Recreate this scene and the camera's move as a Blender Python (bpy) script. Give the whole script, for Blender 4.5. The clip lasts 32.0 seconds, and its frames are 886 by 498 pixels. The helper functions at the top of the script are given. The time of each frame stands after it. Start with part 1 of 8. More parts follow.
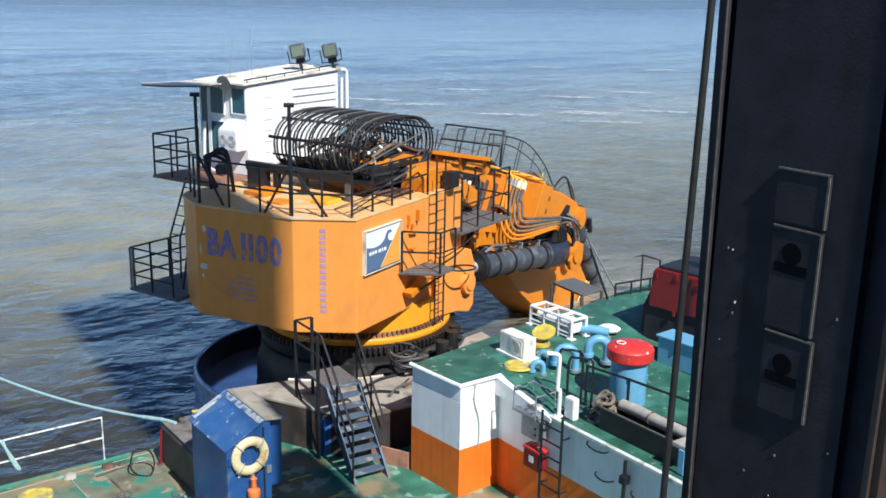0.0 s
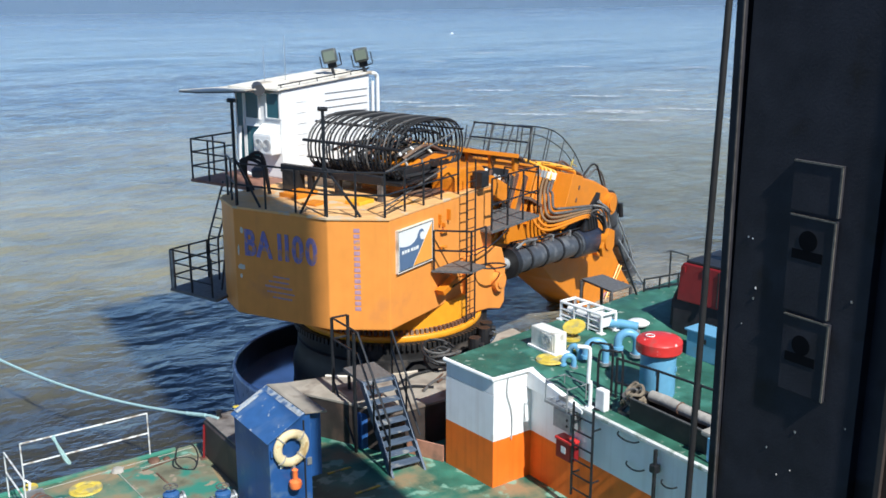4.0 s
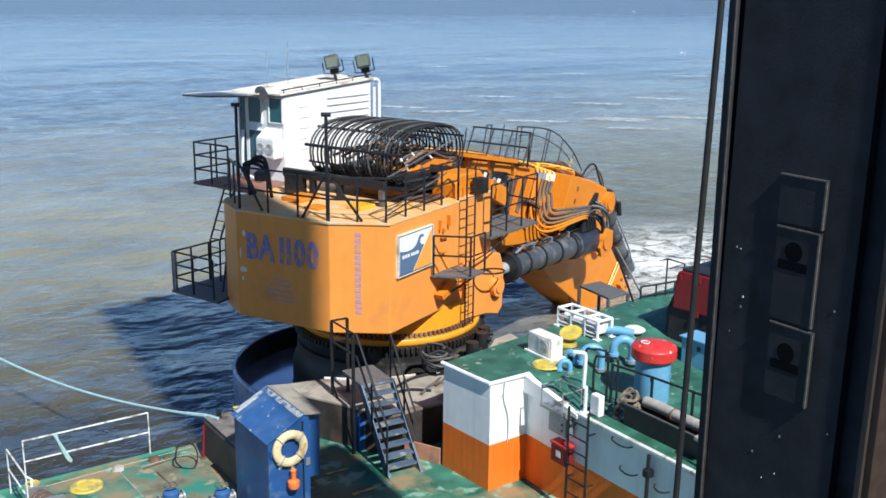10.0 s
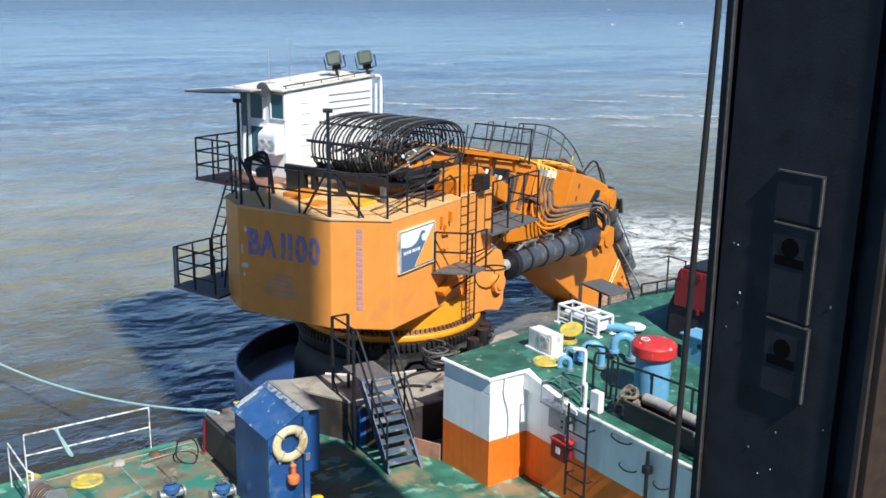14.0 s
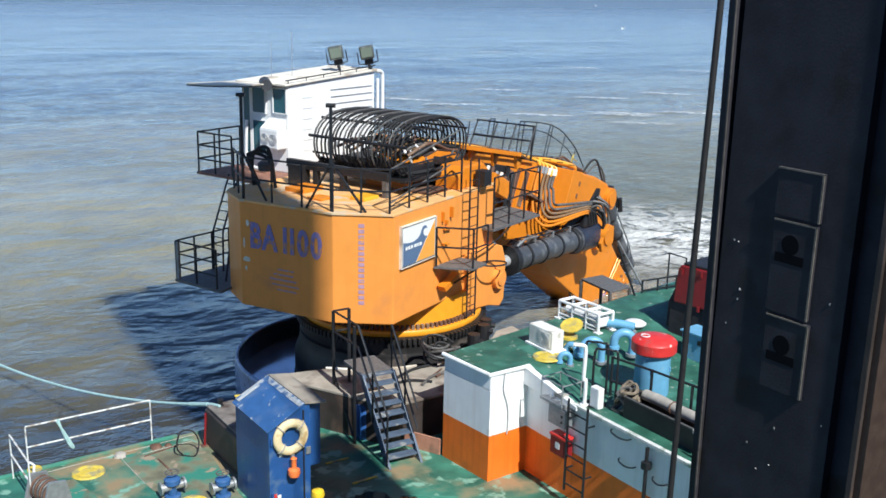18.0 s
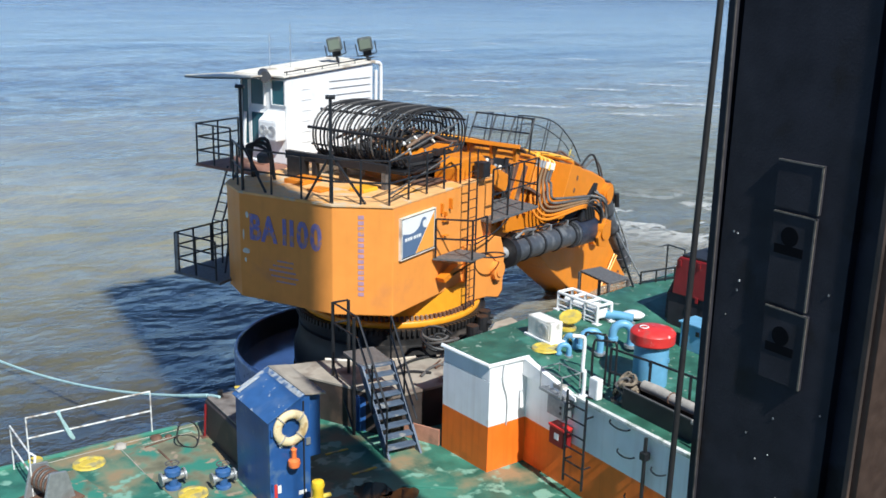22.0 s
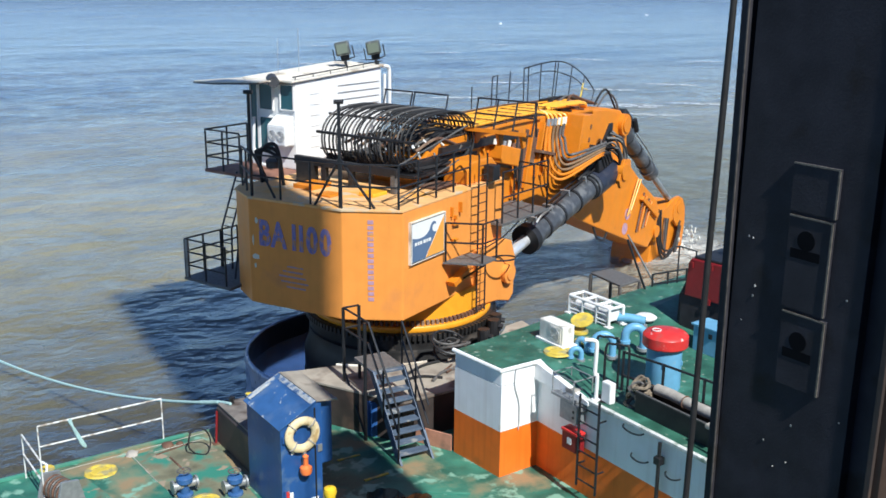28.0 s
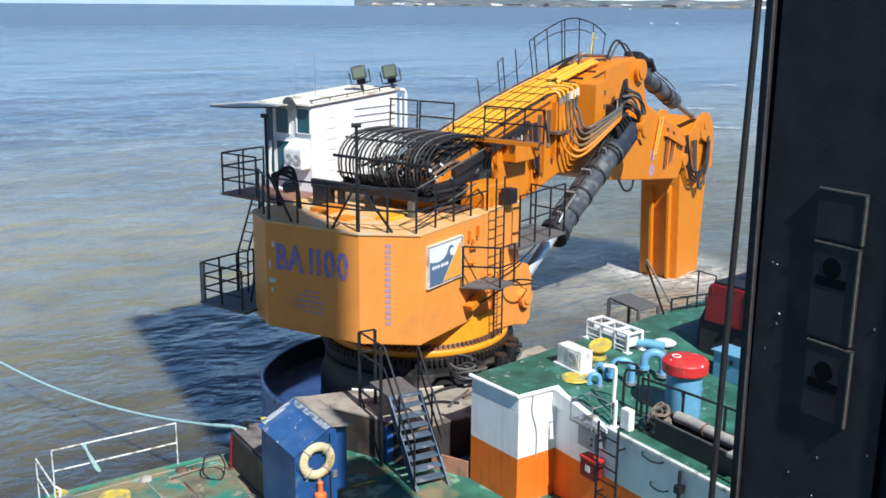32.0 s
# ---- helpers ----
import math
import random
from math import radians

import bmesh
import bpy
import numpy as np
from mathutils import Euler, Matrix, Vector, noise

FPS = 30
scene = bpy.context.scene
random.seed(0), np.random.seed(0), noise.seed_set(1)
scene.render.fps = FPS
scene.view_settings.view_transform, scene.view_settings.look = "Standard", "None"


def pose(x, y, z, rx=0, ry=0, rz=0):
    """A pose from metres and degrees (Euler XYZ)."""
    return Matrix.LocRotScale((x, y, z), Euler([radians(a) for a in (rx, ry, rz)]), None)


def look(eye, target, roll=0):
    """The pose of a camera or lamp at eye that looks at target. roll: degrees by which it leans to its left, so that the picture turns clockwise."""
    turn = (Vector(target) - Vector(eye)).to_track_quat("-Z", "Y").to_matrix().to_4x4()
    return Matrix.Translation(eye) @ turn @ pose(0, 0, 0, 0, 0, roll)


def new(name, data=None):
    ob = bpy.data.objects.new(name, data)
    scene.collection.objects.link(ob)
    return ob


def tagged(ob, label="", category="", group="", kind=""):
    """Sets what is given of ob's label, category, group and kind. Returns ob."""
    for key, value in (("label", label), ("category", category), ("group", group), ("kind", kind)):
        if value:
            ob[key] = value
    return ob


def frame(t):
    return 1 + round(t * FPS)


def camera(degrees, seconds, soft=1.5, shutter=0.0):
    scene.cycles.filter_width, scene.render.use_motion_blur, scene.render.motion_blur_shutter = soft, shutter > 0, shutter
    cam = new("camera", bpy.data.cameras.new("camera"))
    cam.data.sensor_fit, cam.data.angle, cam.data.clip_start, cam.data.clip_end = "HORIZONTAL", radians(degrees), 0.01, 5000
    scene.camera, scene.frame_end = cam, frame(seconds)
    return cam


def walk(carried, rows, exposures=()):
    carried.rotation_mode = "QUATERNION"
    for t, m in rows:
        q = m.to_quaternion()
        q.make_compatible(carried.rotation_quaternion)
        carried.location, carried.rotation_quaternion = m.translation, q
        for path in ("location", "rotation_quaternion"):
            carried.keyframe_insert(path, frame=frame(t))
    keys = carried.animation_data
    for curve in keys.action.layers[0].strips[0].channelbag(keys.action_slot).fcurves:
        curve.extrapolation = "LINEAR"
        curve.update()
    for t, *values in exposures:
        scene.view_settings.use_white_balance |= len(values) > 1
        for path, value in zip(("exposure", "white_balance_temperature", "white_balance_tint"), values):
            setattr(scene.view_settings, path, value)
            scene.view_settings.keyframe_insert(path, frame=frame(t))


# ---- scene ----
# ---- camera ----
cam = camera(48.265, 32.0, soft=1.6)
walk(cam, [
    (0, pose(0.592, 0.740, 12.322, 75.210, -1.096, -36.405)),
    (0.5, pose(0.550, 0.683, 12.333, 74.898, -0.991, -36.805)),
    (1, pose(0.351, 0.491, 12.379, 74.553, -0.590, -36.952)),
    (1.5, pose(0.182, 0.356, 12.408, 74.424, -0.400, -36.998)),
    (2, pose(0.218, 0.365, 12.374, 74.577, -0.247, -36.573)),
    (2.5, pose(0.218, 0.365, 12.367, 74.773, -0.217, -36.146)),
    (3, pose(0.219, 0.357, 12.376, 74.939, -0.106, -35.718)),
    (3.5, pose(0.214, 0.347, 12.383, 75.102, -0.002, -35.331)),
    (5.5, pose(0.237, 0.348, 12.398, 75.680, -0.106, -34.452)),
    (6, pose(0.233, 0.349, 12.406, 75.726, -0.174, -34.469)),
    (6.5, pose(0.235, 0.331, 12.411, 75.744, -0.190, -34.473)),
    (7, pose(0.191, 0.282, 12.423, 75.745, -0.308, -34.561)),
    (7.5, pose(0.148, 0.233, 12.425, 75.740, -0.473, -34.642)),
    (8, pose(0.097, 0.179, 12.439, 75.684, -0.584, -34.742)),
    (8.5, pose(0.098, 0.161, 12.452, 75.605, -0.622, -34.778)),
    (9, pose(0.071, 0.135, 12.464, 75.575, -0.653, -34.848)),
    (9.5, pose(0.068, 0.115, 12.470, 75.555, -0.695, -34.826)),
    (10, pose(0.070, 0.114, 12.469, 75.556, -0.700, -34.821)),
    (10.5, pose(0.069, 0.114, 12.471, 75.554, -0.759, -34.800)),
    (11, pose(0.077, 0.109, 12.465, 75.575, -0.829, -34.756)),
    (11.5, pose(0.082, 0.109, 12.462, 75.580, -0.865, -34.738)),
    (12, pose(0.088, 0.108, 12.459, 75.585, -0.894, -34.713)),
    (12.5, pose(0.099, 0.106, 12.452, 75.579, -0.985, -34.637)),
    (13, pose(0.098, 0.093, 12.453, 75.517, -0.936, -34.629)),
    (13.5, pose(0.093, 0.080, 12.455, 75.453, -0.913, -34.617)),
    (14, pose(0.099, 0.067, 12.453, 75.400, -0.874, -34.585)),
    (14.5, pose(0.090, 0.056, 12.451, 75.355, -0.894, -34.569)),
    (16.5, pose(0.042, 0.033, 12.458, 75.233, -1.128, -34.522)),
    (17, pose(0.056, 0.040, 12.459, 75.197, -1.099, -34.515)),
    (17.5, pose(0.038, 0.028, 12.464, 75.176, -1.161, -34.512)),
    (18, pose(0.063, 0.030, 12.456, 75.148, -1.248, -34.432)),
    (18.5, pose(0.025, 0.008, 12.465, 75.097, -1.309, -34.488)),
    (19, pose(0.036, 0.009, 12.460, 75.040, -1.277, -34.472)),
    (19.5, pose(0.052, 0.014, 12.458, 74.950, -1.280, -34.429)),
    (20, pose(0.052, 0.017, 12.455, 74.903, -1.287, -34.432)),
    (20.5, pose(0.017, 0.008, 12.469, 74.836, -1.253, -34.512)),
    (21, pose(0.014, 0.012, 12.477, 74.745, -1.205, -34.543)),
    (21.5, pose(0.018, 0.016, 12.471, 74.699, -1.208, -34.553)),
    (22, pose(0.011, 0.012, 12.467, 74.665, -1.277, -34.561)),
    (22.5, pose(0.001, 0.012, 12.489, 74.563, -1.191, -34.644)),
    (23, pose(-0.008, 0.011, 12.509, 74.467, -1.181, -34.693)),
    (23.5, pose(0.002, 0.018, 12.520, 74.399, -1.149, -34.714)),
    (24, pose(-0.018, 0.026, 12.539, 74.337, -1.177, -34.777)),
    (24.5, pose(-0.022, 0.041, 12.550, 74.321, -1.097, -34.747)),
    (25, pose(0.035, 0.075, 12.529, 74.391, -0.980, -34.555)),
    (25.5, pose(0.091, 0.116, 12.521, 74.420, -0.767, -34.407)),
    (27.5, pose(0.096, 0.129, 12.489, 74.680, -0.515, -34.170)),
    (28, pose(0.058, 0.106, 12.493, 74.759, -0.595, -34.171)),
    (28.5, pose(0.038, 0.088, 12.496, 74.854, -0.669, -34.134)),
    (29, pose(-0.036, 0.066, 12.517, 74.947, -0.799, -34.202)),
    (29.5, pose(-0.077, 0.054, 12.527, 75.073, -0.867, -34.211)),
    (30, pose(-0.087, 0.048, 12.537, 75.170, -0.911, -34.153)),
    (30.5, pose(-0.065, 0.070, 12.535, 75.288, -0.886, -34.026)),
    (31, pose(0.010, 0.128, 12.519, 75.379, -0.691, -33.763)),
    (31.5, pose(0.083, 0.180, 12.497, 75.543, -0.550, -33.467)),
    (32, pose(0.147, 0.228, 12.477, 76.085, -0.480, -33.180)),
], [(0, 0.44, 5820, 8), (32.0, 0.44, 5820, 8)])

# ---- light ----
SUN_EL, SUN_AZ = radians(47.5), math.atan2(-0.995, -0.10)
SUN_DIR = Vector((math.cos(SUN_EL) * math.cos(SUN_AZ), math.cos(SUN_EL) * math.sin(SUN_AZ), math.sin(SUN_EL)))
world = bpy.data.worlds.new("sky")
scene.world = world
world.use_nodes = True
wn = world.node_tree
sky = wn.nodes.new("ShaderNodeTexSky")
sky.sky_type = "NISHITA"
sky.sun_disc = False
sky.sun_elevation = SUN_EL
sky.sun_rotation = math.atan2(SUN_DIR.x, SUN_DIR.y)
sky.air_density, sky.dust_density, sky.ozone_density = 0.6, 0.0, 3.0
wn.links.new(sky.outputs[0], wn.nodes["Background"].inputs[0])
wn.nodes["Background"].inputs[1].default_value = 0.096
sun = new("sun", bpy.data.lights.new("sun", "SUN"))
sun.data.energy, sun.data.angle, sun.data.color = 5.0, radians(0.9), (1.0, 0.945, 0.835)
sun.matrix_world = look((0, 0, 60), Vector((0, 0, 60)) - SUN_DIR)

# ---- materials ----


def surface(name, colour, rough=0.5, metal=0.0, grain=6.0, vary=0.12, stain=None, stain_at=0.55, stain_scale=1.2,
            bump=0.15, bump_scale=30.0, streak=0.0, spec=0.5, piece=0.0, wear=None, wear_at=0.6, wear_scale=5.0):
    """Painted or bare surface: fine grain, patches of a second colour, upright streaks, relief."""
    m = bpy.data.materials.new(name)
    m.use_nodes = True
    n, k = m.node_tree.nodes, m.node_tree.links
    b = n["Principled BSDF"]
    b.inputs["Metallic"].default_value = metal
    b.inputs["Specular IOR Level"].default_value = spec
    tc = n.new("ShaderNodeTexCoord")

    def noise_of(scale, detail=4.0, stretch=None):
        t = n.new("ShaderNodeTexNoise")
        t.inputs["Scale"].default_value, t.inputs["Detail"].default_value = scale, detail
        src = tc.outputs["Object"]
        if stretch:
            mp = n.new("ShaderNodeMapping")
            mp.inputs["Scale"].default_value = stretch
            k.new(src, mp.inputs[0])
            src = mp.outputs[0]
        k.new(src, t.inputs["Vector"])
        return t.outputs["Fac"]

    def ramp(fac, lo, hi):
        r = n.new("ShaderNodeMapRange")
        r.inputs[1].default_value, r.inputs[2].default_value = lo, hi
        k.new(fac, r.inputs[0])
        return r.outputs[0]

    def mix(fac, a, c, kind="MIX"):
        x = n.new("ShaderNodeMix")
        x.data_type, x.blend_type = "RGBA", kind
        for sock, val in ((x.inputs[0], fac), (x.inputs[6], a), (x.inputs[7], c)):
            if isinstance(val, (int, float)):
                sock.default_value = val
            elif isinstance(val, tuple):
                sock.default_value = (*val, 1.0)
            else:
                k.new(val, sock)
        return x.outputs[2]

    fine = noise_of(grain)
    dark = tuple(c * (1 - vary) for c in colour)
    lite = tuple(min(1, c * (1 + vary)) for c in colour)
    col = mix(ramp(fine, 0.3, 0.7), dark, lite)
    if piece:
        oi = n.new("ShaderNodeObjectInfo")
        col = mix(ramp(oi.outputs["Random"], 0, 1), col, mix(1.0, col, (1 - piece,) * 3, "MULTIPLY"))
    if streak:
        s = noise_of(3.0, 3.0, (2.5, 2.5, 0.12))
        col = mix(ramp(s, 0.5, 0.8), col, mix(1.0, col, tuple(1 - streak * f for f in (0.7, 0.9, 1.0)), "MULTIPLY"))
    rv = ramp(noise_of(grain * 0.5), 0.25, 0.75)
    if stain:
        f = ramp(noise_of(stain_scale, 7.0), stain_at, stain_at + 0.12)
        col = mix(f, col, stain)
    if wear:
        f = ramp(noise_of(wear_scale, 8.0), wear_at, wear_at + 0.06)
        col = mix(f, col, wear)
    k.new(col, b.inputs["Base Color"])
    rr = n.new("ShaderNodeMapRange")
    rr.inputs[3].default_value, rr.inputs[4].default_value = max(0.03, rough - 0.1), min(1, rough + 0.1)
    k.new(rv, rr.inputs[0])
    k.new(rr.outputs[0], b.inputs["Roughness"])
    if bump:
        bp = n.new("ShaderNodeBump")
        bp.inputs["Strength"].default_value, bp.inputs["Distance"].default_value = bump, 0.02
        k.new(noise_of(bump_scale, 5.0), bp.inputs["Height"])
        k.new(bp.outputs[0], b.inputs["Normal"])
    return m


ORANGE = surface("orange_paint", (0.65, 0.208, 0.009), 0.42, grain=3.5, vary=0.06, stain=(0.50, 0.18, 0.04), stain_at=0.69, stain_scale=2.6, bump=0.05, streak=0.05)
HOUSE_OR = surface("sun_bleached_orange_paint", (0.80, 0.302, 0.054), 0.45, grain=2.5, vary=0.05, stain=(0.66, 0.25, 0.07), stain_at=0.6, stain_scale=0.8, bump=0.05, streak=0.07)
YELLOW = surface("yellow_paint", (0.85, 0.40, 0.02), 0.4, grain=4, vary=0.06, stain=(0.35, 0.2, 0.05), stain_at=0.68, bump=0.08)
PIPE_Y = surface("yellow_pipe", (0.86, 0.40, 0.03), 0.35, grain=9, vary=0.08, stain=(0.28, 0.13, 0.03), stain_at=0.62, stain_scale=4, bump=0.05)
WHITE = surface("white_paint", (0.80, 0.80, 0.79), 0.45, grain=4, vary=0.04, stain=(0.55, 0.5, 0.42), stain_at=0.68, stain_scale=1.5, bump=0.05, streak=0.12)
HULL_WHITE = surface("ship_white_paint", (0.86, 0.86, 0.86), 0.5, grain=3, vary=0.04, stain=(0.5, 0.42, 0.33), stain_at=0.7, stain_scale=1.1, bump=0.1, bump_scale=6, streak=0.15)
DRUM_YELLOW = surface("yellow_drum_paint", (0.80, 0.33, 0.012), 0.45, grain=4, vary=0.06, stain=(0.45, 0.2, 0.03), stain_at=0.64, stain_scale=2.0, bump=0.08, streak=0.1)
HULL_ORANGE = surface("ship_orange_paint", (0.82, 0.17, 0.012), 0.5, grain=3, vary=0.08, stain=(0.48, 0.12, 0.02), stain_at=0.66, stain_scale=1.3, bump=0.1, bump_scale=6, streak=0.25)
BLACK = surface("black_steel", (0.016, 0.016, 0.018), 0.5, metal=0.1, grain=8, vary=0.3, stain=(0.05, 0.035, 0.025), stain_at=0.64, bump=0.1)
RAIL = surface("black_rail_paint", (0.014, 0.015, 0.018), 0.45, grain=12, vary=0.25, bump=0.05)
RUBBER = surface("black_rubber_hose", (0.014, 0.014, 0.015), 0.7, grain=12, vary=0.3, bump=0.15, bump_scale=60)
HOSE_GREY = surface("worn_grey_hose", (0.10, 0.095, 0.09), 0.5, grain=12, vary=0.3, bump=0.1)
CYL = surface("grey_cylinder_paint", (0.075, 0.08, 0.09), 0.38, metal=0.2, grain=5, vary=0.2, stain=(0.16, 0.165, 0.17), stain_at=0.56, stain_scale=2.5, bump=0.08)
CHROME = surface("chromed_rod", (0.80, 0.81, 0.82), 0.32, metal=0.6, grain=5, vary=0.04, bump=0.0)
STEEL = surface("galvanised_steel", (0.33, 0.34, 0.35), 0.45, metal=0.5, grain=9, vary=0.15, stain=(0.2, 0.17, 0.14), stain_at=0.6, bump=0.1)
GRATE = surface("grey_grating", (0.14, 0.14, 0.14), 0.6, metal=0.3, grain=14, vary=0.3, bump=0.3, bump_scale=50)
STAIR_BLUE = surface("grey_blue_stair_paint", (0.085, 0.115, 0.165), 0.5, grain=7, vary=0.15, stain=(0.3, 0.3, 0.29), stain_at=0.57, stain_scale=4, bump=0.1)
BLUE = surface("blue_paint", (0.022, 0.080, 0.25), 0.42, grain=3, vary=0.1, stain=(0.10, 0.16, 0.26), stain_at=0.6, stain_scale=2.5, bump=0.06, streak=0.15)
BLUE_WORN = surface("worn_blue_roof_paint", (0.036, 0.105, 0.27), 0.5, grain=5, vary=0.12, stain=(0.085, 0.15, 0.29), stain_at=0.55, stain_scale=1.6, bump=0.08, wear=(0.42, 0.45, 0.48), wear_at=0.635, wear_scale=6.0)
SCUFF = surface("chalky_scuffed_paint", (0.44, 0.46, 0.47), 0.8, grain=14, vary=0.3, stain=(0.06, 0.13, 0.28), stain_at=0.47, stain_scale=7, bump=0.1)
PIPE_BLUE = surface("light_blue_paint", (0.155, 0.37, 0.57), 0.4, grain=5, vary=0.08, stain=(0.3, 0.38, 0.42), stain_at=0.66, stain_scale=3, bump=0.05)
RED = surface("red_paint", (0.60, 0.032, 0.028), 0.45, grain=5, vary=0.12, stain=(0.42, 0.06, 0.05), stain_at=0.56, stain_scale=2.5, bump=0.06, wear=(0.62, 0.45, 0.42), wear_at=0.655, wear_scale=7.0)
RED_DARK = surface("dull_red_paint", (0.21, 0.010, 0.013), 0.5, grain=4, vary=0.12, stain=(0.24, 0.03, 0.03), stain_at=0.6, bump=0.06)
DECK = surface("green_deck_paint", (0.042, 0.165, 0.115), 0.5, grain=1.6, vary=0.45, stain=(0.27, 0.20, 0.11), stain_at=0.51, stain_scale=0.8, bump=0.2, bump_scale=18, wear=(0.20, 0.37, 0.28), wear_at=0.57, wear_scale=2.4)
DECK_TAN = surface("tan_worn_deck_plate", (0.17, 0.165, 0.105), 0.7, grain=3.0, vary=0.35, stain=(0.04, 0.20, 0.145), stain_at=0.47, stain_scale=1.5, bump=0.25, bump_scale=14, wear=(0.30, 0.24, 0.17), wear_at=0.60, wear_scale=3.5)
DECK_UP = surface("dark_green_deck_paint", (0.034, 0.115, 0.078), 0.5, grain=2.5, vary=0.3, stain=(0.06, 0.19, 0.14), stain_at=0.54, stain_scale=1.6, bump=0.2, bump_scale=18, wear=(0.26, 0.32, 0.26), wear_at=0.635, wear_scale=6.0)
DECK_WORN = surface("worn_green_deck_paint", (0.06, 0.22, 0.155), 0.5, grain=1.1, vary=0.28, stain=(0.30, 0.22, 0.13), stain_at=0.55, stain_scale=0.8, bump=0.2, bump_scale=18)
GREY_DECK = surface("dusty_grey_steel", (0.34, 0.30, 0.245), 0.75, grain=2.2, vary=0.22, stain=(0.13, 0.10, 0.08), stain_at=0.53, stain_scale=1.1, bump=0.25, bump_scale=9)
DARK_HULL = surface("dark_brown_hull", (0.045, 0.034, 0.030), 0.6, grain=2.5, vary=0.3, stain=(0.11, 0.07, 0.05), stain_at=0.58, bump=0.2)
DRUM = surface("grease_black_drum", (0.020, 0.019, 0.019), 0.4, grain=3, vary=0.3, stain=(0.12, 0.10, 0.085), stain_at=0.62, stain_scale=1.2, bump=0.2, bump_scale=9)
# Mirrored sky's blue and brightness are put into the wet floor's metallic colour.
POOL = surface("wet_sky_tinted_floor", (0.52, 0.58, 0.72), 0.12, metal=0.75, grain=2, vary=0.2, stain=(0.22, 0.26, 0.36), stain_at=0.6, stain_scale=0.9, bump=0.02, bump_scale=3, spec=1.0)
SHELL = surface("grey_blue_hull_paint", (0.27, 0.33, 0.48), 0.25, metal=0.3, grain=2, vary=0.15, stain=(0.10, 0.11, 0.13), stain_at=0.58, stain_scale=0.9, bump=0.05, spec=0.8)
RING = surface("cream_lifebuoy", (0.72, 0.58, 0.34), 0.6, grain=6, vary=0.1, stain=(0.48, 0.32, 0.14), stain_at=0.56, stain_scale=6, bump=0.08)
ROPE = surface("pale_teal_rope", (0.36, 0.52, 0.52), 0.8, grain=20, vary=0.2, bump=0.5, bump_scale=60)
YEL_CAP = surface("yellow_cap_paint", (0.62, 0.46, 0.06), 0.6, grain=6, vary=0.2, stain=(0.32, 0.28, 0.13), stain_at=0.49, stain_scale=4, bump=0.08)
LETTER = surface("sun_faded_blue_lettering", (0.215, 0.185, 0.44), 0.55, grain=9, vary=0.2, stain=(0.46, 0.24, 0.17), stain_at=0.5, stain_scale=3.5, bump=0.0, wear=(0.62, 0.26, 0.08), wear_at=0.58, wear_scale=7.0)
LETTER_FADED = surface("faded_lilac_lettering", (0.42, 0.26, 0.34), 0.5, grain=8, vary=0.12, stain=(0.6, 0.3, 0.12), stain_at=0.58, stain_scale=5, bump=0.0)
SIGN_BLUE = surface("sign_slate_blue", (0.10, 0.16, 0.27), 0.4, vary=0.05, bump=0.0)
SIGN_WHITE = surface("sign_white", (0.78, 0.78, 0.76), 0.4, vary=0.03, bump=0.0)
SIGN_ORANGE = surface("sign_orange", (0.80, 0.36, 0.06), 0.4, vary=0.03, bump=0.0)
PILLAR = surface("dark_column_paint", (0.034, 0.033, 0.040), 0.62, grain=3, vary=0.25, stain=(0.026, 0.022, 0.020), stain_at=0.58, stain_scale=2.0, bump=0.1, bump_scale=40, spec=0.2)
WELD = surface("bare_weld_edge", (0.17, 0.15, 0.125), 0.5, metal=0.2, grain=20, vary=0.25, bump=0.1)
EDGE_WORN = surface("rubbed_dark_edge", (0.07, 0.062, 0.058), 0.55, grain=14, vary=0.35, stain=(0.025, 0.024, 0.027), stain_at=0.55, stain_scale=5, bump=0.1)
WOOD = surface("brown_window_frame", (0.05, 0.032, 0.024), 0.55, grain=8, vary=0.2, bump=0.1)
TARP = surface("dark_grey_visor", (0.045, 0.048, 0.055), 0.6, grain=8, vary=0.2, bump=0.1)
LAMP_GREY = surface("weathered_lamp_housing", (0.085, 0.095, 0.09), 0.5, metal=0.2, grain=9, vary=0.25, stain=(0.2, 0.2, 0.18), stain_at=0.58, stain_scale=5, bump=0.1)
# The air's haze over the far shore is put into this grey-blue.
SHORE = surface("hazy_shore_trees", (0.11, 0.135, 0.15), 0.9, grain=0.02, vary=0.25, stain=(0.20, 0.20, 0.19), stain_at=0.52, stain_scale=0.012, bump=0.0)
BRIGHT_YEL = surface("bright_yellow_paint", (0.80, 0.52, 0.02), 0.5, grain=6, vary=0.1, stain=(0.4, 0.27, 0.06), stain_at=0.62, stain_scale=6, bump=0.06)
# Haze and water blue are put into the added horizon strip's colour.
STRIP_BLUE = surface("water_blue_strip", (0.36, 0.47, 0.60), 0.9, grain=0.01, vary=0.08, bump=0.0)
BROWN_DECK = surface("red_brown_deck_paint", (0.27, 0.13, 0.085), 0.7, grain=5, vary=0.2, stain=(0.42, 0.27, 0.17), stain_at=0.56, stain_scale=2, bump=0.15)
ROOF_DUST = surface("dusty_orange_roof", (0.78, 0.43, 0.17), 0.6, grain=4, vary=0.1, stain=(0.82, 0.36, 0.06), stain_at=0.52, stain_scale=0.9, bump=0.08, wear=(0.62, 0.47, 0.30), wear_at=0.57, wear_scale=1.8)
DIRTY_WHITE = surface("stained_white_paint", (0.76, 0.74, 0.68), 0.55, grain=5, vary=0.08, stain=(0.40, 0.36, 0.29), stain_at=0.57, stain_scale=3.0, bump=0.06, streak=0.2)
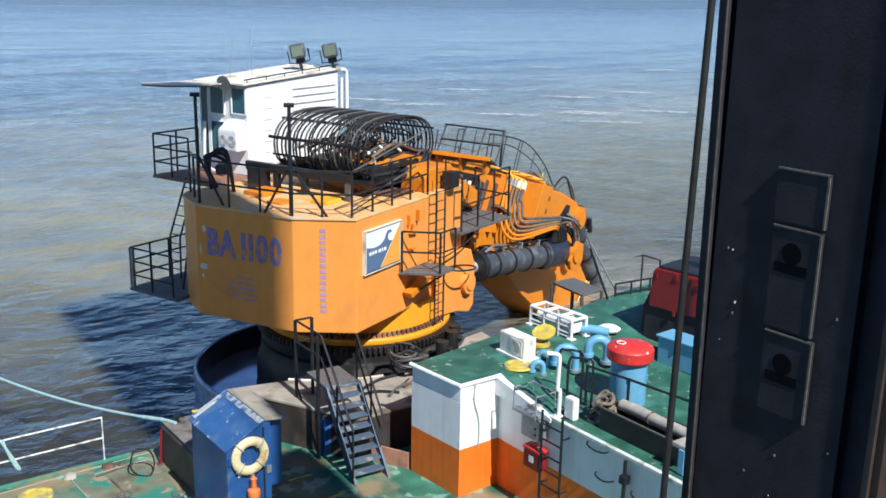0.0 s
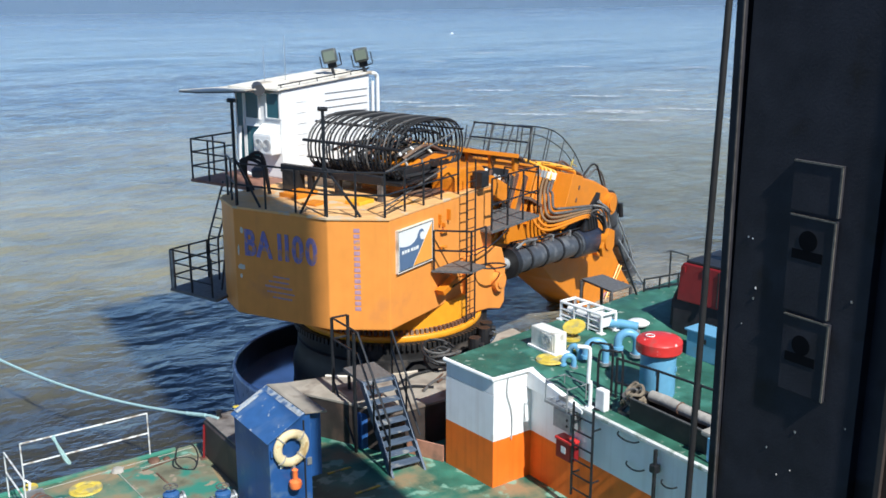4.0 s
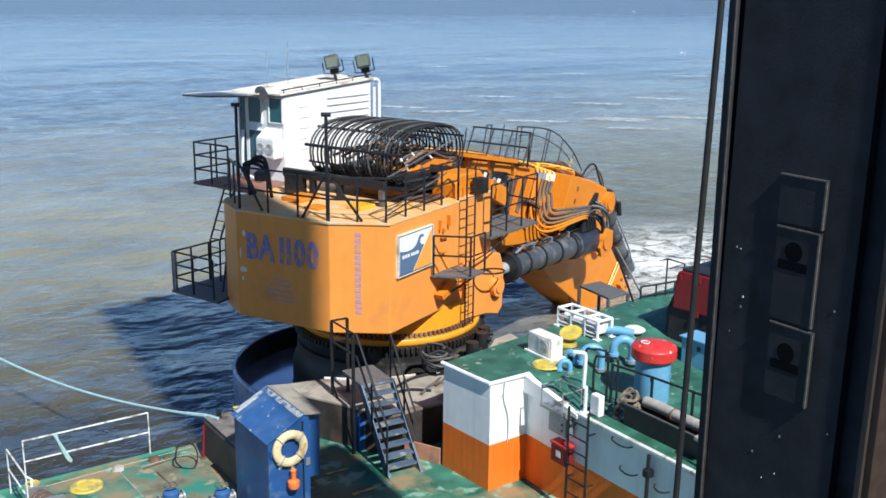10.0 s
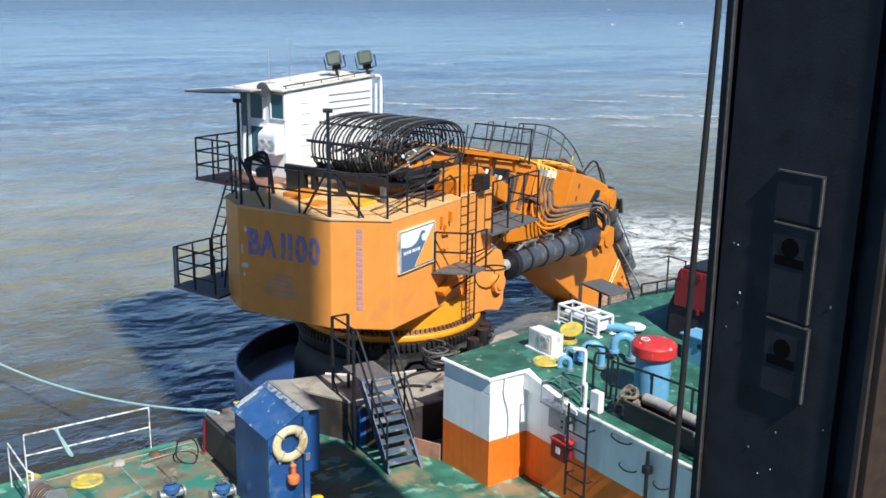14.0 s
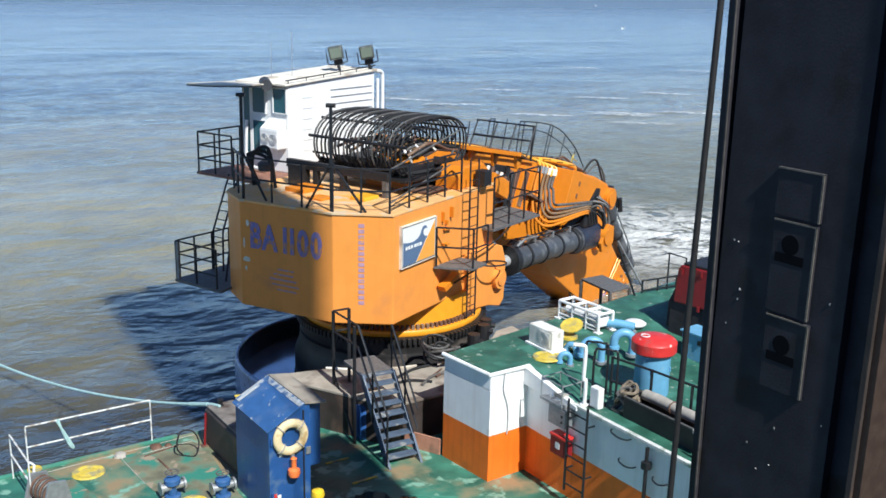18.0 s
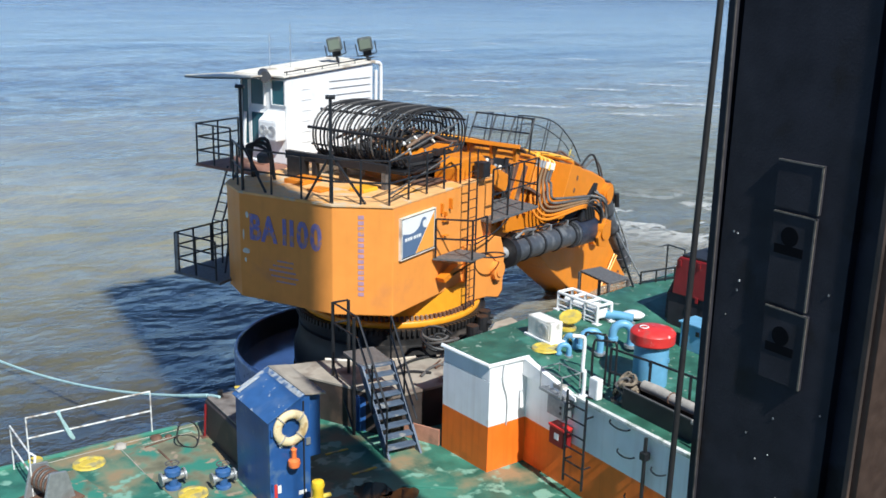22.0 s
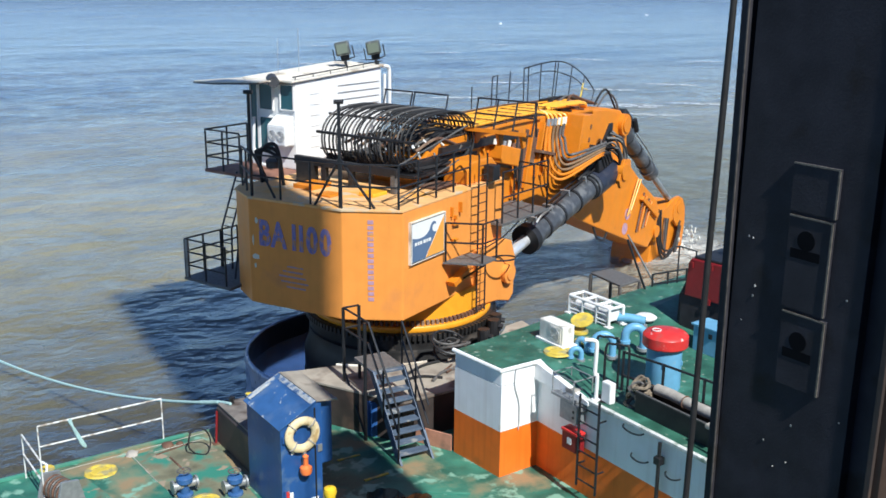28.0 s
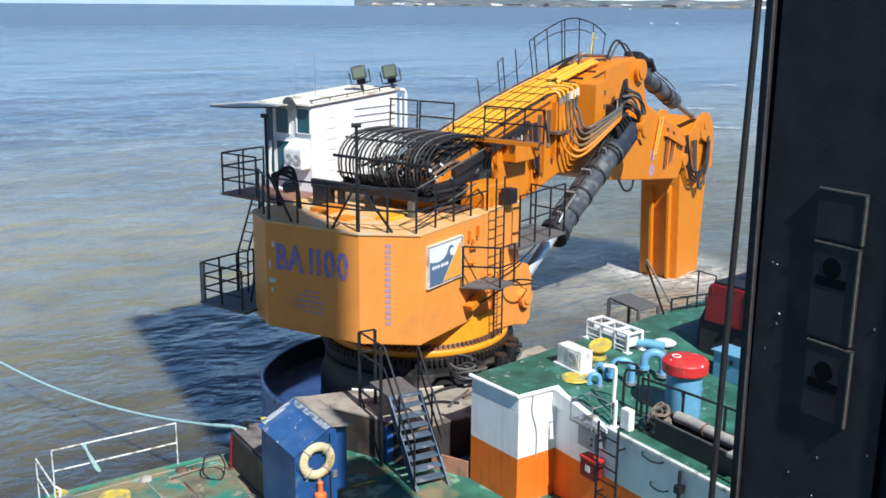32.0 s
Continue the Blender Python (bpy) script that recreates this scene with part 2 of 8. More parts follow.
FADED_PLATE = surface("faded_orange_plate", (0.42, 0.20, 0.13), 0.7, grain=5, vary=0.2, stain=(0.24, 0.13, 0.09), stain_at=0.55, stain_scale=3, bump=0.1)
PUDDLE = surface("rain_water_film", (0.016, 0.035, 0.03), 0.05, grain=2, vary=0.1, bump=0.02, spec=0.45)
GUTTER = surface("grimy_white_gutter", (0.62, 0.63, 0.60), 0.6, grain=8, vary=0.15, stain=(0.22, 0.28, 0.22), stain_at=0.54, stain_scale=3.5, bump=0.1)
CREAM = surface("dusty_cream_roof", (0.72, 0.67, 0.58), 0.6, grain=3, vary=0.1, stain=(0.4, 0.33, 0.25), stain_at=0.57, bump=0.1)
BEIGE_ROLL = surface("dusty_grey_roll", (0.36, 0.33, 0.29), 0.8, grain=7, vary=0.18, bump=0.3)
RUSTY = surface("rusty_brown_steel", (0.12, 0.062, 0.04), 0.75, grain=6, vary=0.3, stain=(0.22, 0.15, 0.10), stain_at=0.55, bump=0.3)
FLOAT_OR = surface("orange_plastic", (0.85, 0.20, 0.05), 0.4, vary=0.05, bump=0.0)
FOAM = surface("white_foam", (0.66, 0.65, 0.60), 0.9, grain=5, vary=0.1, bump=0.3)


def glass(name, tint):
    m = bpy.data.materials.new(name)
    m.use_nodes = True
    b = m.node_tree.nodes["Principled BSDF"]
    b.inputs["Base Color"].default_value = (*tint, 1)
    b.inputs["Roughness"].default_value = 0.06
    b.inputs["IOR"].default_value = 1.45
    b.inputs["Specular IOR Level"].default_value = 0.68
    return m


GLASS = glass("teal_glass", (0.025, 0.10, 0.13))
LOUVRE = surface("light_grey_louvre", (0.42, 0.42, 0.42), 0.5, grain=6, vary=0.1)
HOSE_TAN = surface("dusty_tan_hose", (0.21, 0.125, 0.06), 0.6, grain=10, vary=0.2, stain=(0.16, 0.12, 0.09), stain_at=0.58, stain_scale=4, bump=0.1)
ROPE_TAN = surface("weathered_tan_rope", (0.20, 0.16, 0.115), 0.85, grain=18, vary=0.3, bump=0.5, bump_scale=50)
CYL_NAVY = surface("dark_navy_cylinder_paint", (0.022, 0.026, 0.042), 0.4, grain=5, vary=0.2, stain=(0.06, 0.06, 0.07), stain_at=0.6, bump=0.08)
HOLE_SHADE = surface("opening_shade_black", (0.0045, 0.005, 0.007), 0.8, vary=0.2, bump=0.0, spec=0.1)
FAIR_TOP = surface("grimy_steel_top", (0.17, 0.15, 0.135), 0.7, grain=5, vary=0.3, stain=(0.08, 0.06, 0.05), stain_at=0.55, stain_scale=3, bump=0.2)
LENS = glass("lamp_glass", (0.16, 0.19, 0.15))


def water_material():
    """Silty estuary water: brown-green body, gloss from the sky, ripples at three scales, patches of churned silt."""
    m = bpy.data.materials.new("silty_water")
    m.use_nodes = True
    n, k = m.node_tree.nodes, m.node_tree.links
    b = n["Principled BSDF"]
    tc = n.new("ShaderNodeTexCoord")

    def noise_of(scale, detail, stretch, rough=0.6):
        mp = n.new("ShaderNodeMapping")
        mp.inputs["Scale"].default_value = stretch
        mp.inputs["Rotation"].default_value = (0, 0, radians(24))
        k.new(tc.outputs["Object"], mp.inputs[0])
        t = n.new("ShaderNodeTexNoise")
        t.inputs["Scale"].default_value, t.inputs["Detail"].default_value = scale, detail
        t.inputs["Roughness"].default_value = rough
        k.new(mp.outputs[0], t.inputs["Vector"])
        return t.outputs["Fac"]

    cr = n.new("ShaderNodeValToRGB")
    cr.color_ramp.elements[0].position, cr.color_ramp.elements[0].color = 0.36, (0.098, 0.092, 0.055, 1)
    cr.color_ramp.elements[1].position, cr.color_ramp.elements[1].color = 0.66, (0.192, 0.176, 0.110, 1)
    k.new(noise_of(0.05, 3.0, (1, 1, 1)), cr.inputs[0])
    # The body colour is darker beside the pontoon and brighter in open water.
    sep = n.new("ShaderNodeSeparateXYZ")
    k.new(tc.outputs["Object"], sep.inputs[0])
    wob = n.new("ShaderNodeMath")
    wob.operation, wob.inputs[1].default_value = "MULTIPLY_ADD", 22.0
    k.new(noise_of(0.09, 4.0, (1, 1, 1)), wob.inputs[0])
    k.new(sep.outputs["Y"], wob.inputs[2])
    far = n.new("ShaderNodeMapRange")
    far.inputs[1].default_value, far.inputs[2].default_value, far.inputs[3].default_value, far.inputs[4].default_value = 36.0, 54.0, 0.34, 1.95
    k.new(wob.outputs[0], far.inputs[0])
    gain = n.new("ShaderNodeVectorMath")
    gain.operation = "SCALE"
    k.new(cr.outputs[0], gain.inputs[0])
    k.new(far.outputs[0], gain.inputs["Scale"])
    # Far off, the blue of the mirrored sky is put into the body colour.
    far_sky = n.new("ShaderNodeMapRange")
    far_sky.inputs[1].default_value, far_sky.inputs[2].default_value = 48.0, 120.0
    k.new(wob.outputs[0], far_sky.inputs[0])
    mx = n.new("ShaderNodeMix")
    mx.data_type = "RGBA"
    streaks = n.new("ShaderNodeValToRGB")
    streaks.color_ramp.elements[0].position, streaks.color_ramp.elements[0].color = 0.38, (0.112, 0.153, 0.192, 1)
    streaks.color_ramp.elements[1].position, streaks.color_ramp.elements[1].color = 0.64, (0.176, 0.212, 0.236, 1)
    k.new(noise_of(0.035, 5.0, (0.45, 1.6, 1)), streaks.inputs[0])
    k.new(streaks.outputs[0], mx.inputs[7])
    k.new(far_sky.outputs[0], mx.inputs[0])
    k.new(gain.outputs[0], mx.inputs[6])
    # Farther still, the darker sky off wind ripples is put into the colour.
    far_dim = n.new("ShaderNodeMapRange")
    far_dim.inputs[1].default_value, far_dim.inputs[2].default_value, far_dim.inputs[3].default_value, far_dim.inputs[4].default_value = 260.0, 520.0, 1.0, 0.88
    k.new(wob.outputs[0], far_dim.inputs[0])
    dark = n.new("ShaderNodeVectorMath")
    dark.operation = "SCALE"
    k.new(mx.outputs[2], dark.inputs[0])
    k.new(far_dim.outputs[0], dark.inputs["Scale"])
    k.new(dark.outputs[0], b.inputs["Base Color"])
    # Ripples too small to tell apart far off spread the gloss.
    haze = n.new("ShaderNodeMapRange")
    haze.inputs[1].default_value, haze.inputs[2].default_value, haze.inputs[3].default_value, haze.inputs[4].default_value = 180.0, 520.0, 0.15, 0.29
    k.new(wob.outputs[0], haze.inputs[0])
    k.new(haze.outputs[0], b.inputs["Roughness"])
    # Light spreads a little way through the silt before it comes back out.
    b.subsurface_method = "BURLEY"
    b.inputs["Subsurface Weight"].default_value = 0.6
    b.inputs["Subsurface Radius"].default_value = (0.5, 0.45, 0.3)
    b.inputs["Subsurface Scale"].default_value = 1.2
    b.inputs["IOR"].default_value = 1.6
    b.inputs["Specular IOR Level"].default_value = 1.0
    b.inputs["Specular Tint"].default_value = (0.45, 0.71, 1.0, 1)
    last = None
    for scale, detail, stretch, strength, dist in ((0.035, 4.0, (0.7, 1.5, 1), 1.0, 2.4), (0.22, 3.0, (1, 1.3, 1), 1.0, 0.7), (0.8, 2.5, (0.9, 1.2, 1), 1.0, 0.2), (2.2, 3.5, (0.9, 1.25, 1), 1.0, 0.11)):
        bp = n.new("ShaderNodeBump")
        bp.inputs["Strength"].default_value, bp.inputs["Distance"].default_value = strength, dist
        k.new(noise_of(scale, detail, stretch), bp.inputs["Height"])
        if last:
            k.new(last, bp.inputs["Normal"])
        last = bp.outputs[0]
    k.new(last, b.inputs["Normal"])
    return m


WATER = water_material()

# ---- mesh tools ----


def part(name, bm, material, parent=None, label="", smooth=False):
    """One mesh object from a bmesh, under a thing or a part."""
    bmesh.ops.recalc_face_normals(bm, faces=bm.faces)
    me = bpy.data.meshes.new(name)
    bm.to_mesh(me)
    bm.free()
    me.materials.append(material)
    if smooth:
        me.polygons.foreach_set("use_smooth", [True] * len(me.polygons))
        me.set_sharp_from_angle(angle=radians(38))
    ob = new(name, me)
    if parent is not None:
        ob.parent = parent
    if label:
        tagged(ob, label)
    return ob


def thing(name, m, label, category, group="", kind=""):
    ob = new(name)
    ob.matrix_basis = m
    return tagged(ob, label, category, group, kind)


def box(bm, lo, hi, bevel=0.0, m=None):
    """An upright box between two corners, with its edges rounded off."""
    lo, hi = Vector(lo), Vector(hi)
    mid, size = (lo + hi) / 2, hi - lo
    mat = Matrix.Translation(mid) @ Matrix.Diagonal((*size, 1))
    vs = bmesh.ops.create_cube(bm, size=1.0, matrix=mat)["verts"]
    if bevel:
        es = list({e for v in vs for e in v.link_edges})
        r = bmesh.ops.bevel(bm, geom=es, offset=bevel, segments=2, affect="EDGES", profile=0.6)
        vs = list({v for f in r["faces"] for v in f.verts} | {v for v in vs if v.is_valid})
    if m is not None:
        bmesh.ops.transform(bm, matrix=m, verts=vs)
    return vs


def prism(bm, pts, lo, hi, axis="z", bevel=0.0):
    """A solid from an outline: drawn in xy and raised along z, or drawn in xz and drawn out along y, or in yz along x."""
    def at(a, b, h):
        return {"z": (a, b, h), "y": (a, h, b), "x": (h, a, b)}[axis]
    low = [bm.verts.new(at(a, b, lo)) for a, b in pts]
    top = [bm.verts.new(at(a, b, hi)) for a, b in pts]
    fs = [bm.faces.new(low[::-1]), bm.faces.new(top)]
    n = len(pts)
    for i in range(n):
        fs.append(bm.faces.new((low[i], low[(i + 1) % n], top[(i + 1) % n], top[i])))
    if bevel:
        bmesh.ops.recalc_face_normals(bm, faces=fs)
        es = list({e for f in fs for e in f.edges})
        bmesh.ops.bevel(bm, geom=es, offset=bevel, segments=2, affect="EDGES", profile=0.6)


def tube(bm, path, r, sides=8, closed=False):
    """A round bar along a path of points."""
    path = [Vector(p) for p in path]
    n = len(path)
    rings, ref = [], None
    for i, p in enumerate(path):
        a = path[(i - 1) % n] if closed or i > 0 else p
        b = path[(i + 1) % n] if closed or i < n - 1 else p
        d = (b - a).normalized()
        if ref is None:
            ref = Vector((0, 0, 1)) if abs(d.z) < 0.9 else Vector((1, 0, 0))
        u = (ref - d * ref.dot(d)).normalized()
        w = d.cross(u)
        ref = u
        rings.append([bm.verts.new(p + r * (math.cos(2 * math.pi * j / sides) * u + math.sin(2 * math.pi * j / sides) * w)) for j in range(sides)])
    for i in range(n if closed else n - 1):
        x, y = rings[i], rings[(i + 1) % n]
        for j in range(sides):
            bm.faces.new((x[j], x[(j + 1) % sides], y[(j + 1) % sides], y[j]))
    if not closed:
        bm.faces.new(rings[0][::-1])
        bm.faces.new(rings[-1])


def lathe(bm, profile, sides=48, centre=(0, 0), a0=0.0, a1=2 * math.pi):
    """A turned shape about an upright axis from (radius, z) rows."""
    full = abs(a1 - a0 - 2 * math.pi) < 1e-6
    cols = sides if full else sides + 1
    grid = [[bm.verts.new((centre[0] + r * math.cos(a0 + (a1 - a0) * i / sides), centre[1] + r * math.sin(a0 + (a1 - a0) * i / sides), z)) for r, z in profile] for i in range(cols)]
    for i in range(sides):
        a, b = grid[i], grid[(i + 1) % cols]
        for j in range(len(profile) - 1):
            bm.faces.new((a[j], b[j], b[j + 1], a[j + 1]))
    return grid


def spline(pts, steps=8):
    """A smooth line through points."""
    pts = [Vector(p) for p in pts]
    out = []
    for i in range(len(pts) - 1):
        p0, p1, p2, p3 = pts[max(i - 1, 0)], pts[i], pts[i + 1], pts[min(i + 2, len(pts) - 1)]
        for s in range(steps):
            t = s / steps
            out.append(0.5 * ((2 * p1) + (p2 - p0) * t + (2 * p0 - 5 * p1 + 4 * p2 - p3) * t * t + (3 * p1 - p0 - 3 * p2 + p3) * t ** 3))
    out.append(pts[-1])
    return out


def rail_run(parent, pts, height=1.1, posts=None, r=0.022, rails=(0.55, 1.1), material=None, spacing=1.0):
    """A railing along a line of foot points: each post and each rail a part."""
    material = material or RAIL
    pts = [Vector(p) for p in pts]
    for h in rails:
        bm = bmesh.new()
        tube(bm, [p + Vector((0, 0, h * height / 1.1)) for p in pts], r, 6)
        part("rail", bm, material, parent)
    feet = []
    for a, b in zip(pts, pts[1:]):
        n = max(1, round((b - a).length / spacing))
        feet += [a + (b - a) * i / n for i in range(n)]
    feet.append(pts[-1])
    for f in (posts or feet):
        bm = bmesh.new()
        tube(bm, [Vector(f), Vector(f) + Vector((0, 0, height))], r * 1.15, 6)
        part("post", bm, material, parent)

# ---- setting: water, far shore, pontoon ----
WATER_Z, DECK_Z, UP_Z, END_Z = 1.6, 2.75, 4.8, 5.1
MX, MY, MZ, MTURN, MS = 12.76, 21.93, 1.0625, 20.0, 0.915


def build_water():
    """One sheet to the horizon: fine near the pontoon with real waves, coarse far off."""
    bm = bmesh.new()
    def lines(fine0, fine1, step, far):
        c = [fine0 + step * i for i in range(int((fine1 - fine0) / step) + 1)]
        a, d = c[0], step
        left = []
        while a > -far:
            d *= 1.16
            a -= d
            left.append(a)
        b, d = c[-1], step
        right = []
        while b < far:
            d *= 1.16
            b += d
            right.append(b)
        return left[::-1] + c + right
    xs, ys = lines(-25, 75, 0.5, 4700), lines(12, 130, 0.5, 4700)
    def height(x, y):
        h = 0.11 * noise.noise((x * 0.16, y * 0.22, 1.0)) + 0.075 * noise.noise((x * 0.55 + y * 0.2, y * 0.8, 5.0))
        far = math.hypot(x - 20, y - 40)
        h *= max(0.0, 1 - max(0, far - 60) / 120)
        return h + 0.22 * noise.noise((x * 0.045, y * 0.085, 3.0)) * min(1.0, far / 90) * max(0.0, 1 - max(0, far - 250) / 300)
    grid = [[bm.verts.new((x, y, height(x, y))) for y in ys] for x in xs]
    for i in range(len(xs) - 1):
        for j in range(len(ys) - 1):
            bm.faces.new((grid[i][j], grid[i + 1][j], grid[i + 1][j + 1], grid[i][j + 1]))
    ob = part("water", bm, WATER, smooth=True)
    ob.location = (0, 0, WATER_Z)
    return tagged(ob, "rippled brown-green estuary water reflecting blue sky", "water", kind="structure")


water = build_water()


def build_pontoon():
    hull = tagged(new("pontoon"), "steel dredging pontoon with worn green deck", "pontoon", kind="structure")
    bm = bmesh.new()
    prism(bm, [(-9, -12), (24, -12), (24, 17.4), (10.6, 17.4), (8.9, 19.75), (-9, 19.75)], -1.5, DECK_Z)
    part("main_deck", bm, DECK, hull, "worn green painted steel deck with rust stains")
    # Upper deck: white and orange sided block.
    edge = [(11.16, 15.87), (11.28, 14.43), (12.25, 14.45), (12.22, -12), (24, -12), (24, 17.6), (18.4, 17.0)]
    for name, mat, a, b in (("lower_wall", HULL_ORANGE, DECK_Z, 3.75), ("upper_wall", HULL_WHITE, 3.75, UP_Z - 0.08)):
        bm = bmesh.new()
        prism(bm, edge, a, b)
        part(name, bm, mat, hull)
    bm = bmesh.new()
    prism(bm, [(11.16, 15.87), (11.28, 14.43), (12.25, 14.45), (12.6, 14.45), (12.6, 15.95)], UP_Z - 0.08, END_Z - 0.02, bevel=0.03)
    part("corner_wall", bm, HULL_WHITE, hull)
    bm = bmesh.new()
    # Green top, rising towards the end.
    pts = [(12.24, -12, UP_Z), (12.24, 12.9, UP_Z), (12.27, 14.40, END_Z), (11.33, 14.48, END_Z), (11.2, 15.82, END_Z), (18.4, 16.95, END_Z), (24, 17.5, END_Z), (24, 12.9, UP_Z), (24, -12, UP_Z)]
    v = [bm.verts.new(p) for p in pts]
    for f in ((0, 1, 7, 8), (1, 2, 6, 7), (2, 3, 4, 5, 6)):
        bm.faces.new([v[i] for i in f])
    r = bmesh.ops.extrude_face_region(bm, geom=bm.faces[:])
    bmesh.ops.translate(bm, verts=[g for g in r["geom"] if isinstance(g, bmesh.types.BMVert)], vec=(0, 0, -0.06))
    part("upper_deck", bm, DECK_UP, hull, "green painted upper deck")
    bm = bmesh.new()
    box(bm, (12.15, -12, UP_Z - 0.06), (12.24, 14.42, UP_Z + 0.015), 0.015)
    part("deck_gutter", bm, GUTTER, hull)
    bm = bmesh.new()
    prism(bm, [(14.44, UP_Z - 0.1), (14.44, END_Z - 0.02), (12.85, UP_Z - 0.02), (12.85, UP_Z - 0.1)], 12.13, 12.26, axis="x", bevel=0.01)
    part("rising_gutter", bm, HULL_WHITE, hull)
    bm = bmesh.new()
    tube(bm, [(11.14, 15.9, END_Z - 0.03), (11.26, 14.43, END_Z - 0.03), (12.25, 14.43, END_Z - 0.03), (12.22, 13.9, UP_Z + 0.12)], 0.045, 8)
    part("deck_edge_bar", bm, HULL_WHITE, hull)
    return hull


pontoon = build_pontoon()


def build_sky_blocker():
    """Plain dark block added behind the viewpoint, unseen, to dim the sky light."""
    h = tagged(new("wall_sky_blocker"), "plain dark wall added behind the viewpoint to dim the sky light", "wall", kind="structure")
    bm = bmesh.new()
    box(bm, (-14, -14, DECK_Z), (26, -6.5, 18.5), 0.05)
    part("house_wall", bm, PILLAR, h)
    for z in (6.8, 10.8, 14.8):
        bm = bmesh.new()
        box(bm, (-14, -6.5, z), (26, -6.3, z + 0.15), 0.02)
        part("deck_ledge", bm, PILLAR, h)


build_sky_blocker()


def build_plinth():
    p = thing("slew_plinth", pose(0, 0, 0), "dusty grey steel plinth with dark sides beside the stair", "plinth")
    arc = [(MX + 3.55 * math.cos(radians(a)), MY + 3.55 * math.sin(radians(a))) for a in range(316, 219, -7)]
    line = [(8.95, 19.75), (10.45, 16.8), (15.6, 16.8), (15.9, 19.6)] + arc
    bm = bmesh.new()
    prism(bm, line, -0.5, 3.66)
    part("side_plating", bm, DARK_HULL, p)
    bm = bmesh.new()
    prism(bm, [(x + (0.03 if x > 10 else -0.03), y - 0.03) for x, y in line[:4]] + arc, 3.66, 3.72, bevel=0.012)
    part("top_plate", bm, GREY_DECK, p, "dusty grey top plate")
    bm = bmesh.new()
    tube(bm, [(x, y, 3.74) for x, y in arc[8:]], 0.03, 8)
    part("white_lip", bm, CREAM, p, "pale worn rounded lip")
    bm = bmesh.new()
    prism(bm, [(10.72, 16.72), (11.12, 15.92), (11.16, 15.94), (10.76, 16.74)], 2.75, 3.12, bevel=0.008)
    part("kick_plate", bm, FADED_PLATE, p, "faded orange kick plate")
    for k in range(4):
        bm = bmesh.new()
        x = 11.6 + 0.55 * k
        tube(bm, [(x, 17.4 + 0.2 * k, 3.75), (x + 0.9, 17.9 + 0.12 * k, 3.77)], 0.02 + 0.01 * (k % 2), 6)
        part("loose_rod", bm, RUSTY, p)
    rnd = random.Random(5)
    for k in range(9):
        x, y, r = 12.75 + rnd.uniform(-0.12, 0.12), 18.35 + rnd.uniform(-0.12, 0.12), rnd.uniform(0.2, 0.42)
        tilt = rnd.uniform(-0.5, 0.5)
        bm = bmesh.new()
        tube(bm, [(x + r * math.cos(a), y + r * math.sin(a), 3.82 + 0.05 * k + r * tilt * math.sin(a)) for a in [q * math.pi / 8 for q in range(15)]], 0.032, 6)
        part("coiled_hose", bm, (RUBBER, BLACK, HOSE_GREY)[k % 3], p, smooth=True)
    for k, (a, b) in enumerate((((11.3, 18.0), (12.6, 18.25)), ((11.6, 17.35), (12.5, 17.7)), ((11.15, 17.75), (11.9, 17.4)))):
        bm = bmesh.new()
        tube(bm, spline([(a[0], a[1], 3.75), ((a[0] + b[0]) / 2, (a[1] + b[1]) / 2 + 0.12, 3.76), (b[0], b[1], 3.75)], 6), 0.035, 7)
        part("slack_hose", bm, (RUBBER, HOSE_GREY, BLACK)[k], p, smooth=True)
    return p


build_plinth()

# ---- slewing crane of the dredger ----
MACHINE = Matrix.LocRotScale((MX, MY, MZ), Euler((0, 0, radians(MTURN))), (MS, MS, MS))


def build_pedestal():
    ped = thing("crane_pedestal", pose(MX, MY, 0), "round grease-black crane pedestal on the pontoon's rounded end", "pedestal")
    bm = bmesh.new()
    lathe(bm, [(2.6, 1.0), (2.6, 2.9), (2.48, 3.2), (2.46, 3.5), (0.5, 3.52)], 64, (0.75, -0.1))
    part("pedestal_drum", bm, DRUM, ped, smooth=True)
    bm = bmesh.new()
    lathe(bm, [(3.46, -0.6), (3.46, 2.86), (3.44, 2.92), (3.42, 2.94), (3.38, 2.94), (3.36, 2.9)], 96)
    part("rounded_end", bm, SHELL, ped, "grey-blue rounded pontoon end with a thin rim", smooth=True)
    # Inner wall is black: the shade inside the rim is put into its colour.
    bm = bmesh.new()
    lathe(bm, [(3.36, 2.9), (3.34, 2.3)], 96)
    part("inner_wall", bm, BLACK, ped, "inner wall with its shade put in as black", smooth=True)
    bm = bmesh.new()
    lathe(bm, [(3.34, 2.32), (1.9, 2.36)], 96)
    part("wet_floor", bm, POOL, ped, "wet floor tinted with the blue of the mirrored sky", smooth=True)
    # Pinions and drive clutter at the foot.
    for a in (-62, -48, -40):
        bm = bmesh.new()
        c, q = math.cos(radians(a - 0)), math.sin(radians(a - 0))
        tube(bm, [(3.25 * c, 3.25 * q, 3.5), (3.25 * c, 3.25 * q, 3.95)], 0.16, 12)
        tube(bm, [(3.25 * c, 3.25 * q, 3.8), (3.5 * c, 3.5 * q, 3.78)], 0.07, 8)
        part("drive_pinion", bm, BLACK, ped)
    return ped


build_pedestal()

ex = thing("slewing_crane", MACHINE, "large orange dredging excavator with white cab and folded boom", "excavator")
HALF = 2.8
HOUSE = [(-3.45, 1.45), (-3.1, -1.5), (-2.25, -HALF), (3.0, -HALF + 0.35), (3.0, HALF - 0.2), (-2.5, HALF - 0.05), (-2.9, 2.5)]


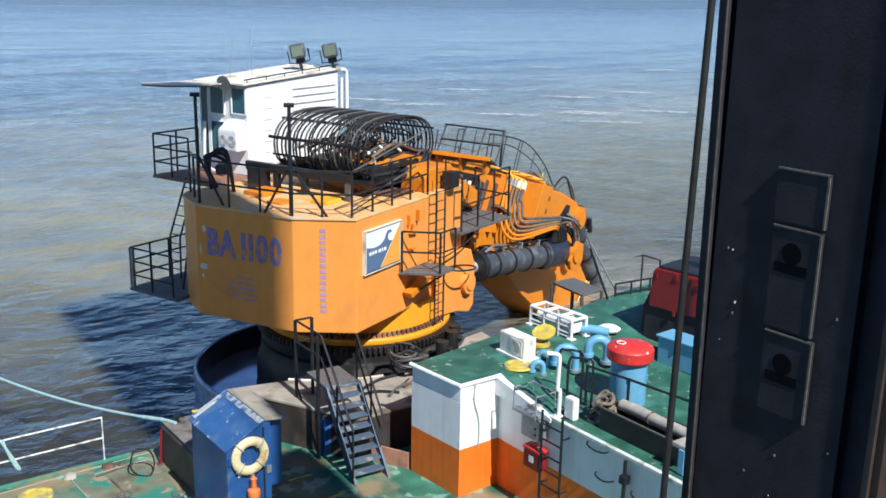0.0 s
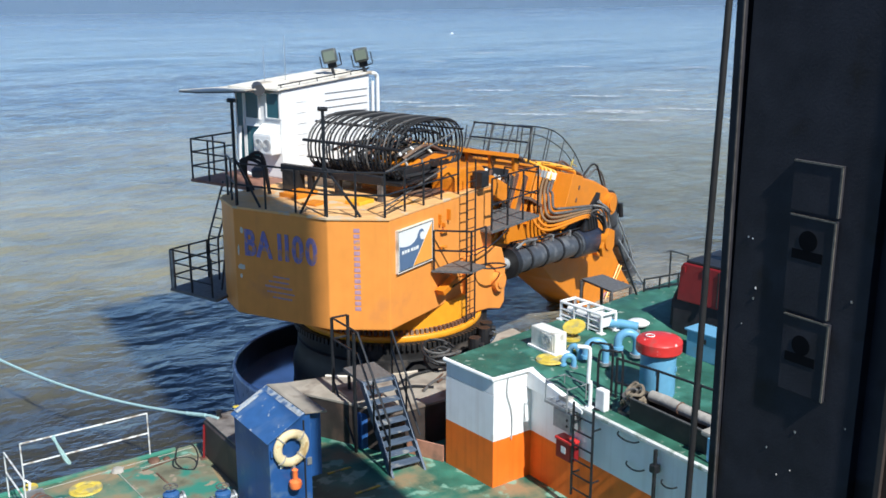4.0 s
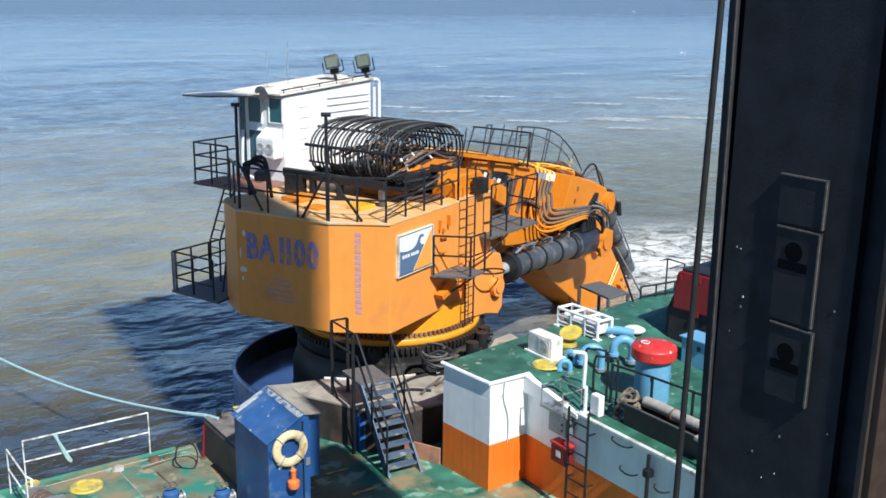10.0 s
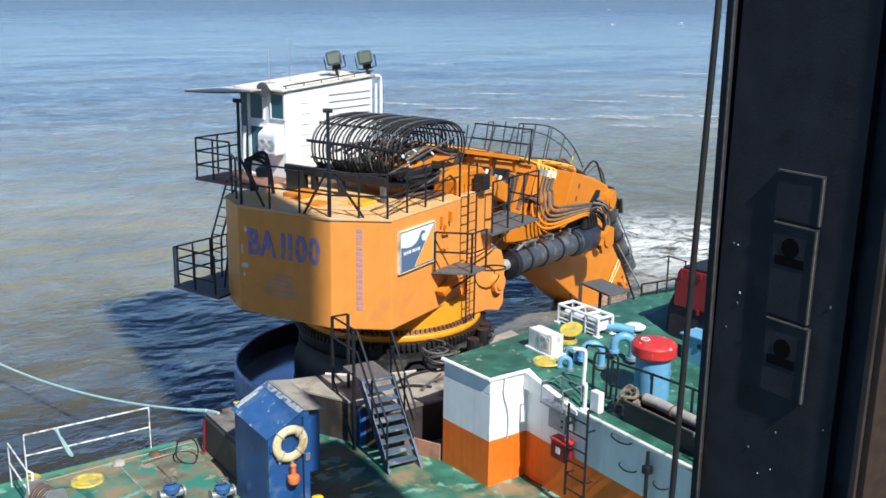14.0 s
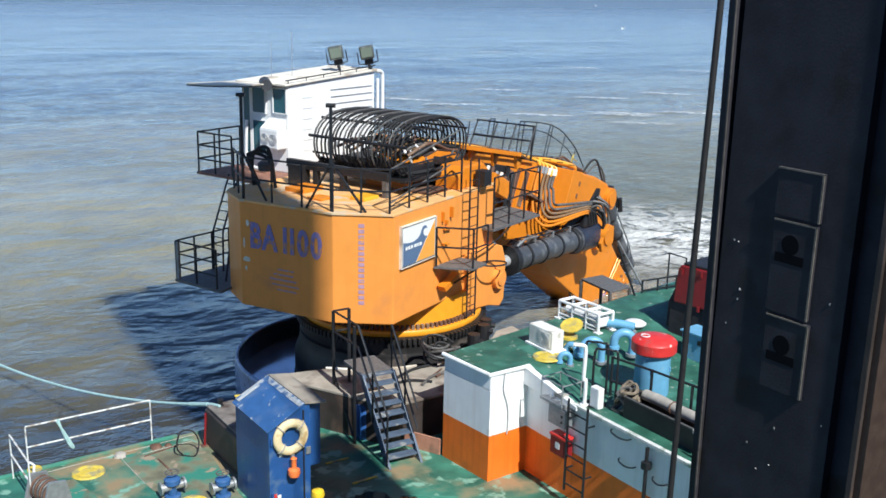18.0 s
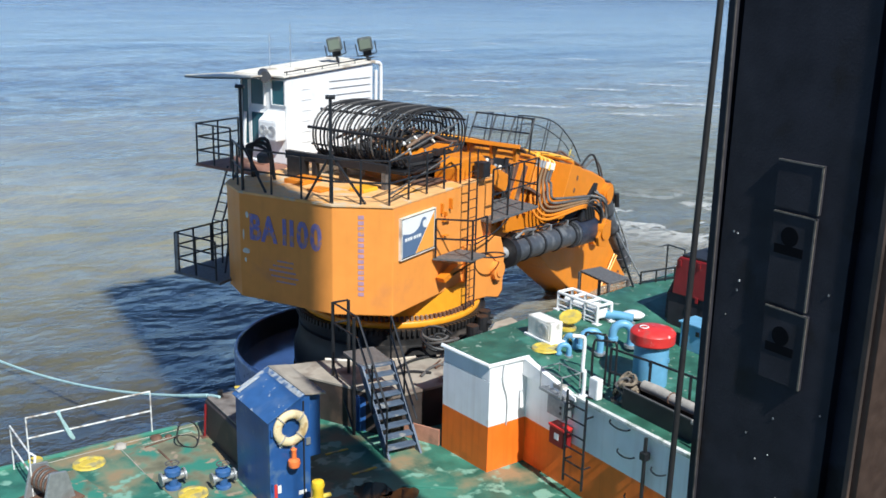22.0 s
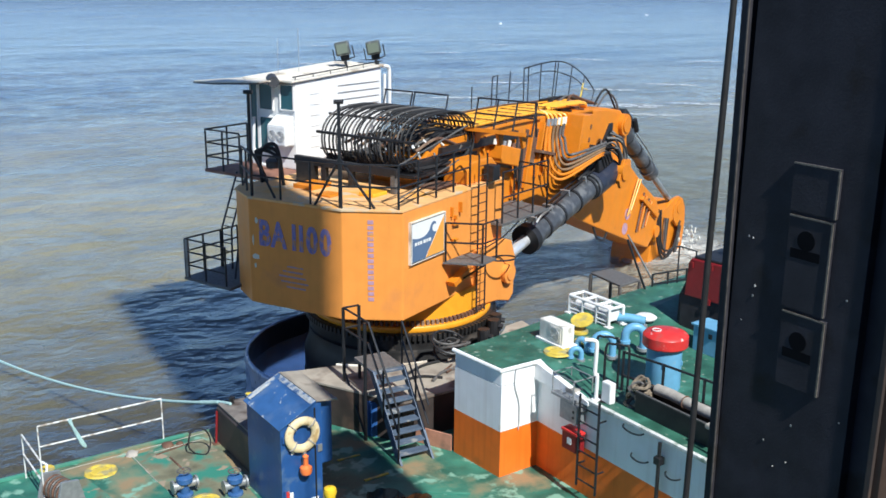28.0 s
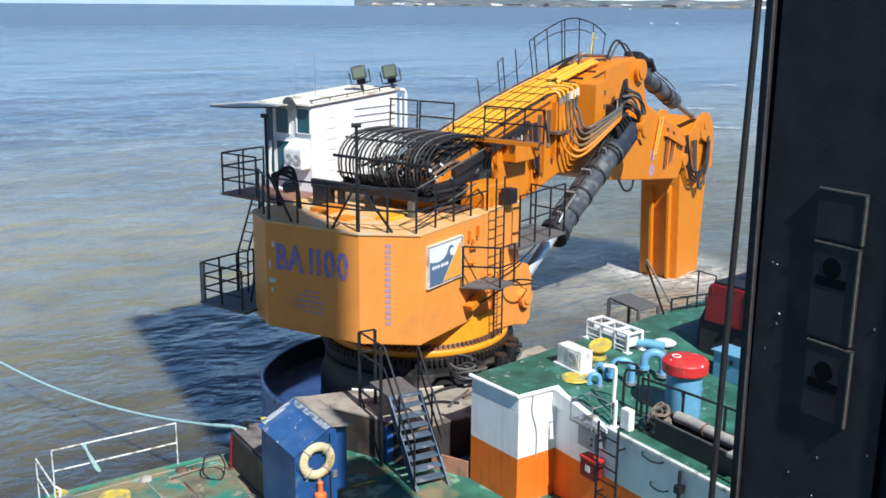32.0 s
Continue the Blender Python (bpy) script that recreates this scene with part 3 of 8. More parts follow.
def build_house():
    bm = bmesh.new()
    prism(bm, HOUSE, 4.0, 6.86, bevel=0.03)
    part("house_body", bm, HOUSE_OR, ex, "orange painted steel machinery house")
    bm = bmesh.new()
    prism(bm, [(x * 1.004 - 0.02, y * 1.006) for x, y in HOUSE], 6.86, 6.92, bevel=0.01)
    part("house_roof", bm, ROOF_DUST, ex, "dusty orange roof deck")
    # Front cheeks that carry the boom cylinders.
    for side in (-1, 1):
        bm = bmesh.new()
        prism(bm, [(1.3, 5.1), (1.3, 3.42), (2.5, 3.3), (3.15, 3.12), (3.38, 3.3), (3.42, 4.5), (3.2, 5.0), (2.9, 5.1)], side * 2.68, side * 2.35, axis="y", bevel=0.03)
        part("side_cheek", bm, HOUSE_OR, ex)
    TC = (0.95, -0.25)
    bm = bmesh.new()
    lathe(bm, [(0.3, 3.3), (2.46, 3.3), (2.46, 4.05), (0.3, 4.05)], 72, TC)
    part("turntable", bm, DRUM_YELLOW, ex, "yellow painted turntable drum", smooth=True)
    bm = bmesh.new()
    lathe(bm, [(2.4, 3.14), (2.66, 3.14), (2.68, 3.17), (2.68, 3.27), (2.66, 3.3), (2.4, 3.3)], 96, TC)
    part("turntable_flange", bm, DRUM_YELLOW, ex, "yellow bolted flange", smooth=True)
    bm = bmesh.new()
    for i in range(112):
        a = 2 * math.pi * i / 112
        box(bm, (2.44, -0.042, 3.3), (2.58, 0.042, 3.42), 0, Matrix.Translation((*TC, 0)) @ Matrix.Rotation(a, 4, "Z"))
    tagged(part("flange_bolts", bm, RUSTY, ex, "row of rusty square flange bolts"), kind="stuff")
    gear = bmesh.new()
    lathe(gear, [(2.4, 2.62), (2.74, 2.62), (2.74, 3.13), (2.4, 3.13)], 96, TC)
    for i in range(120):
        a = 2 * math.pi * i / 120
        box(gear, (2.72, -0.04, 2.96), (2.84, 0.04, 3.12), 0, Matrix.Translation((*TC, 0)) @ Matrix.Rotation(a, 4, "Z"))
    part("slew_gear", gear, DRUM, ex, "black greased slew ring with gear teeth")


build_house()

# Boom: outline in its own plane, from the foot pin, as it stands at the highest.
PIV = (0.84, 7.0)
BOOM_SIDE = [(-0.55, 0.2), (-0.2, 0.75), (0.4, 1.2), (2.2, 1.7), (4.05, 2.2), (5.75, 2.6), (7.5, 2.96), (9.4, 3.36), (10.6, 3.58), (11.8, 3.66), (12.4, 3.4), (12.75, 2.7), (13.1, 1.85), (15.0, 1.1), (16.7, 0.55), (17.15, 0.1), (17.1, -0.8), (16.5, -1.5), (13.6, -1.15), (10.9, -0.8), (9.2, -0.55), (7.6, -0.1), (6.4, 0.05), (5.0, -0.35), (3.0, -0.75), (0.2, -0.6), (-0.4, -0.3)]
BOOM_HALF = 1.28
BOOM_FAR = 0.3
boom = None


def build_boom():
    bm = bmesh.new()
    prism(bm, BOOM_SIDE, -BOOM_HALF, BOOM_FAR, axis="y", bevel=0.05)
    return part("boom", bm, ORANGE, ex, "orange box-section gooseneck boom")


boom = build_boom()
STICK_PIN = (16.95, -0.72)   # on the boom
CYL_HEAD = (10.1, 1.3)    # boom cylinder's eye on the boom
CYL_FOOT = (3.8, 4.15)      # boom cylinder's eye on the house
SCYL_PIN = (12.9, 3.1)     # stick cylinder's eye on the boom
STICK_SIDE = [(0.8, -1.2), (0.85, 0.3), (1.6, 1.0), (2.3, 1.4), (2.75, 1.5), (3.2, 1.42), (3.6, 1.05), (3.82, 0.4), (3.9, -0.8), (3.7, -2.0), (2.95, -12.0), (1.55, -12.0)]


def build_stick():
    bm = bmesh.new()
    prism(bm, STICK_SIDE, -0.9, 0.9, axis="y", bevel=0.04)
    return part("stick", bm, ORANGE, ex, "orange tapered dipper stick reaching into the water")


stick = build_stick()


def build_boom_cylinder():
    bm = bmesh.new()
    tube(bm, [(0, 0, 0), (5.85, 0, 0)], 0.40, 24)
    tube(bm, [(5.45, 0, 0), (5.9, 0, 0)], 0.44, 24)
    tube(bm, [(0.0, 0, 0), (1.6, 0, 0)], 0.48, 24)
    barrel = part("boom_cylinder", bm, CYL, ex, "grey painted hydraulic boom cylinder", smooth=True)
    bm = bmesh.new()
    tube(bm, [(0, 0, 0), (6.4, 0, 0)], 0.19, 20)
    rod = part("boom_cylinder_rod", bm, CHROME, ex, "polished chrome rod", smooth=True)
    bm = bmesh.new()
    tube(bm, [(0, 0, 0), (4.0, 0, 0)], 0.29, 20)
    tube(bm, [(3.6, 0, 0), (4.1, 0, 0)], 0.35, 20)
    tube(bm, [(-0.3, 0, 0), (0.7, 0, 0)], 0.42, 20)
    sb = part("stick_cylinder", bm, CYL, ex, "dark grey hydraulic stick cylinder", smooth=True)
    bm = bmesh.new()
    tube(bm, [(0, 0, 0), (5.0, 0, 0)], 0.13, 16)
    sr = part("stick_cylinder_rod", bm, STEEL, ex, smooth=True)
    return barrel, rod, sb, sr


boom_cyl, boom_rod, stick_cyl, stick_rod = build_boom_cylinder()



# ---- machine details, in the machine's own space ----
ROOF = 6.92


def rail_part(parent, name, pts, r=0.024, material=None, sides=6):
    bm = bmesh.new()
    tube(bm, pts, r, sides)
    return part(name, bm, material or RAIL, parent)


def guard(line, height=1.15, spacing=1.0, r=0.026, rails=(0.55, 1.1)):
    """Railing on the machine: posts and two or three rails as parts."""
    rail_run(ex, line, height, r=r, spacing=spacing, rails=rails)


def bars(parent, name, quads, material, thick=0.006):
    for m, w, h in quads:
        bm = bmesh.new()
        box(bm, (-w / 2, -thick, -h / 2), (w / 2, 0, h / 2), 0, m)
        part(name, bm, material, parent)


def build_roof_rails():
    guard([(-2.55, 2.6, ROOF), (-3.36, 1.40, ROOF), (-3.02, -1.44, ROOF), (-2.28, -2.68, ROOF), (1.2, -2.48, ROOF)], 1.12, 0.92)
    for x, y, h in ((-3.0, -1.38, 2.66), (-3.3, 1.45, 2.72)):
        bm = bmesh.new()
        tube(bm, [(x, y, ROOF), (x, y, ROOF + h)], 0.042, 8)
        tube(bm, [(x - 0.06, y + 0.1, ROOF + h), (x + 0.06, y - 0.1, ROOF + h)], 0.055, 8)
        part("mast", bm, RAIL, ex)
        d = (0.45, -0.75) if y < 0 else (0.1, -0.75)
        for s in (1, -1) if y < 0 else (1,):
            rail_part(ex, "brace", [(x, y, ROOF + 1.25), (x + (d[0] if s > 0 else -0.12), y + s * d[1], ROOF)], 0.035)
    # Diagonal grey bars on the side rails and low kick rails.
    rail_part(ex, "brace", [(-2.2, -2.62, ROOF + 1.1), (1.0, -2.5, ROOF + 1.75)], 0.025, HOSE_GREY)
    rail_part(ex, "brace", [(-2.2, -2.62, ROOF + 0.25), (0.6, -2.5, ROOF + 0.85)], 0.022, HOSE_GREY)
    rail_part(ex, "kick_rail", [(-2.28, -2.66, ROOF + 0.16), (-0.9, -2.4, ROOF + 0.3), (0.4, -2.45, ROOF + 0.3)], 0.018)


build_roof_rails()


def build_hose_cage():
    """Looped hydraulic hoses side by side, with their stringers and stand."""
    cs, cz, a, b = 1.2, 8.06, 1.62, 0.85
    for i in range(24):
        y = 1.55 - 3.1 * i / 23
        bm = bmesh.new()
        pts = []
        w = 1.0 + 0.012 * math.sin(i * 2.1)
        for j in range(30):
            t = 2 * math.pi * j / 30
            c, s = math.cos(t), math.sin(t)
            pts.append((cs + a * w * math.copysign(abs(c) ** 0.8, c), y + 0.02 * math.sin(i * 5 + t), cz + b * math.copysign(abs(s) ** 0.85, s) + 0.012 * math.sin(i * 3.3)))
        tube(bm, pts, 0.026 if i % 3 else 0.031, 6, closed=True)
        part("hose_loop", bm, RUBBER if i % 4 else HOSE_GREY, ex, smooth=True)
    for s, z, r in ((cs - 1.05, cz + 0.66, 0.04), (cs - 1.6, cz + 0.2, 0.045), (cs + 0.7, cz + 0.76, 0.03), (cs - 0.2, cz + 0.81, 0.04), (cs - 1.2, cz - 0.62, 0.035), (cs + 0.4, cz - 0.78, 0.035), (cs + 1.3, cz + 0.45, 0.03), (cs - 1.45, cz - 0.3, 0.03)):
        rail_part(ex, "stringer", [(s, 1.75, z), (s, -1.75, z)], r, BLACK)
    # An inner layer of shorter loops and the slack bundle in the bottom.
    for i in range(5):
        y = 0.3 - 1.3 * i / 4
        bm = bmesh.new()
        pts = [(cs + 0.25 + 1.2 * math.cos(t), y + 0.03 * math.sin(i * 7 + t), cz - 0.12 + 0.58 * math.sin(t) + 0.04 * math.sin(i * 2.3)) for t in [2 * math.pi * j / 24 for j in range(24)]]
        tube(bm, pts, 0.024, 6, closed=True)
        part("inner_loop", bm, RUBBER if i % 3 else BLACK, ex, smooth=True)
    for i in range(12):
        y = -1.5 + 0.27 * i
        rail_part(ex, "slack_hose", spline([(-0.2, y, 7.5 + 0.05 * (i % 3)), (0.5, y + 0.1, 7.42), (1.4, y - 0.08, 7.46 + 0.06 * (i % 2)), (2.3, y, 7.5), (2.75, y + 0.05, 7.75)], 4), 0.055, BLACK if i % 3 else RUBBER, 7)
    # Dark trays and stand.
    bm = bmesh.new()
    box(bm, (-0.35, -1.7, 7.26), (2.7, 1.9, 7.36), 0.02)
    part("hose_tray", bm, BLACK, ex)
    bm = bmesh.new()
    box(bm, (-0.9, -1.5, 7.36), (-0.74, 2.2, 7.6), 0.02)
    part("stand_beam", bm, BLACK, ex)
    for y in (-1.4, 0.1, 1.1):
        bm = bmesh.new()
        box(bm, (-0.9, y - 0.08, ROOF), (-0.74, y + 0.08, 7.44), 0.012)
        part("stand_leg", bm, HOSE_GREY if y < 0 else BLACK, ex)
    bm = bmesh.new()
    box(bm, (-1.1, 1.45, ROOF), (-0.7, 1.95, 7.5), 0.02)
    part("junction_box", bm, BLACK, ex)
    # Valves and couplings under the loops.
    rnd = random.Random(4)
    bm = bmesh.new()
    box(bm, (0.2, -1.35, 7.36), (2.4, 1.35, 7.62), 0.03)
    part("valve_block", bm, BLACK, ex)
    for i in range(70):
        bm = bmesh.new()
        s, y, z = rnd.uniform(-0.1, 2.6), rnd.uniform(-1.45, 1.45), rnd.uniform(7.55, 8.15)
        d = Vector((rnd.uniform(-0.2, 0.2), rnd.uniform(-0.12, 0.12), rnd.uniform(0.05, 0.16)))
        tube(bm, [(s, y, z), Vector((s, y, z)) + d], rnd.uniform(0.025, 0.055), 7)
        part("coupling", bm, rnd.choice((STEEL, RUSTY, BLACK, WHITE, RUSTY, BEIGE_ROLL, HOSE_GREY, CREAM, HOSE_TAN)), ex)
    for i in range(9):
        bm = bmesh.new()
        y = 1.3 - 0.32 * i
        tube(bm, spline([(0.3, y, 7.9), (1.2, y - 0.1, 8.05 + 0.06 * (i % 3)), (2.3, y, 7.85), (3.1, y, 7.75)], 5), 0.045, 7)
        part("feed_pipe", bm, (RUSTY, BLACK, HOSE_TAN, HOSE_GREY)[i % 4], ex, smooth=True)
    # Orange housing and lamp cluster at the front of the roof.
    bm = bmesh.new()
    prism(bm, [(1.3, ROOF), (1.3, 7.3), (1.6, 7.55), (2.6, 7.55), (2.9, 7.3), (2.9, ROOF)], -2.3, -1.5, axis="y", bevel=0.05)
    part("front_housing", bm, ORANGE, ex)
    bm = bmesh.new()
    box(bm, (0.2, -2.1, ROOF), (1.1, -1.2, 7.0), 0.03)
    part("red_mat", bm, RUSTY, ex)


build_hose_cage()


def build_cab():
    def lean_visor(bm):
        for v in bm.verts:
            v.co.z -= 0.06 * max(0.0, v.co.y - 3.45)
    # Platform under the cab and its rails.
    bm = bmesh.new()
    prism(bm, [(-1.45, 2.6), (-1.45, 5.4), (4.4, 5.4), (4.4, 2.6)], 6.82, 6.9, bevel=0.01)
    part("cab_platform", bm, BROWN_DECK, ex, "red-brown steel platform")
    guard([(0.3, 5.35, 6.9), (-1.4, 5.35, 6.9), (-1.4, 3.9, 6.9)], 1.2, 0.9, rails=(0.36, 0.74, 1.1))
    S0, S1, Y0, Y1 = 0.1, 4.15, 3.05, 4.95
    bm = bmesh.new()
    prism(bm, [(S0, 6.9), (S0, 9.5), (S1, 9.72), (S1, 6.9)], Y0, Y1, axis="y", bevel=0.04)
    part("cab_body", bm, WHITE, ex, "white painted operator cab")
    bm = bmesh.new()
    prism(bm, [(S0 - 0.2, 9.52), (S0 - 0.2, 9.58), (S1 + 0.1, 9.82), (S1 + 0.1, 9.75)], Y0 - 0.08, Y1 + 0.1, axis="y", bevel=0.012)
    part("cab_roof", bm, CREAM, ex, "dusty cream cab roof")
    # Sun visor that juts out past the cab's corner.
    bm = bmesh.new()
    prism(bm, [(-0.95, Y0 + 0.4), (-1.15, Y1 + 0.25), (-0.7, Y1 + 1.6), (0.9, Y1 + 0.8), (0.9, Y0 + 0.4)], 9.56, 9.6, bevel=0.01)
    lean_visor(bm)
    visor = part("sun_visor", bm, CREAM, ex, "flat beige sun visor")
    # Dark plate as the visor's underside.
    bm = bmesh.new()
    prism(bm, [(-0.97, Y0 + 0.42), (-1.17, Y1 + 0.26), (-0.7, Y1 + 1.64), (0.88, Y1 + 0.82), (0.88, Y0 + 0.42)], 9.52, 9.556)
    lean_visor(bm)
    part("visor_frame", bm, TARP, visor)
    bm = bmesh.new()
    tube(bm, [(-0.42, Y0 + 0.35, 9.55), (-0.1, Y0 + 0.75, 9.6)], 0.17, 10)
    part("rolled_screen", bm, TARP, ex, smooth=True)
    rail_part(ex, "roof_bar", [(0.0, Y0 - 0.02, 9.68), (S1, Y0 - 0.02, 9.92)], 0.02, RAIL)
    for k in range(6):
        s = 0.1 + 0.78 * k
        rail_part(ex, "roof_bar_post", [(s, Y0 - 0.02, 9.58 + 0.055 * s), (s, Y0 - 0.02, 9.68 + 0.058 * s)], 0.014, RAIL)
    # Windows on the rear wall, with frames.
    def window(y0, y1, z0, z1):
        bm = bmesh.new()
        for a, b2 in (((y0 - 0.05, z0 - 0.028), (y1 + 0.05, z0)), ((y0 - 0.05, z1), (y1 + 0.05, z1 + 0.028)), ((y0 - 0.05, z0), (y0, z1)), ((y1, z0), (y1 + 0.05, z1))):
            box(bm, (S0 - 0.05, a[0], a[1]), (S0 - 0.002, b2[0], b2[1]), 0.006)
        w = part("window", bm, WHITE, ex)
        bm = bmesh.new()
        box(bm, (S0 - 0.025, y0, z0), (S0 - 0.01, y1, z1))
        part("pane", bm, GLASS, w)
    window(3.12, 3.62, 8.7, 9.42)
    window(3.98, 4.5, 8.65, 9.4)
    window(3.98, 4.5, 7.4, 8.4)
    window(4.62, 4.88, 7.4, 9.4)
    # Air conditioner on the rear wall.
    bm = bmesh.new()
    box(bm, (S0 - 0.42, 3.1, 7.65), (S0 - 0.01, 3.85, 8.25), 0.05)
    ac = part("air_conditioner", bm, WHITE, ex, "white air conditioner housing")
    for y in (3.28, 3.62):
        bm = bmesh.new()
        for r in (0.05, 0.1, 0.15):
            tube(bm, [(S0 - 0.43, y + r * math.cos(t * math.pi / 8), 7.95 + r * math.sin(t * math.pi / 8)) for t in range(16)], 0.012, 5, closed=True)
        part("fan_grille", bm, LOUVRE, ac)
    bm = bmesh.new()
    prism(bm, [(S0 - 0.42, 8.25), (S0 - 0.02, 8.52), (S0 - 0.02, 8.25)], 3.12, 3.83, axis="y", bevel=0.02)
    part("sloping_cover", bm, WHITE, ac)
    # Louvres, rungs and rivets on the long wall.
    for k in range(4):
        bm = bmesh.new()
        z = 8.62 + 0.22 * k
        box(bm, (2.0, Y0 - 0.03, z), (4.0, Y0 - 0.002, z + 0.025), 0.006)
        part("louvre", bm, LOUVRE, ex)
    for k in range(7):
        bm = bmesh.new()
        z = 7.2 + 0.32 * k
        box(bm, (0.75, Y0 - 0.015, z), (1.15, Y0 - 0.002, z + 0.02), 0.004)
        part("rung", bm, WHITE, ex)
    for k in range(4):
        rail_part(ex, "roof_seam", [(0.2, Y0 + 0.35 * k + 0.2, 9.60), (S1, Y0 + 0.35 * k + 0.2, 9.835)], 0.012, CREAM)
    # Bent white pipe at the far end.
    rail_part(ex, "white_pipe", spline([(S1 + 0.05, Y0 - 0.03, 9.75), (S1 + 0.3, Y0 - 0.05, 9.7), (S1 + 0.36, Y0 - 0.05, 9.4), (S1 + 0.36, Y0 - 0.05, 7.9)], 5), 0.06, WHITE, 8)
    rail_part(ex, "white_pipe", [(S1 + 0.12, Y0 - 0.04, 9.5), (S1 + 0.12, Y0 - 0.04, 7.9)], 0.05, WHITE, 8)
    # Floodlights.
    for s, y in ((3.0, 3.7), (4.0, 3.25)):
        bm = bmesh.new()
        m = pose(s, y, 10.33, -12, 0, 35) @ Matrix.Diagonal((0.95, 0.88, 0.95, 1))
        box(bm, (-0.18, -0.26, -0.22), (0.12, 0.26, 0.24), 0.06, m)
        lamp = part("floodlight", bm, LAMP_GREY, ex, "square dark grey floodlight")
        bm = bmesh.new()
        box(bm, (-0.205, -0.2, -0.15), (-0.18, 0.2, 0.17), 0.01, m)
        part("lamp_glass", bm, LENS, lamp)
        bm = bmesh.new()
        tube(bm, [m @ Vector(p) for p in ((0, -0.36, 0.05), (0, -0.36, -0.34), (0, 0.0, -0.4), (0, 0.36, -0.34), (0, 0.36, 0.05))], 0.022, 6)
        tube(bm, [m @ Vector((0, 0, -0.4)), m @ Vector((0, 0, -0.62))], 0.05, 8)
        box(bm, (0.1, -0.16, -0.42), (0.28, 0.16, 0.05), 0.03, m)
        part("bracket", bm, RAIL, lamp)
    rail_part(ex, "aerial", [(1.5, 4.2, 9.6), (1.5, 4.2, 11.0)], 0.01, STEEL)
    rail_part(ex, "aerial", [(1.0, 4.6, 9.6), (1.0, 4.6, 10.7)], 0.008, STEEL)
    # White and dark pipework at the cab's foot.
    rail_part(ex, "drain_pipe", spline([(-0.1, 4.6, 8.4), (-0.15, 4.6, 7.3), (-0.3, 4.2, 7.05), (-0.35, 3.6, 7.0)], 5), 0.05, WHITE, 8)
    for k in range(3):
        rail_part(ex, "hose", spline([(-1.9 + 0.1 * k, 2.5, ROOF), (-2.1, 2.3 + 0.1 * k, ROOF + 0.9), (-1.9, 1.9, ROOF + 1.1 - 0.15 * k), (-1.8, 1.75, ROOF)], 5), 0.05, RUBBER, 7)
    bm = bmesh.new()
    lathe(bm, [(0.02, 7.35), (0.22, 7.35), (0.24, 7.55), (0.16, 7.62), (0.02, 7.6)], 16, (-1.7, 2.2))
    part("hose_reel", bm, HOSE_GREY, ex, smooth=True)


build_cab()


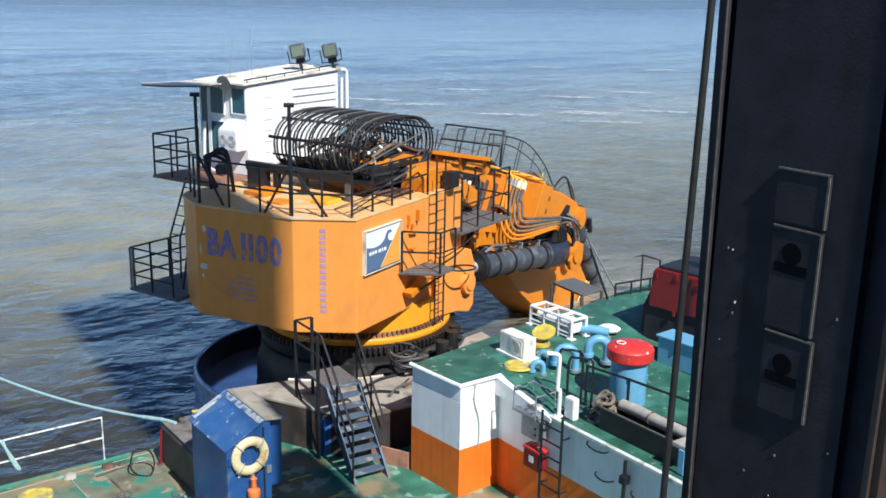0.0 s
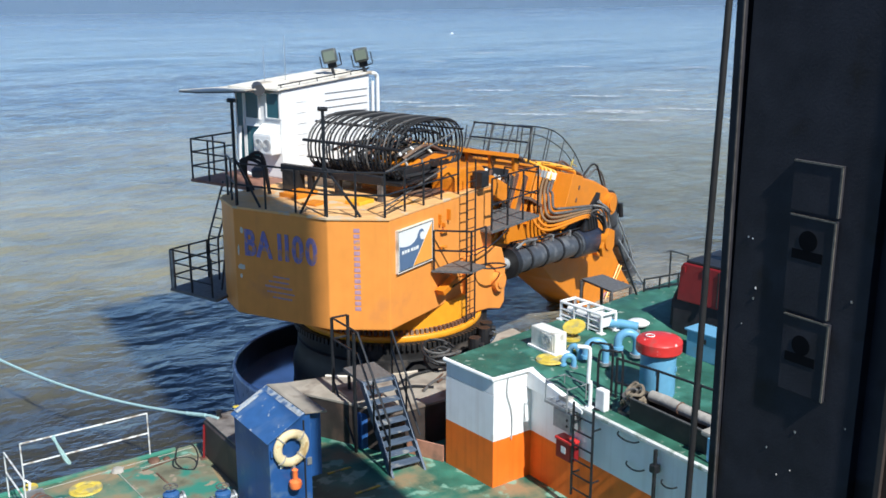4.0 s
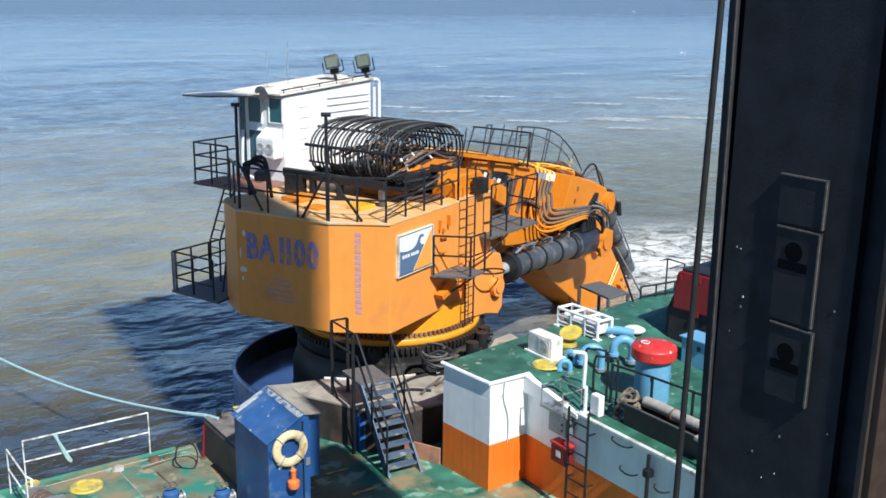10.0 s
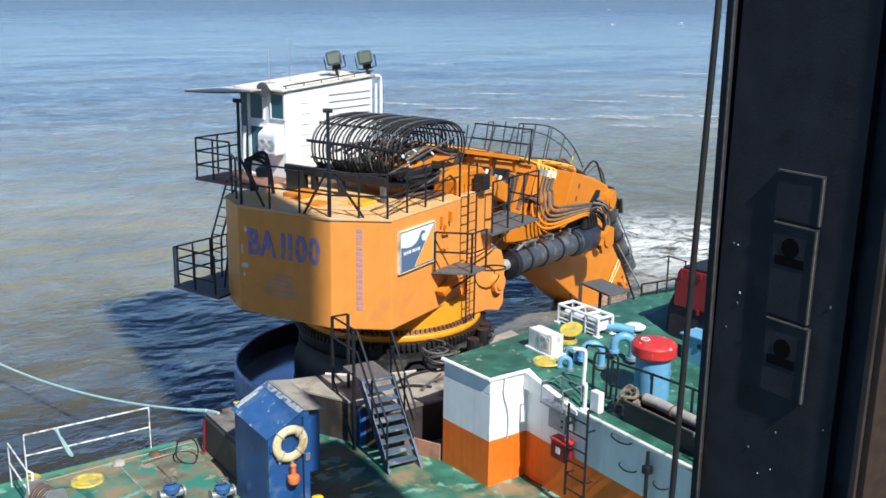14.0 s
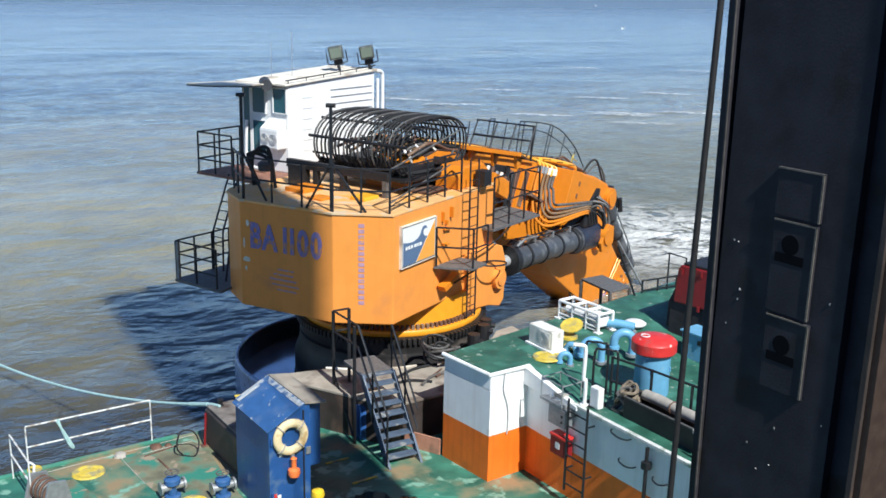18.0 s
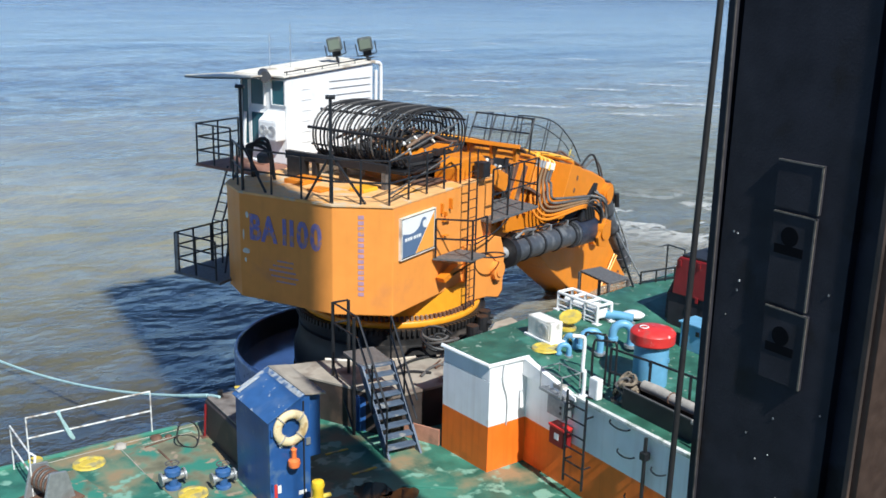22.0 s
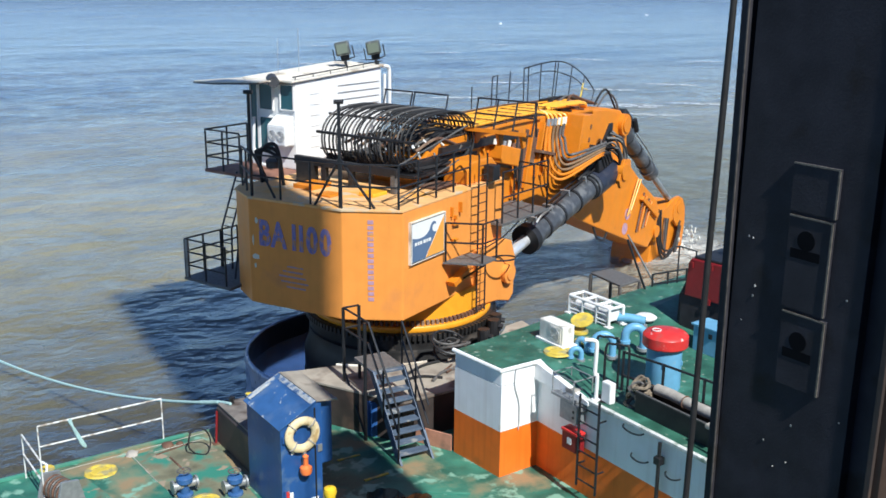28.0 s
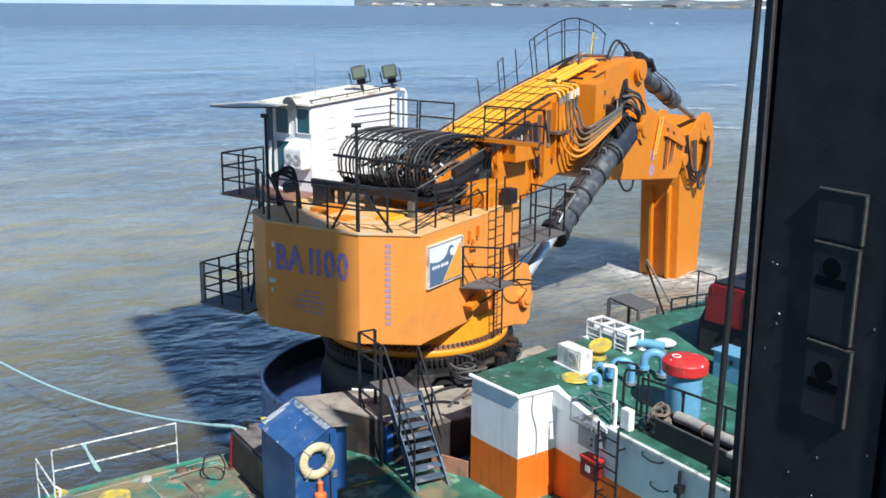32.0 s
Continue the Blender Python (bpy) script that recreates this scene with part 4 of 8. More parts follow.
def build_side_platforms():
    # Lower platform behind the cab side, with the steep ladder up.
    bm = bmesh.new()
    prism(bm, [(-3.45, 2.3), (-3.45, 4.2), (-1.35, 4.2), (-1.35, 2.6)], 4.12, 4.2, bevel=0.01)
    part("low_platform", bm, GRATE, ex, "dark steel side platform")
    guard([(-1.4, 4.15, 4.2), (-3.4, 4.15, 4.2), (-3.4, 2.5, 4.2)], 1.12, 0.75, rails=(0.36, 0.74, 1.1))
    bm = bmesh.new()
    box(bm, (-3.42, 4.05, 4.2), (-3.34, 4.2, 5.3), 0.01)
    part("panel_post", bm, STEEL, ex)
    for y in (4.1, 3.7):
        rail_part(ex, "ladder_side", [(-1.35, y, 6.95), (-2.03, y, 5.4), (-2.06, y, 4.2)], 0.03)
    for k in range(10):
        z = 4.45 + 0.25 * k
        x = -2.05 if z < 5.4 else -2.03 + 0.68 * (z - 5.4) / 1.55
        rail_part(ex, "ladder_rung", [(x, 4.1, z), (x, 3.7, z)], 0.016)
    rail_part(ex, "strut", [(-2.75, 2.85, 4.2), (-1.5, 3.6, 6.85)], 0.03)
    # Side platform under the emblem, with its hoop and bracket.
    y0, y1 = -2.72, -3.65
    bm = bmesh.new()
    prism(bm, [(-0.4, y0), (0.84, y0), (0.84, y1), (0.1, y1)], 5.08, 5.15, bevel=0.01)
    part("side_platform", bm, GRATE, ex, "dark grating platform")
    guard([(-0.35, y0 - 0.05, 5.15), (0.12, y1, 5.15), (0.82, y1, 5.15)], 1.08, 0.85)
    rail_part(ex, "strut", [(0.2, y1, 5.08), (0.3, y0, 4.4)], 0.03)
    # Long ladder on the side.
    for s in (0.98, 1.40):
        rail_part(ex, "ladder_side", [(s, -2.92, 3.35), (s, -2.92, 7.9)], 0.024)
    for k in range(17):
        z = 3.42 + 0.26 * k
        rail_part(ex, "ladder_rung", [(0.98, -2.92, z), (1.40, -2.92, z)], 0.014)
    # Upper side platform beside the boom foot.
    bm = bmesh.new()
    prism(bm, [(2.3, -2.9), (2.3, -1.4), (5.3, -1.4), (5.0, -2.9)], 5.62, 5.7, bevel=0.01)
    part("boom_platform", bm, GRATE, ex, "dark grating platform beside the boom")
    guard([(2.35, -2.85, 5.7), (4.95, -2.85, 5.7)], 1.5, 0.9)
    guard([(4.95, -2.85, 5.7), (5.2, -1.5, 5.7)], 1.3, 1.3)
    rail_part(ex, "cable", spline([(1.3, -2.95, 5.2), (2.3, -2.95, 5.35), (3.3, -2.85, 5.6)], 5), 0.022)
    bm = bmesh.new()
    box(bm, (2.0, -2.75, 6.98), (2.36, -2.4, 7.42), 0.03)
    part("lamp_box", bm, BLACK, ex)
    # Boss and hooks on the side.
    bm = bmesh.new()
    tube(bm, [(2.92, -2.84, 4.05), (2.92, -2.6, 4.05)], 0.30, 24)
    tube(bm, [(2.92, -2.88, 4.05), (2.92, -2.82, 4.05)], 0.19, 20)
    part("pin_boss", bm, HOUSE_OR, ex, smooth=True)
    bm = bmesh.new()
    tube(bm, [(2.2 + 0.55 * math.cos(t), -3.0 + 0.3 * math.sin(t), 4.72 - 0.06 * math.cos(t)) for t in [k * math.pi / 12 for k in range(24)]], 0.026, 7, closed=True)
    part("guard_hoop", bm, RAIL, ex)
    bm = bmesh.new()
    tube(bm, [(3.8, -2.3, 4.15), (3.8, -1.3, 4.15)], 0.24, 16)
    part("cylinder_pin", bm, STEEL, ex, smooth=True)
    bm = bmesh.new()
    prism(bm, [(2.6, 3.6), (2.6, 4.7), (3.6, 4.5), (4.0, 4.25), (3.9, 3.95), (3.5, 3.8)], -1.72, -1.55, axis="y", bevel=0.02)
    part("cylinder_lug", bm, ORANGE, ex)
    for x, z, w, h in ((0.02, 6.3, 0.05, 0.28), (0.45, 6.35, 0.05, 0.3), (0.1, 6.05, 0.32, 0.05), (0.06, 5.62, 0.26, 0.05), (0.2, 6.2, 0.05, 0.12)):
        bm = bmesh.new()
        box(bm, (x, -2.74, z), (x + w, -2.6, z + h), 0.01)
        part("wall_bracket", bm, ORANGE, ex)
    bm = bmesh.new()
    prism(bm, [(-0.2, 4.55), (0.55, 4.8), (0.55, 4.62), (-0.1, 4.4)], -2.95, -2.7, axis="y", bevel=0.01)
    part("step_bracket", bm, ORANGE, ex)


build_side_platforms()


def lettered(name, words, size, m, material, parent, squeeze=1.0):
    cu = bpy.data.curves.new(name, "FONT")
    cu.body, cu.size, cu.extrude, cu.align_x, cu.align_y, cu.offset = words, size, 0.004, "CENTER", "CENTER", 0.032
    tmp = bpy.data.objects.new(name, cu)
    scene.collection.objects.link(tmp)
    bpy.context.view_layer.update()
    me = bpy.data.meshes.new_from_object(tmp.evaluated_get(bpy.context.evaluated_depsgraph_get()))
    bpy.data.objects.remove(tmp)
    me.materials.clear()
    me.materials.append(material)
    ob = new(name, me)
    ob.parent = parent
    ob.matrix_basis = m @ Matrix.Diagonal((squeeze, 1, 1, 1))
    return ob


def build_marks():
    # Large number on the rear wall; text stands upright and faces backwards.
    face = Matrix(((0, 0, -1, 0), (-1, 0, 0, 0), (0, 1, 0, 0), (0, 0, 0, 1)))
    wall = Matrix.Translation((-3.45, 1.45, 0)) @ Matrix.Rotation(math.atan2(0.35, 2.95), 4, "Z") @ Matrix.Translation((3.45, -1.45, 0))
    for k, ch in enumerate("BA 1100"):
        if ch != " ":
            lettered("house_letter", ch, 0.95, wall @ pose(-3.462, (0.94, 0.47, 0.3, -0.03, -0.26, -0.60, -1.02)[k], 5.95) @ face, LETTER, ex, 0.74)
    rnd = random.Random(9)
    # Worn patches under it.
    for y, z, w, h in ((1.25, 5.3, 0.28, 0.18), (1.28, 5.05, 0.08, 0.14), (1.33, 5.75, 0.07, 0.3), (1.2, 6.3, 0.1, 0.2)):
        bm = bmesh.new()
        prism(bm, [(y + w * 0.5 * math.cos(a) * rnd.uniform(0.7, 1.1), z + h * 0.5 * math.sin(a) * rnd.uniform(0.7, 1.1)) for a in [k * math.pi / 5 for k in range(10)]], -3.458, -3.451, axis="x")
        bmesh.ops.transform(bm, matrix=wall, verts=bm.verts[:])
        part("bare_patch", bm, CREAM, ex)
    for k in range(5):
        bm = bmesh.new()
        z = 5.15 - 0.14 * k
        box(bm, (-3.456, -0.35 + rnd.uniform(-0.1, 0.1), z), (-3.452, 0.4 + rnd.uniform(-0.2, 0.1), z + rnd.uniform(0.03, 0.06)))
        bmesh.ops.transform(bm, matrix=wall, verts=bm.verts[:])
        part("faded_bar", bm, LETTER_FADED, ex)
    # Faded upright lettering on the chamfer: plain bars.
    a, b = Vector((-3.1, -1.5)), Vector((-2.25, -2.8))
    d = (b - a).normalized()
    nrm = Vector((d.y, -d.x)) if d.y < 0 and d.x > 0 else Vector((-d.y, d.x))
    if nrm.dot(Vector((1, 1))) > 0:
        nrm = -nrm
    mid = a.lerp(b, 0.47)
    for k in range(15):
        z = 6.55 - 0.145 * k
        bm = bmesh.new()
        p = mid + nrm * 0.004
        q = [p - d * 0.075, p + d * 0.075]
        v = [bm.verts.new((x.x + nrm.x * o, x.y + nrm.y * o, zz)) for o in (0, 0.004) for x, zz in ((q[0], z), (q[1], z), (q[1], z + 0.10), (q[0], z + 0.10))]
        for f in ((0, 1, 2, 3), (4, 5, 6, 7), (0, 1, 5, 4), (1, 2, 6, 5), (2, 3, 7, 6), (3, 0, 4, 7)):
            bm.faces.new([v[i] for i in f])
        part("faded_bar", bm, LETTER_FADED, ex)
    # Emblem board on the side wall.
    s0, s1, z0, z1 = -1.98, -0.36, 5.46, 6.52
    def wall_y(s):
        return -2.8 + 0.35 * (s + 2.25) / 5.25
    m = Matrix.Translation((0, wall_y(-1.26) - 0.05, 0)) @ Matrix.Translation((-1.26, 0, 0)) @ Matrix.Rotation(math.atan2(0.35, 5.35), 4, "Z") @ Matrix.Translation((1.26, 0, 0))
    def flat(name, pts, mat, lo, hi, parent):
        bm = bmesh.new()
        prism(bm, pts, lo, hi, axis="y")
        bmesh.ops.transform(bm, matrix=m, verts=bm.verts[:])
        return part(name, bm, mat, parent)
    board = flat("emblem_board", [(s0, z0), (s1, z0), (s1, z1), (s0, z1)], SIGN_WHITE, -0.02, 0.05, ex)
    tagged(board, "white board with blue wave and orange corner emblem")
    for pts in ([(s0 - 0.028, z0 - 0.028), (s1 + 0.028, z0 - 0.028), (s1 + 0.028, z0), (s0 - 0.028, z0)], [(s0 - 0.028, z1), (s1 + 0.028, z1), (s1 + 0.028, z1 + 0.028), (s0 - 0.028, z1 + 0.028)],
                [(s0 - 0.028, z0), (s0, z0), (s0, z1), (s0 - 0.028, z1)], [(s1, z0), (s1 + 0.028, z0), (s1 + 0.028, z1), (s1, z1)]):
        flat("board_frame", pts, CREAM, -0.03, 0.05, board)
    for pts in ([(s0, z0), (s1, z0), (s1, z0 + 0.022), (s0, z0 + 0.022)], [(s0, z1 - 0.022), (s1, z1 - 0.022), (s1, z1), (s0, z1)], [(s0, z0 + 0.022), (s0 + 0.022, z0 + 0.022), (s0 + 0.022, z1 - 0.022), (s0, z1 - 0.022)], [(s1 - 0.022, z0 + 0.022), (s1, z0 + 0.022), (s1, z1 - 0.022), (s1 - 0.022, z1 - 0.022)]):
        flat("dark_border", pts, TARP, -0.025, -0.02, board)
    W, H = s1 - s0, z1 - z0
    P = lambda u, v: (s0 + u * W, z0 + v * H)
    flat("orange_field", [P(0.42, 0.03), P(0.97, 0.03), P(0.97, 0.95)], SIGN_ORANGE, -0.026, -0.02, board)
    # Breaking wave: a long back that climbs to a curled crest.
    wave = [P(0.03, 0.03), P(0.40, 0.03), P(0.735, 0.60), P(0.66, 0.615), P(0.615, 0.67), P(0.605, 0.74), P(0.63, 0.80), P(0.68, 0.82), P(0.725, 0.795), P(0.70, 0.865), P(0.65, 0.89), P(0.59, 0.865), P(0.55, 0.78), P(0.52, 0.70), P(0.44, 0.62), P(0.35, 0.58), P(0.24, 0.57), P(0.12, 0.595), P(0.03, 0.625)]
    flat("blue_wave", wave, SIGN_BLUE, -0.031, -0.026, board)
    for a, b in ((0.09, 0.15), (0.17, 0.22), (0.24, 0.30), (0.34, 0.41), (0.43, 0.47), (0.49, 0.56)):
        flat("word_bar", [P(a, 0.42), P(b, 0.42), P(b, 0.50), P(a, 0.50)], SIGN_WHITE, -0.036, -0.031, board)


build_marks()

# Roof clutter: ribs and hatches.
for s, y, w, d, h, mat in ((-1.9, 0.6, 0.8, 0.7, 0.12, ORANGE), (-1.6, -1.3, 0.6, 0.5, 0.1, YELLOW), (-2.3, -0.4, 0.5, 0.5, 0.06, ORANGE)):
    bm_ = bmesh.new()
    box(bm_, (s, y, ROOF), (s + w, y + d, ROOF + h), 0.02)
    part("roof_hatch", bm_, mat, ex)

# ---- boom details, in the boom's own space ----


def on_top(s):
    """Height of the boom's top line."""
    pts = [(-0.2, 0.75), (0.4, 1.2), (2.2, 1.7), (4.05, 2.2), (5.75, 2.6), (7.5, 2.96), (9.4, 3.36), (10.6, 3.58), (11.8, 3.66)]
    return float(np.interp(s, [p[0] for p in pts], [p[1] for p in pts]))


BN, BF = -BOOM_HALF, BOOM_FAR


def build_boom_pipes():
    rnd = random.Random(12)
    for i in range(9):
        y = -1.15 + 0.165 * i
        bm = bmesh.new()
        end = (5.75, 5.95, 6.15, 6.4, 6.65, 9.2, 9.3, 9.6, 9.5)[i]
        lift = 0.13 + 0.02 * (i % 2)
        line = [(s, y + rnd.uniform(-0.012, 0.012), on_top(s) + lift) for s in (1.3, 1.7, 2.2, 3.2, 4.05, 4.6, 5.2, min(6.2, end - 0.1))]
        if i < 5:
            # The near pipes turn over the edge into the hoses.
            line += [(end, y, on_top(end) + lift), (end + 0.3, y - 0.05, on_top(end) + lift + 0.02), (end + 0.42 + 0.05 * i, BN - 0.02, on_top(end) + 0.12), (end + 0.4 + 0.07 * i, BN - 0.14, on_top(end) - 0.05), (end + 0.38 + 0.08 * i, BN - 0.14, on_top(end) - 0.25)]
            pts = line[:7] + spline(line[7:], 5)
        else:
            pts = line + [(7.5, y, on_top(7.5) + lift), (end, y, on_top(end) + lift)]
        tube(bm, pts, 0.045, 8)
        part("boom_pipe", bm, PIPE_Y, boom, smooth=True)
    for i in range(12):
        y = -1.2 + 0.125 * i
        rail_part(boom, "foot_hose", spline([(-0.35, y + 0.03 * (i % 3), 0.75), (0.0, y, 1.05 + 0.03 * (i % 2)), (0.5, y + 0.04 * (i % 2), 1.38), (1.0, y, 1.5), (1.45, y, 1.62 + 0.02 * (i % 3))], 4), 0.05, (RUBBER, BLACK, RUBBER, HOSE_TAN)[i % 4], 7)
    # Dark bed under the pipes: the shade between them is put in as colour.
    for a, b in ((-0.1, 0.4), (0.4, 2.2), (2.2, 4.05), (4.05, 5.75), (5.75, 7.5), (7.5, 9.4)):
        bm = bmesh.new()
        prism(bm, [(a, on_top(a) - 0.01), (b, on_top(b) - 0.01), (b, on_top(b) + 0.03), (a, on_top(a) + 0.03)], BN + (-0.015 if a < 1 else 0.05 if a < 6 else 0.5), BF - 0.03, axis="y")
        part("pipe_bed", bm, DARK_HULL, boom)
    # Fat pipes over the upper part.
    for k, (y, s0, s1) in enumerate(((-0.95, 6.9, 9.7), (-0.72, 7.3, 9.9), (-0.45, 7.2, 9.4))):
        bm = bmesh.new()
        tube(bm, spline([(s0, y + 0.12, on_top(s0) + 0.12), (s0 + 0.5, y, on_top(s0 + 0.5) + 0.2), (s1 - 0.5, y, on_top(s1 - 0.5) + 0.2), (s1, y + 0.1, on_top(s1) + 0.05)], 6), 0.085, 10)
        part("upper_pipe", bm, PIPE_Y, boom, smooth=True)
    for k, s in enumerate((0.6, 1.5, 2.2, 3.0, 3.8, 4.6, 5.4, 6.1, 7.0, 7.9, 8.8)):
        hi = 0.20
        bm = bmesh.new()
        box(bm, (s - 0.03, BN, on_top(s) + 0.01), (s + 0.03, BF, on_top(s) + 0.07), 0.008)
        box(bm, (s - 0.018, BN, on_top(s) + hi - 0.012), (s + 0.018, BF, on_top(s) + hi + 0.012), 0.004)
        part("pipe_clamp", bm, RUSTY if k % 3 else BLACK, boom)
    # Grey conduits and a walkway along the far edge.
    for k, y in enumerate((0.06, 0.16, 0.26)):
        rail_part(boom, "conduit", [(s, y, on_top(s) + 0.22 + 0.05 * (k % 2)) for s in (1.0, 2.2, 4.05, 5.75, 7.5, 9.4, 10.4)], 0.03, (PIPE_Y, RUSTY, STEEL)[k], 7)
    for s, h in ((3.9, 3.18), (5.03, 3.67), (5.33, 3.8), (6.09, 4.07)):
        rail_part(boom, "stanchion", [(s + 0.24, BF, on_top(s) - 0.02), (s, BF, h)], 0.02)
    rail_part(boom, "walk_rail", [(5.03, BF, 3.67), (5.33, BF, 3.8)], 0.018)
    rail_part(boom, "walk_rail", [(3.9, BF, 2.75), (5.2, BF, 3.1), (6.3, BF, 3.4), (7.3, BF, 4.0)], 0.012)
    # Hooped rail over the knee.
    rail_part(boom, "knee_rail", spline([(6.96, BF, 4.3), (7.26, BF, 4.4), (8.09, BF, 4.67), (9.11, BF, 4.94), (9.8, BF, 5.02), (10.41, BF, 5.0), (11.51, BF, 4.81), (12.53, BF, 4.4)], 5), 0.024)
    rail_part(boom, "knee_rail", spline([(7.24, BF, 4.07), (8.18, BF, 4.4), (9.22, BF, 4.58), (10.61, BF, 4.6), (11.39, BF, 4.45)], 5), 0.018)
    for s, h, f in ((6.96, 4.3, 7.31), (7.26, 4.4, 7.59), (8.09, 4.67, 8.38), (9.11, 4.94, 9.26), (9.32, 4.97, 9.46), (10.41, 5.0, 10.46), (11.51, 4.81, 11.5), (12.5, 4.42, 12.3)):
        rail_part(boom, "stanchion", [(f, BF, min(on_top(f), 3.5)), (s, BF, h)], 0.02)
    rail_part(boom, "stay", [(11.0, 0.1, 3.6), (11.3, 0.2, 4.5)], 0.03, YEL_CAP)
    rail_part(boom, "stay", [(11.0, 0.1, 4.3), (11.5, 0.1, 4.3)], 0.02, YEL_CAP)
    # Walkway across the boom near its foot, a railed wing on each side.
    bm = bmesh.new()
    box(bm, (1.6, -3.3, 1.66), (2.0, 2.1, 1.72), 0.012)
    walkway = part("cross_walkway", bm, RUSTY, boom, "rusty steel walkway across the boom")
    bm = bmesh.new()
    box(bm, (1.55, -3.32, 1.62), (1.59, 2.1, 1.74), 0.006)
    part("toe_board", bm, ORANGE, walkway)
    for ya, yb in ((-3.4, -1.4), (-0.3, 0.95), (1.05, 2.1)):
        for h in (2.63, 2.18):
            rail_part(walkway, "rail", [(1.8, ya, h), (1.75, yb, h)], 0.026)
        for y in ((ya, ya + 0.65, ya + 1.3, yb) if yb - ya > 1.5 else (ya, yb)):
            rail_part(walkway, "post", [(1.75, y, 1.7), (1.8, y, 2.63)], 0.026)
    rail_part(walkway, "brace", [(1.8, -3.35, 2.6), (2.2, -3.3, 1.7)], 0.03)
    for y in (-3.1, -2.3, -1.5):
        bm = bmesh.new()
        prism(bm, [(1.62, 1.66), (1.98, 1.66), (1.98, 1.4), (1.85, 1.3)], y - 0.05, y + 0.05, axis="y", bevel=0.01)
        part("bracket", bm, ORANGE, walkway)
    bm = bmesh.new()
    box(bm, (3.0, -1.75, 0.85), (4.1, BN, 1.4), 0.03)
    part("valve_box", bm, ORANGE, boom)
    for k in range(5):
        bm = bmesh.new()
        s = 2.9 + 0.28 * k
        tube(bm, [(s, -1.5, 1.38), (s + 0.02, -1.5, 1.55 + 0.05 * (k % 2))], 0.06, 8)
        part("valve_cap", bm, (CREAM, RUSTY, STEEL)[k % 3], boom)


build_boom_pipes()


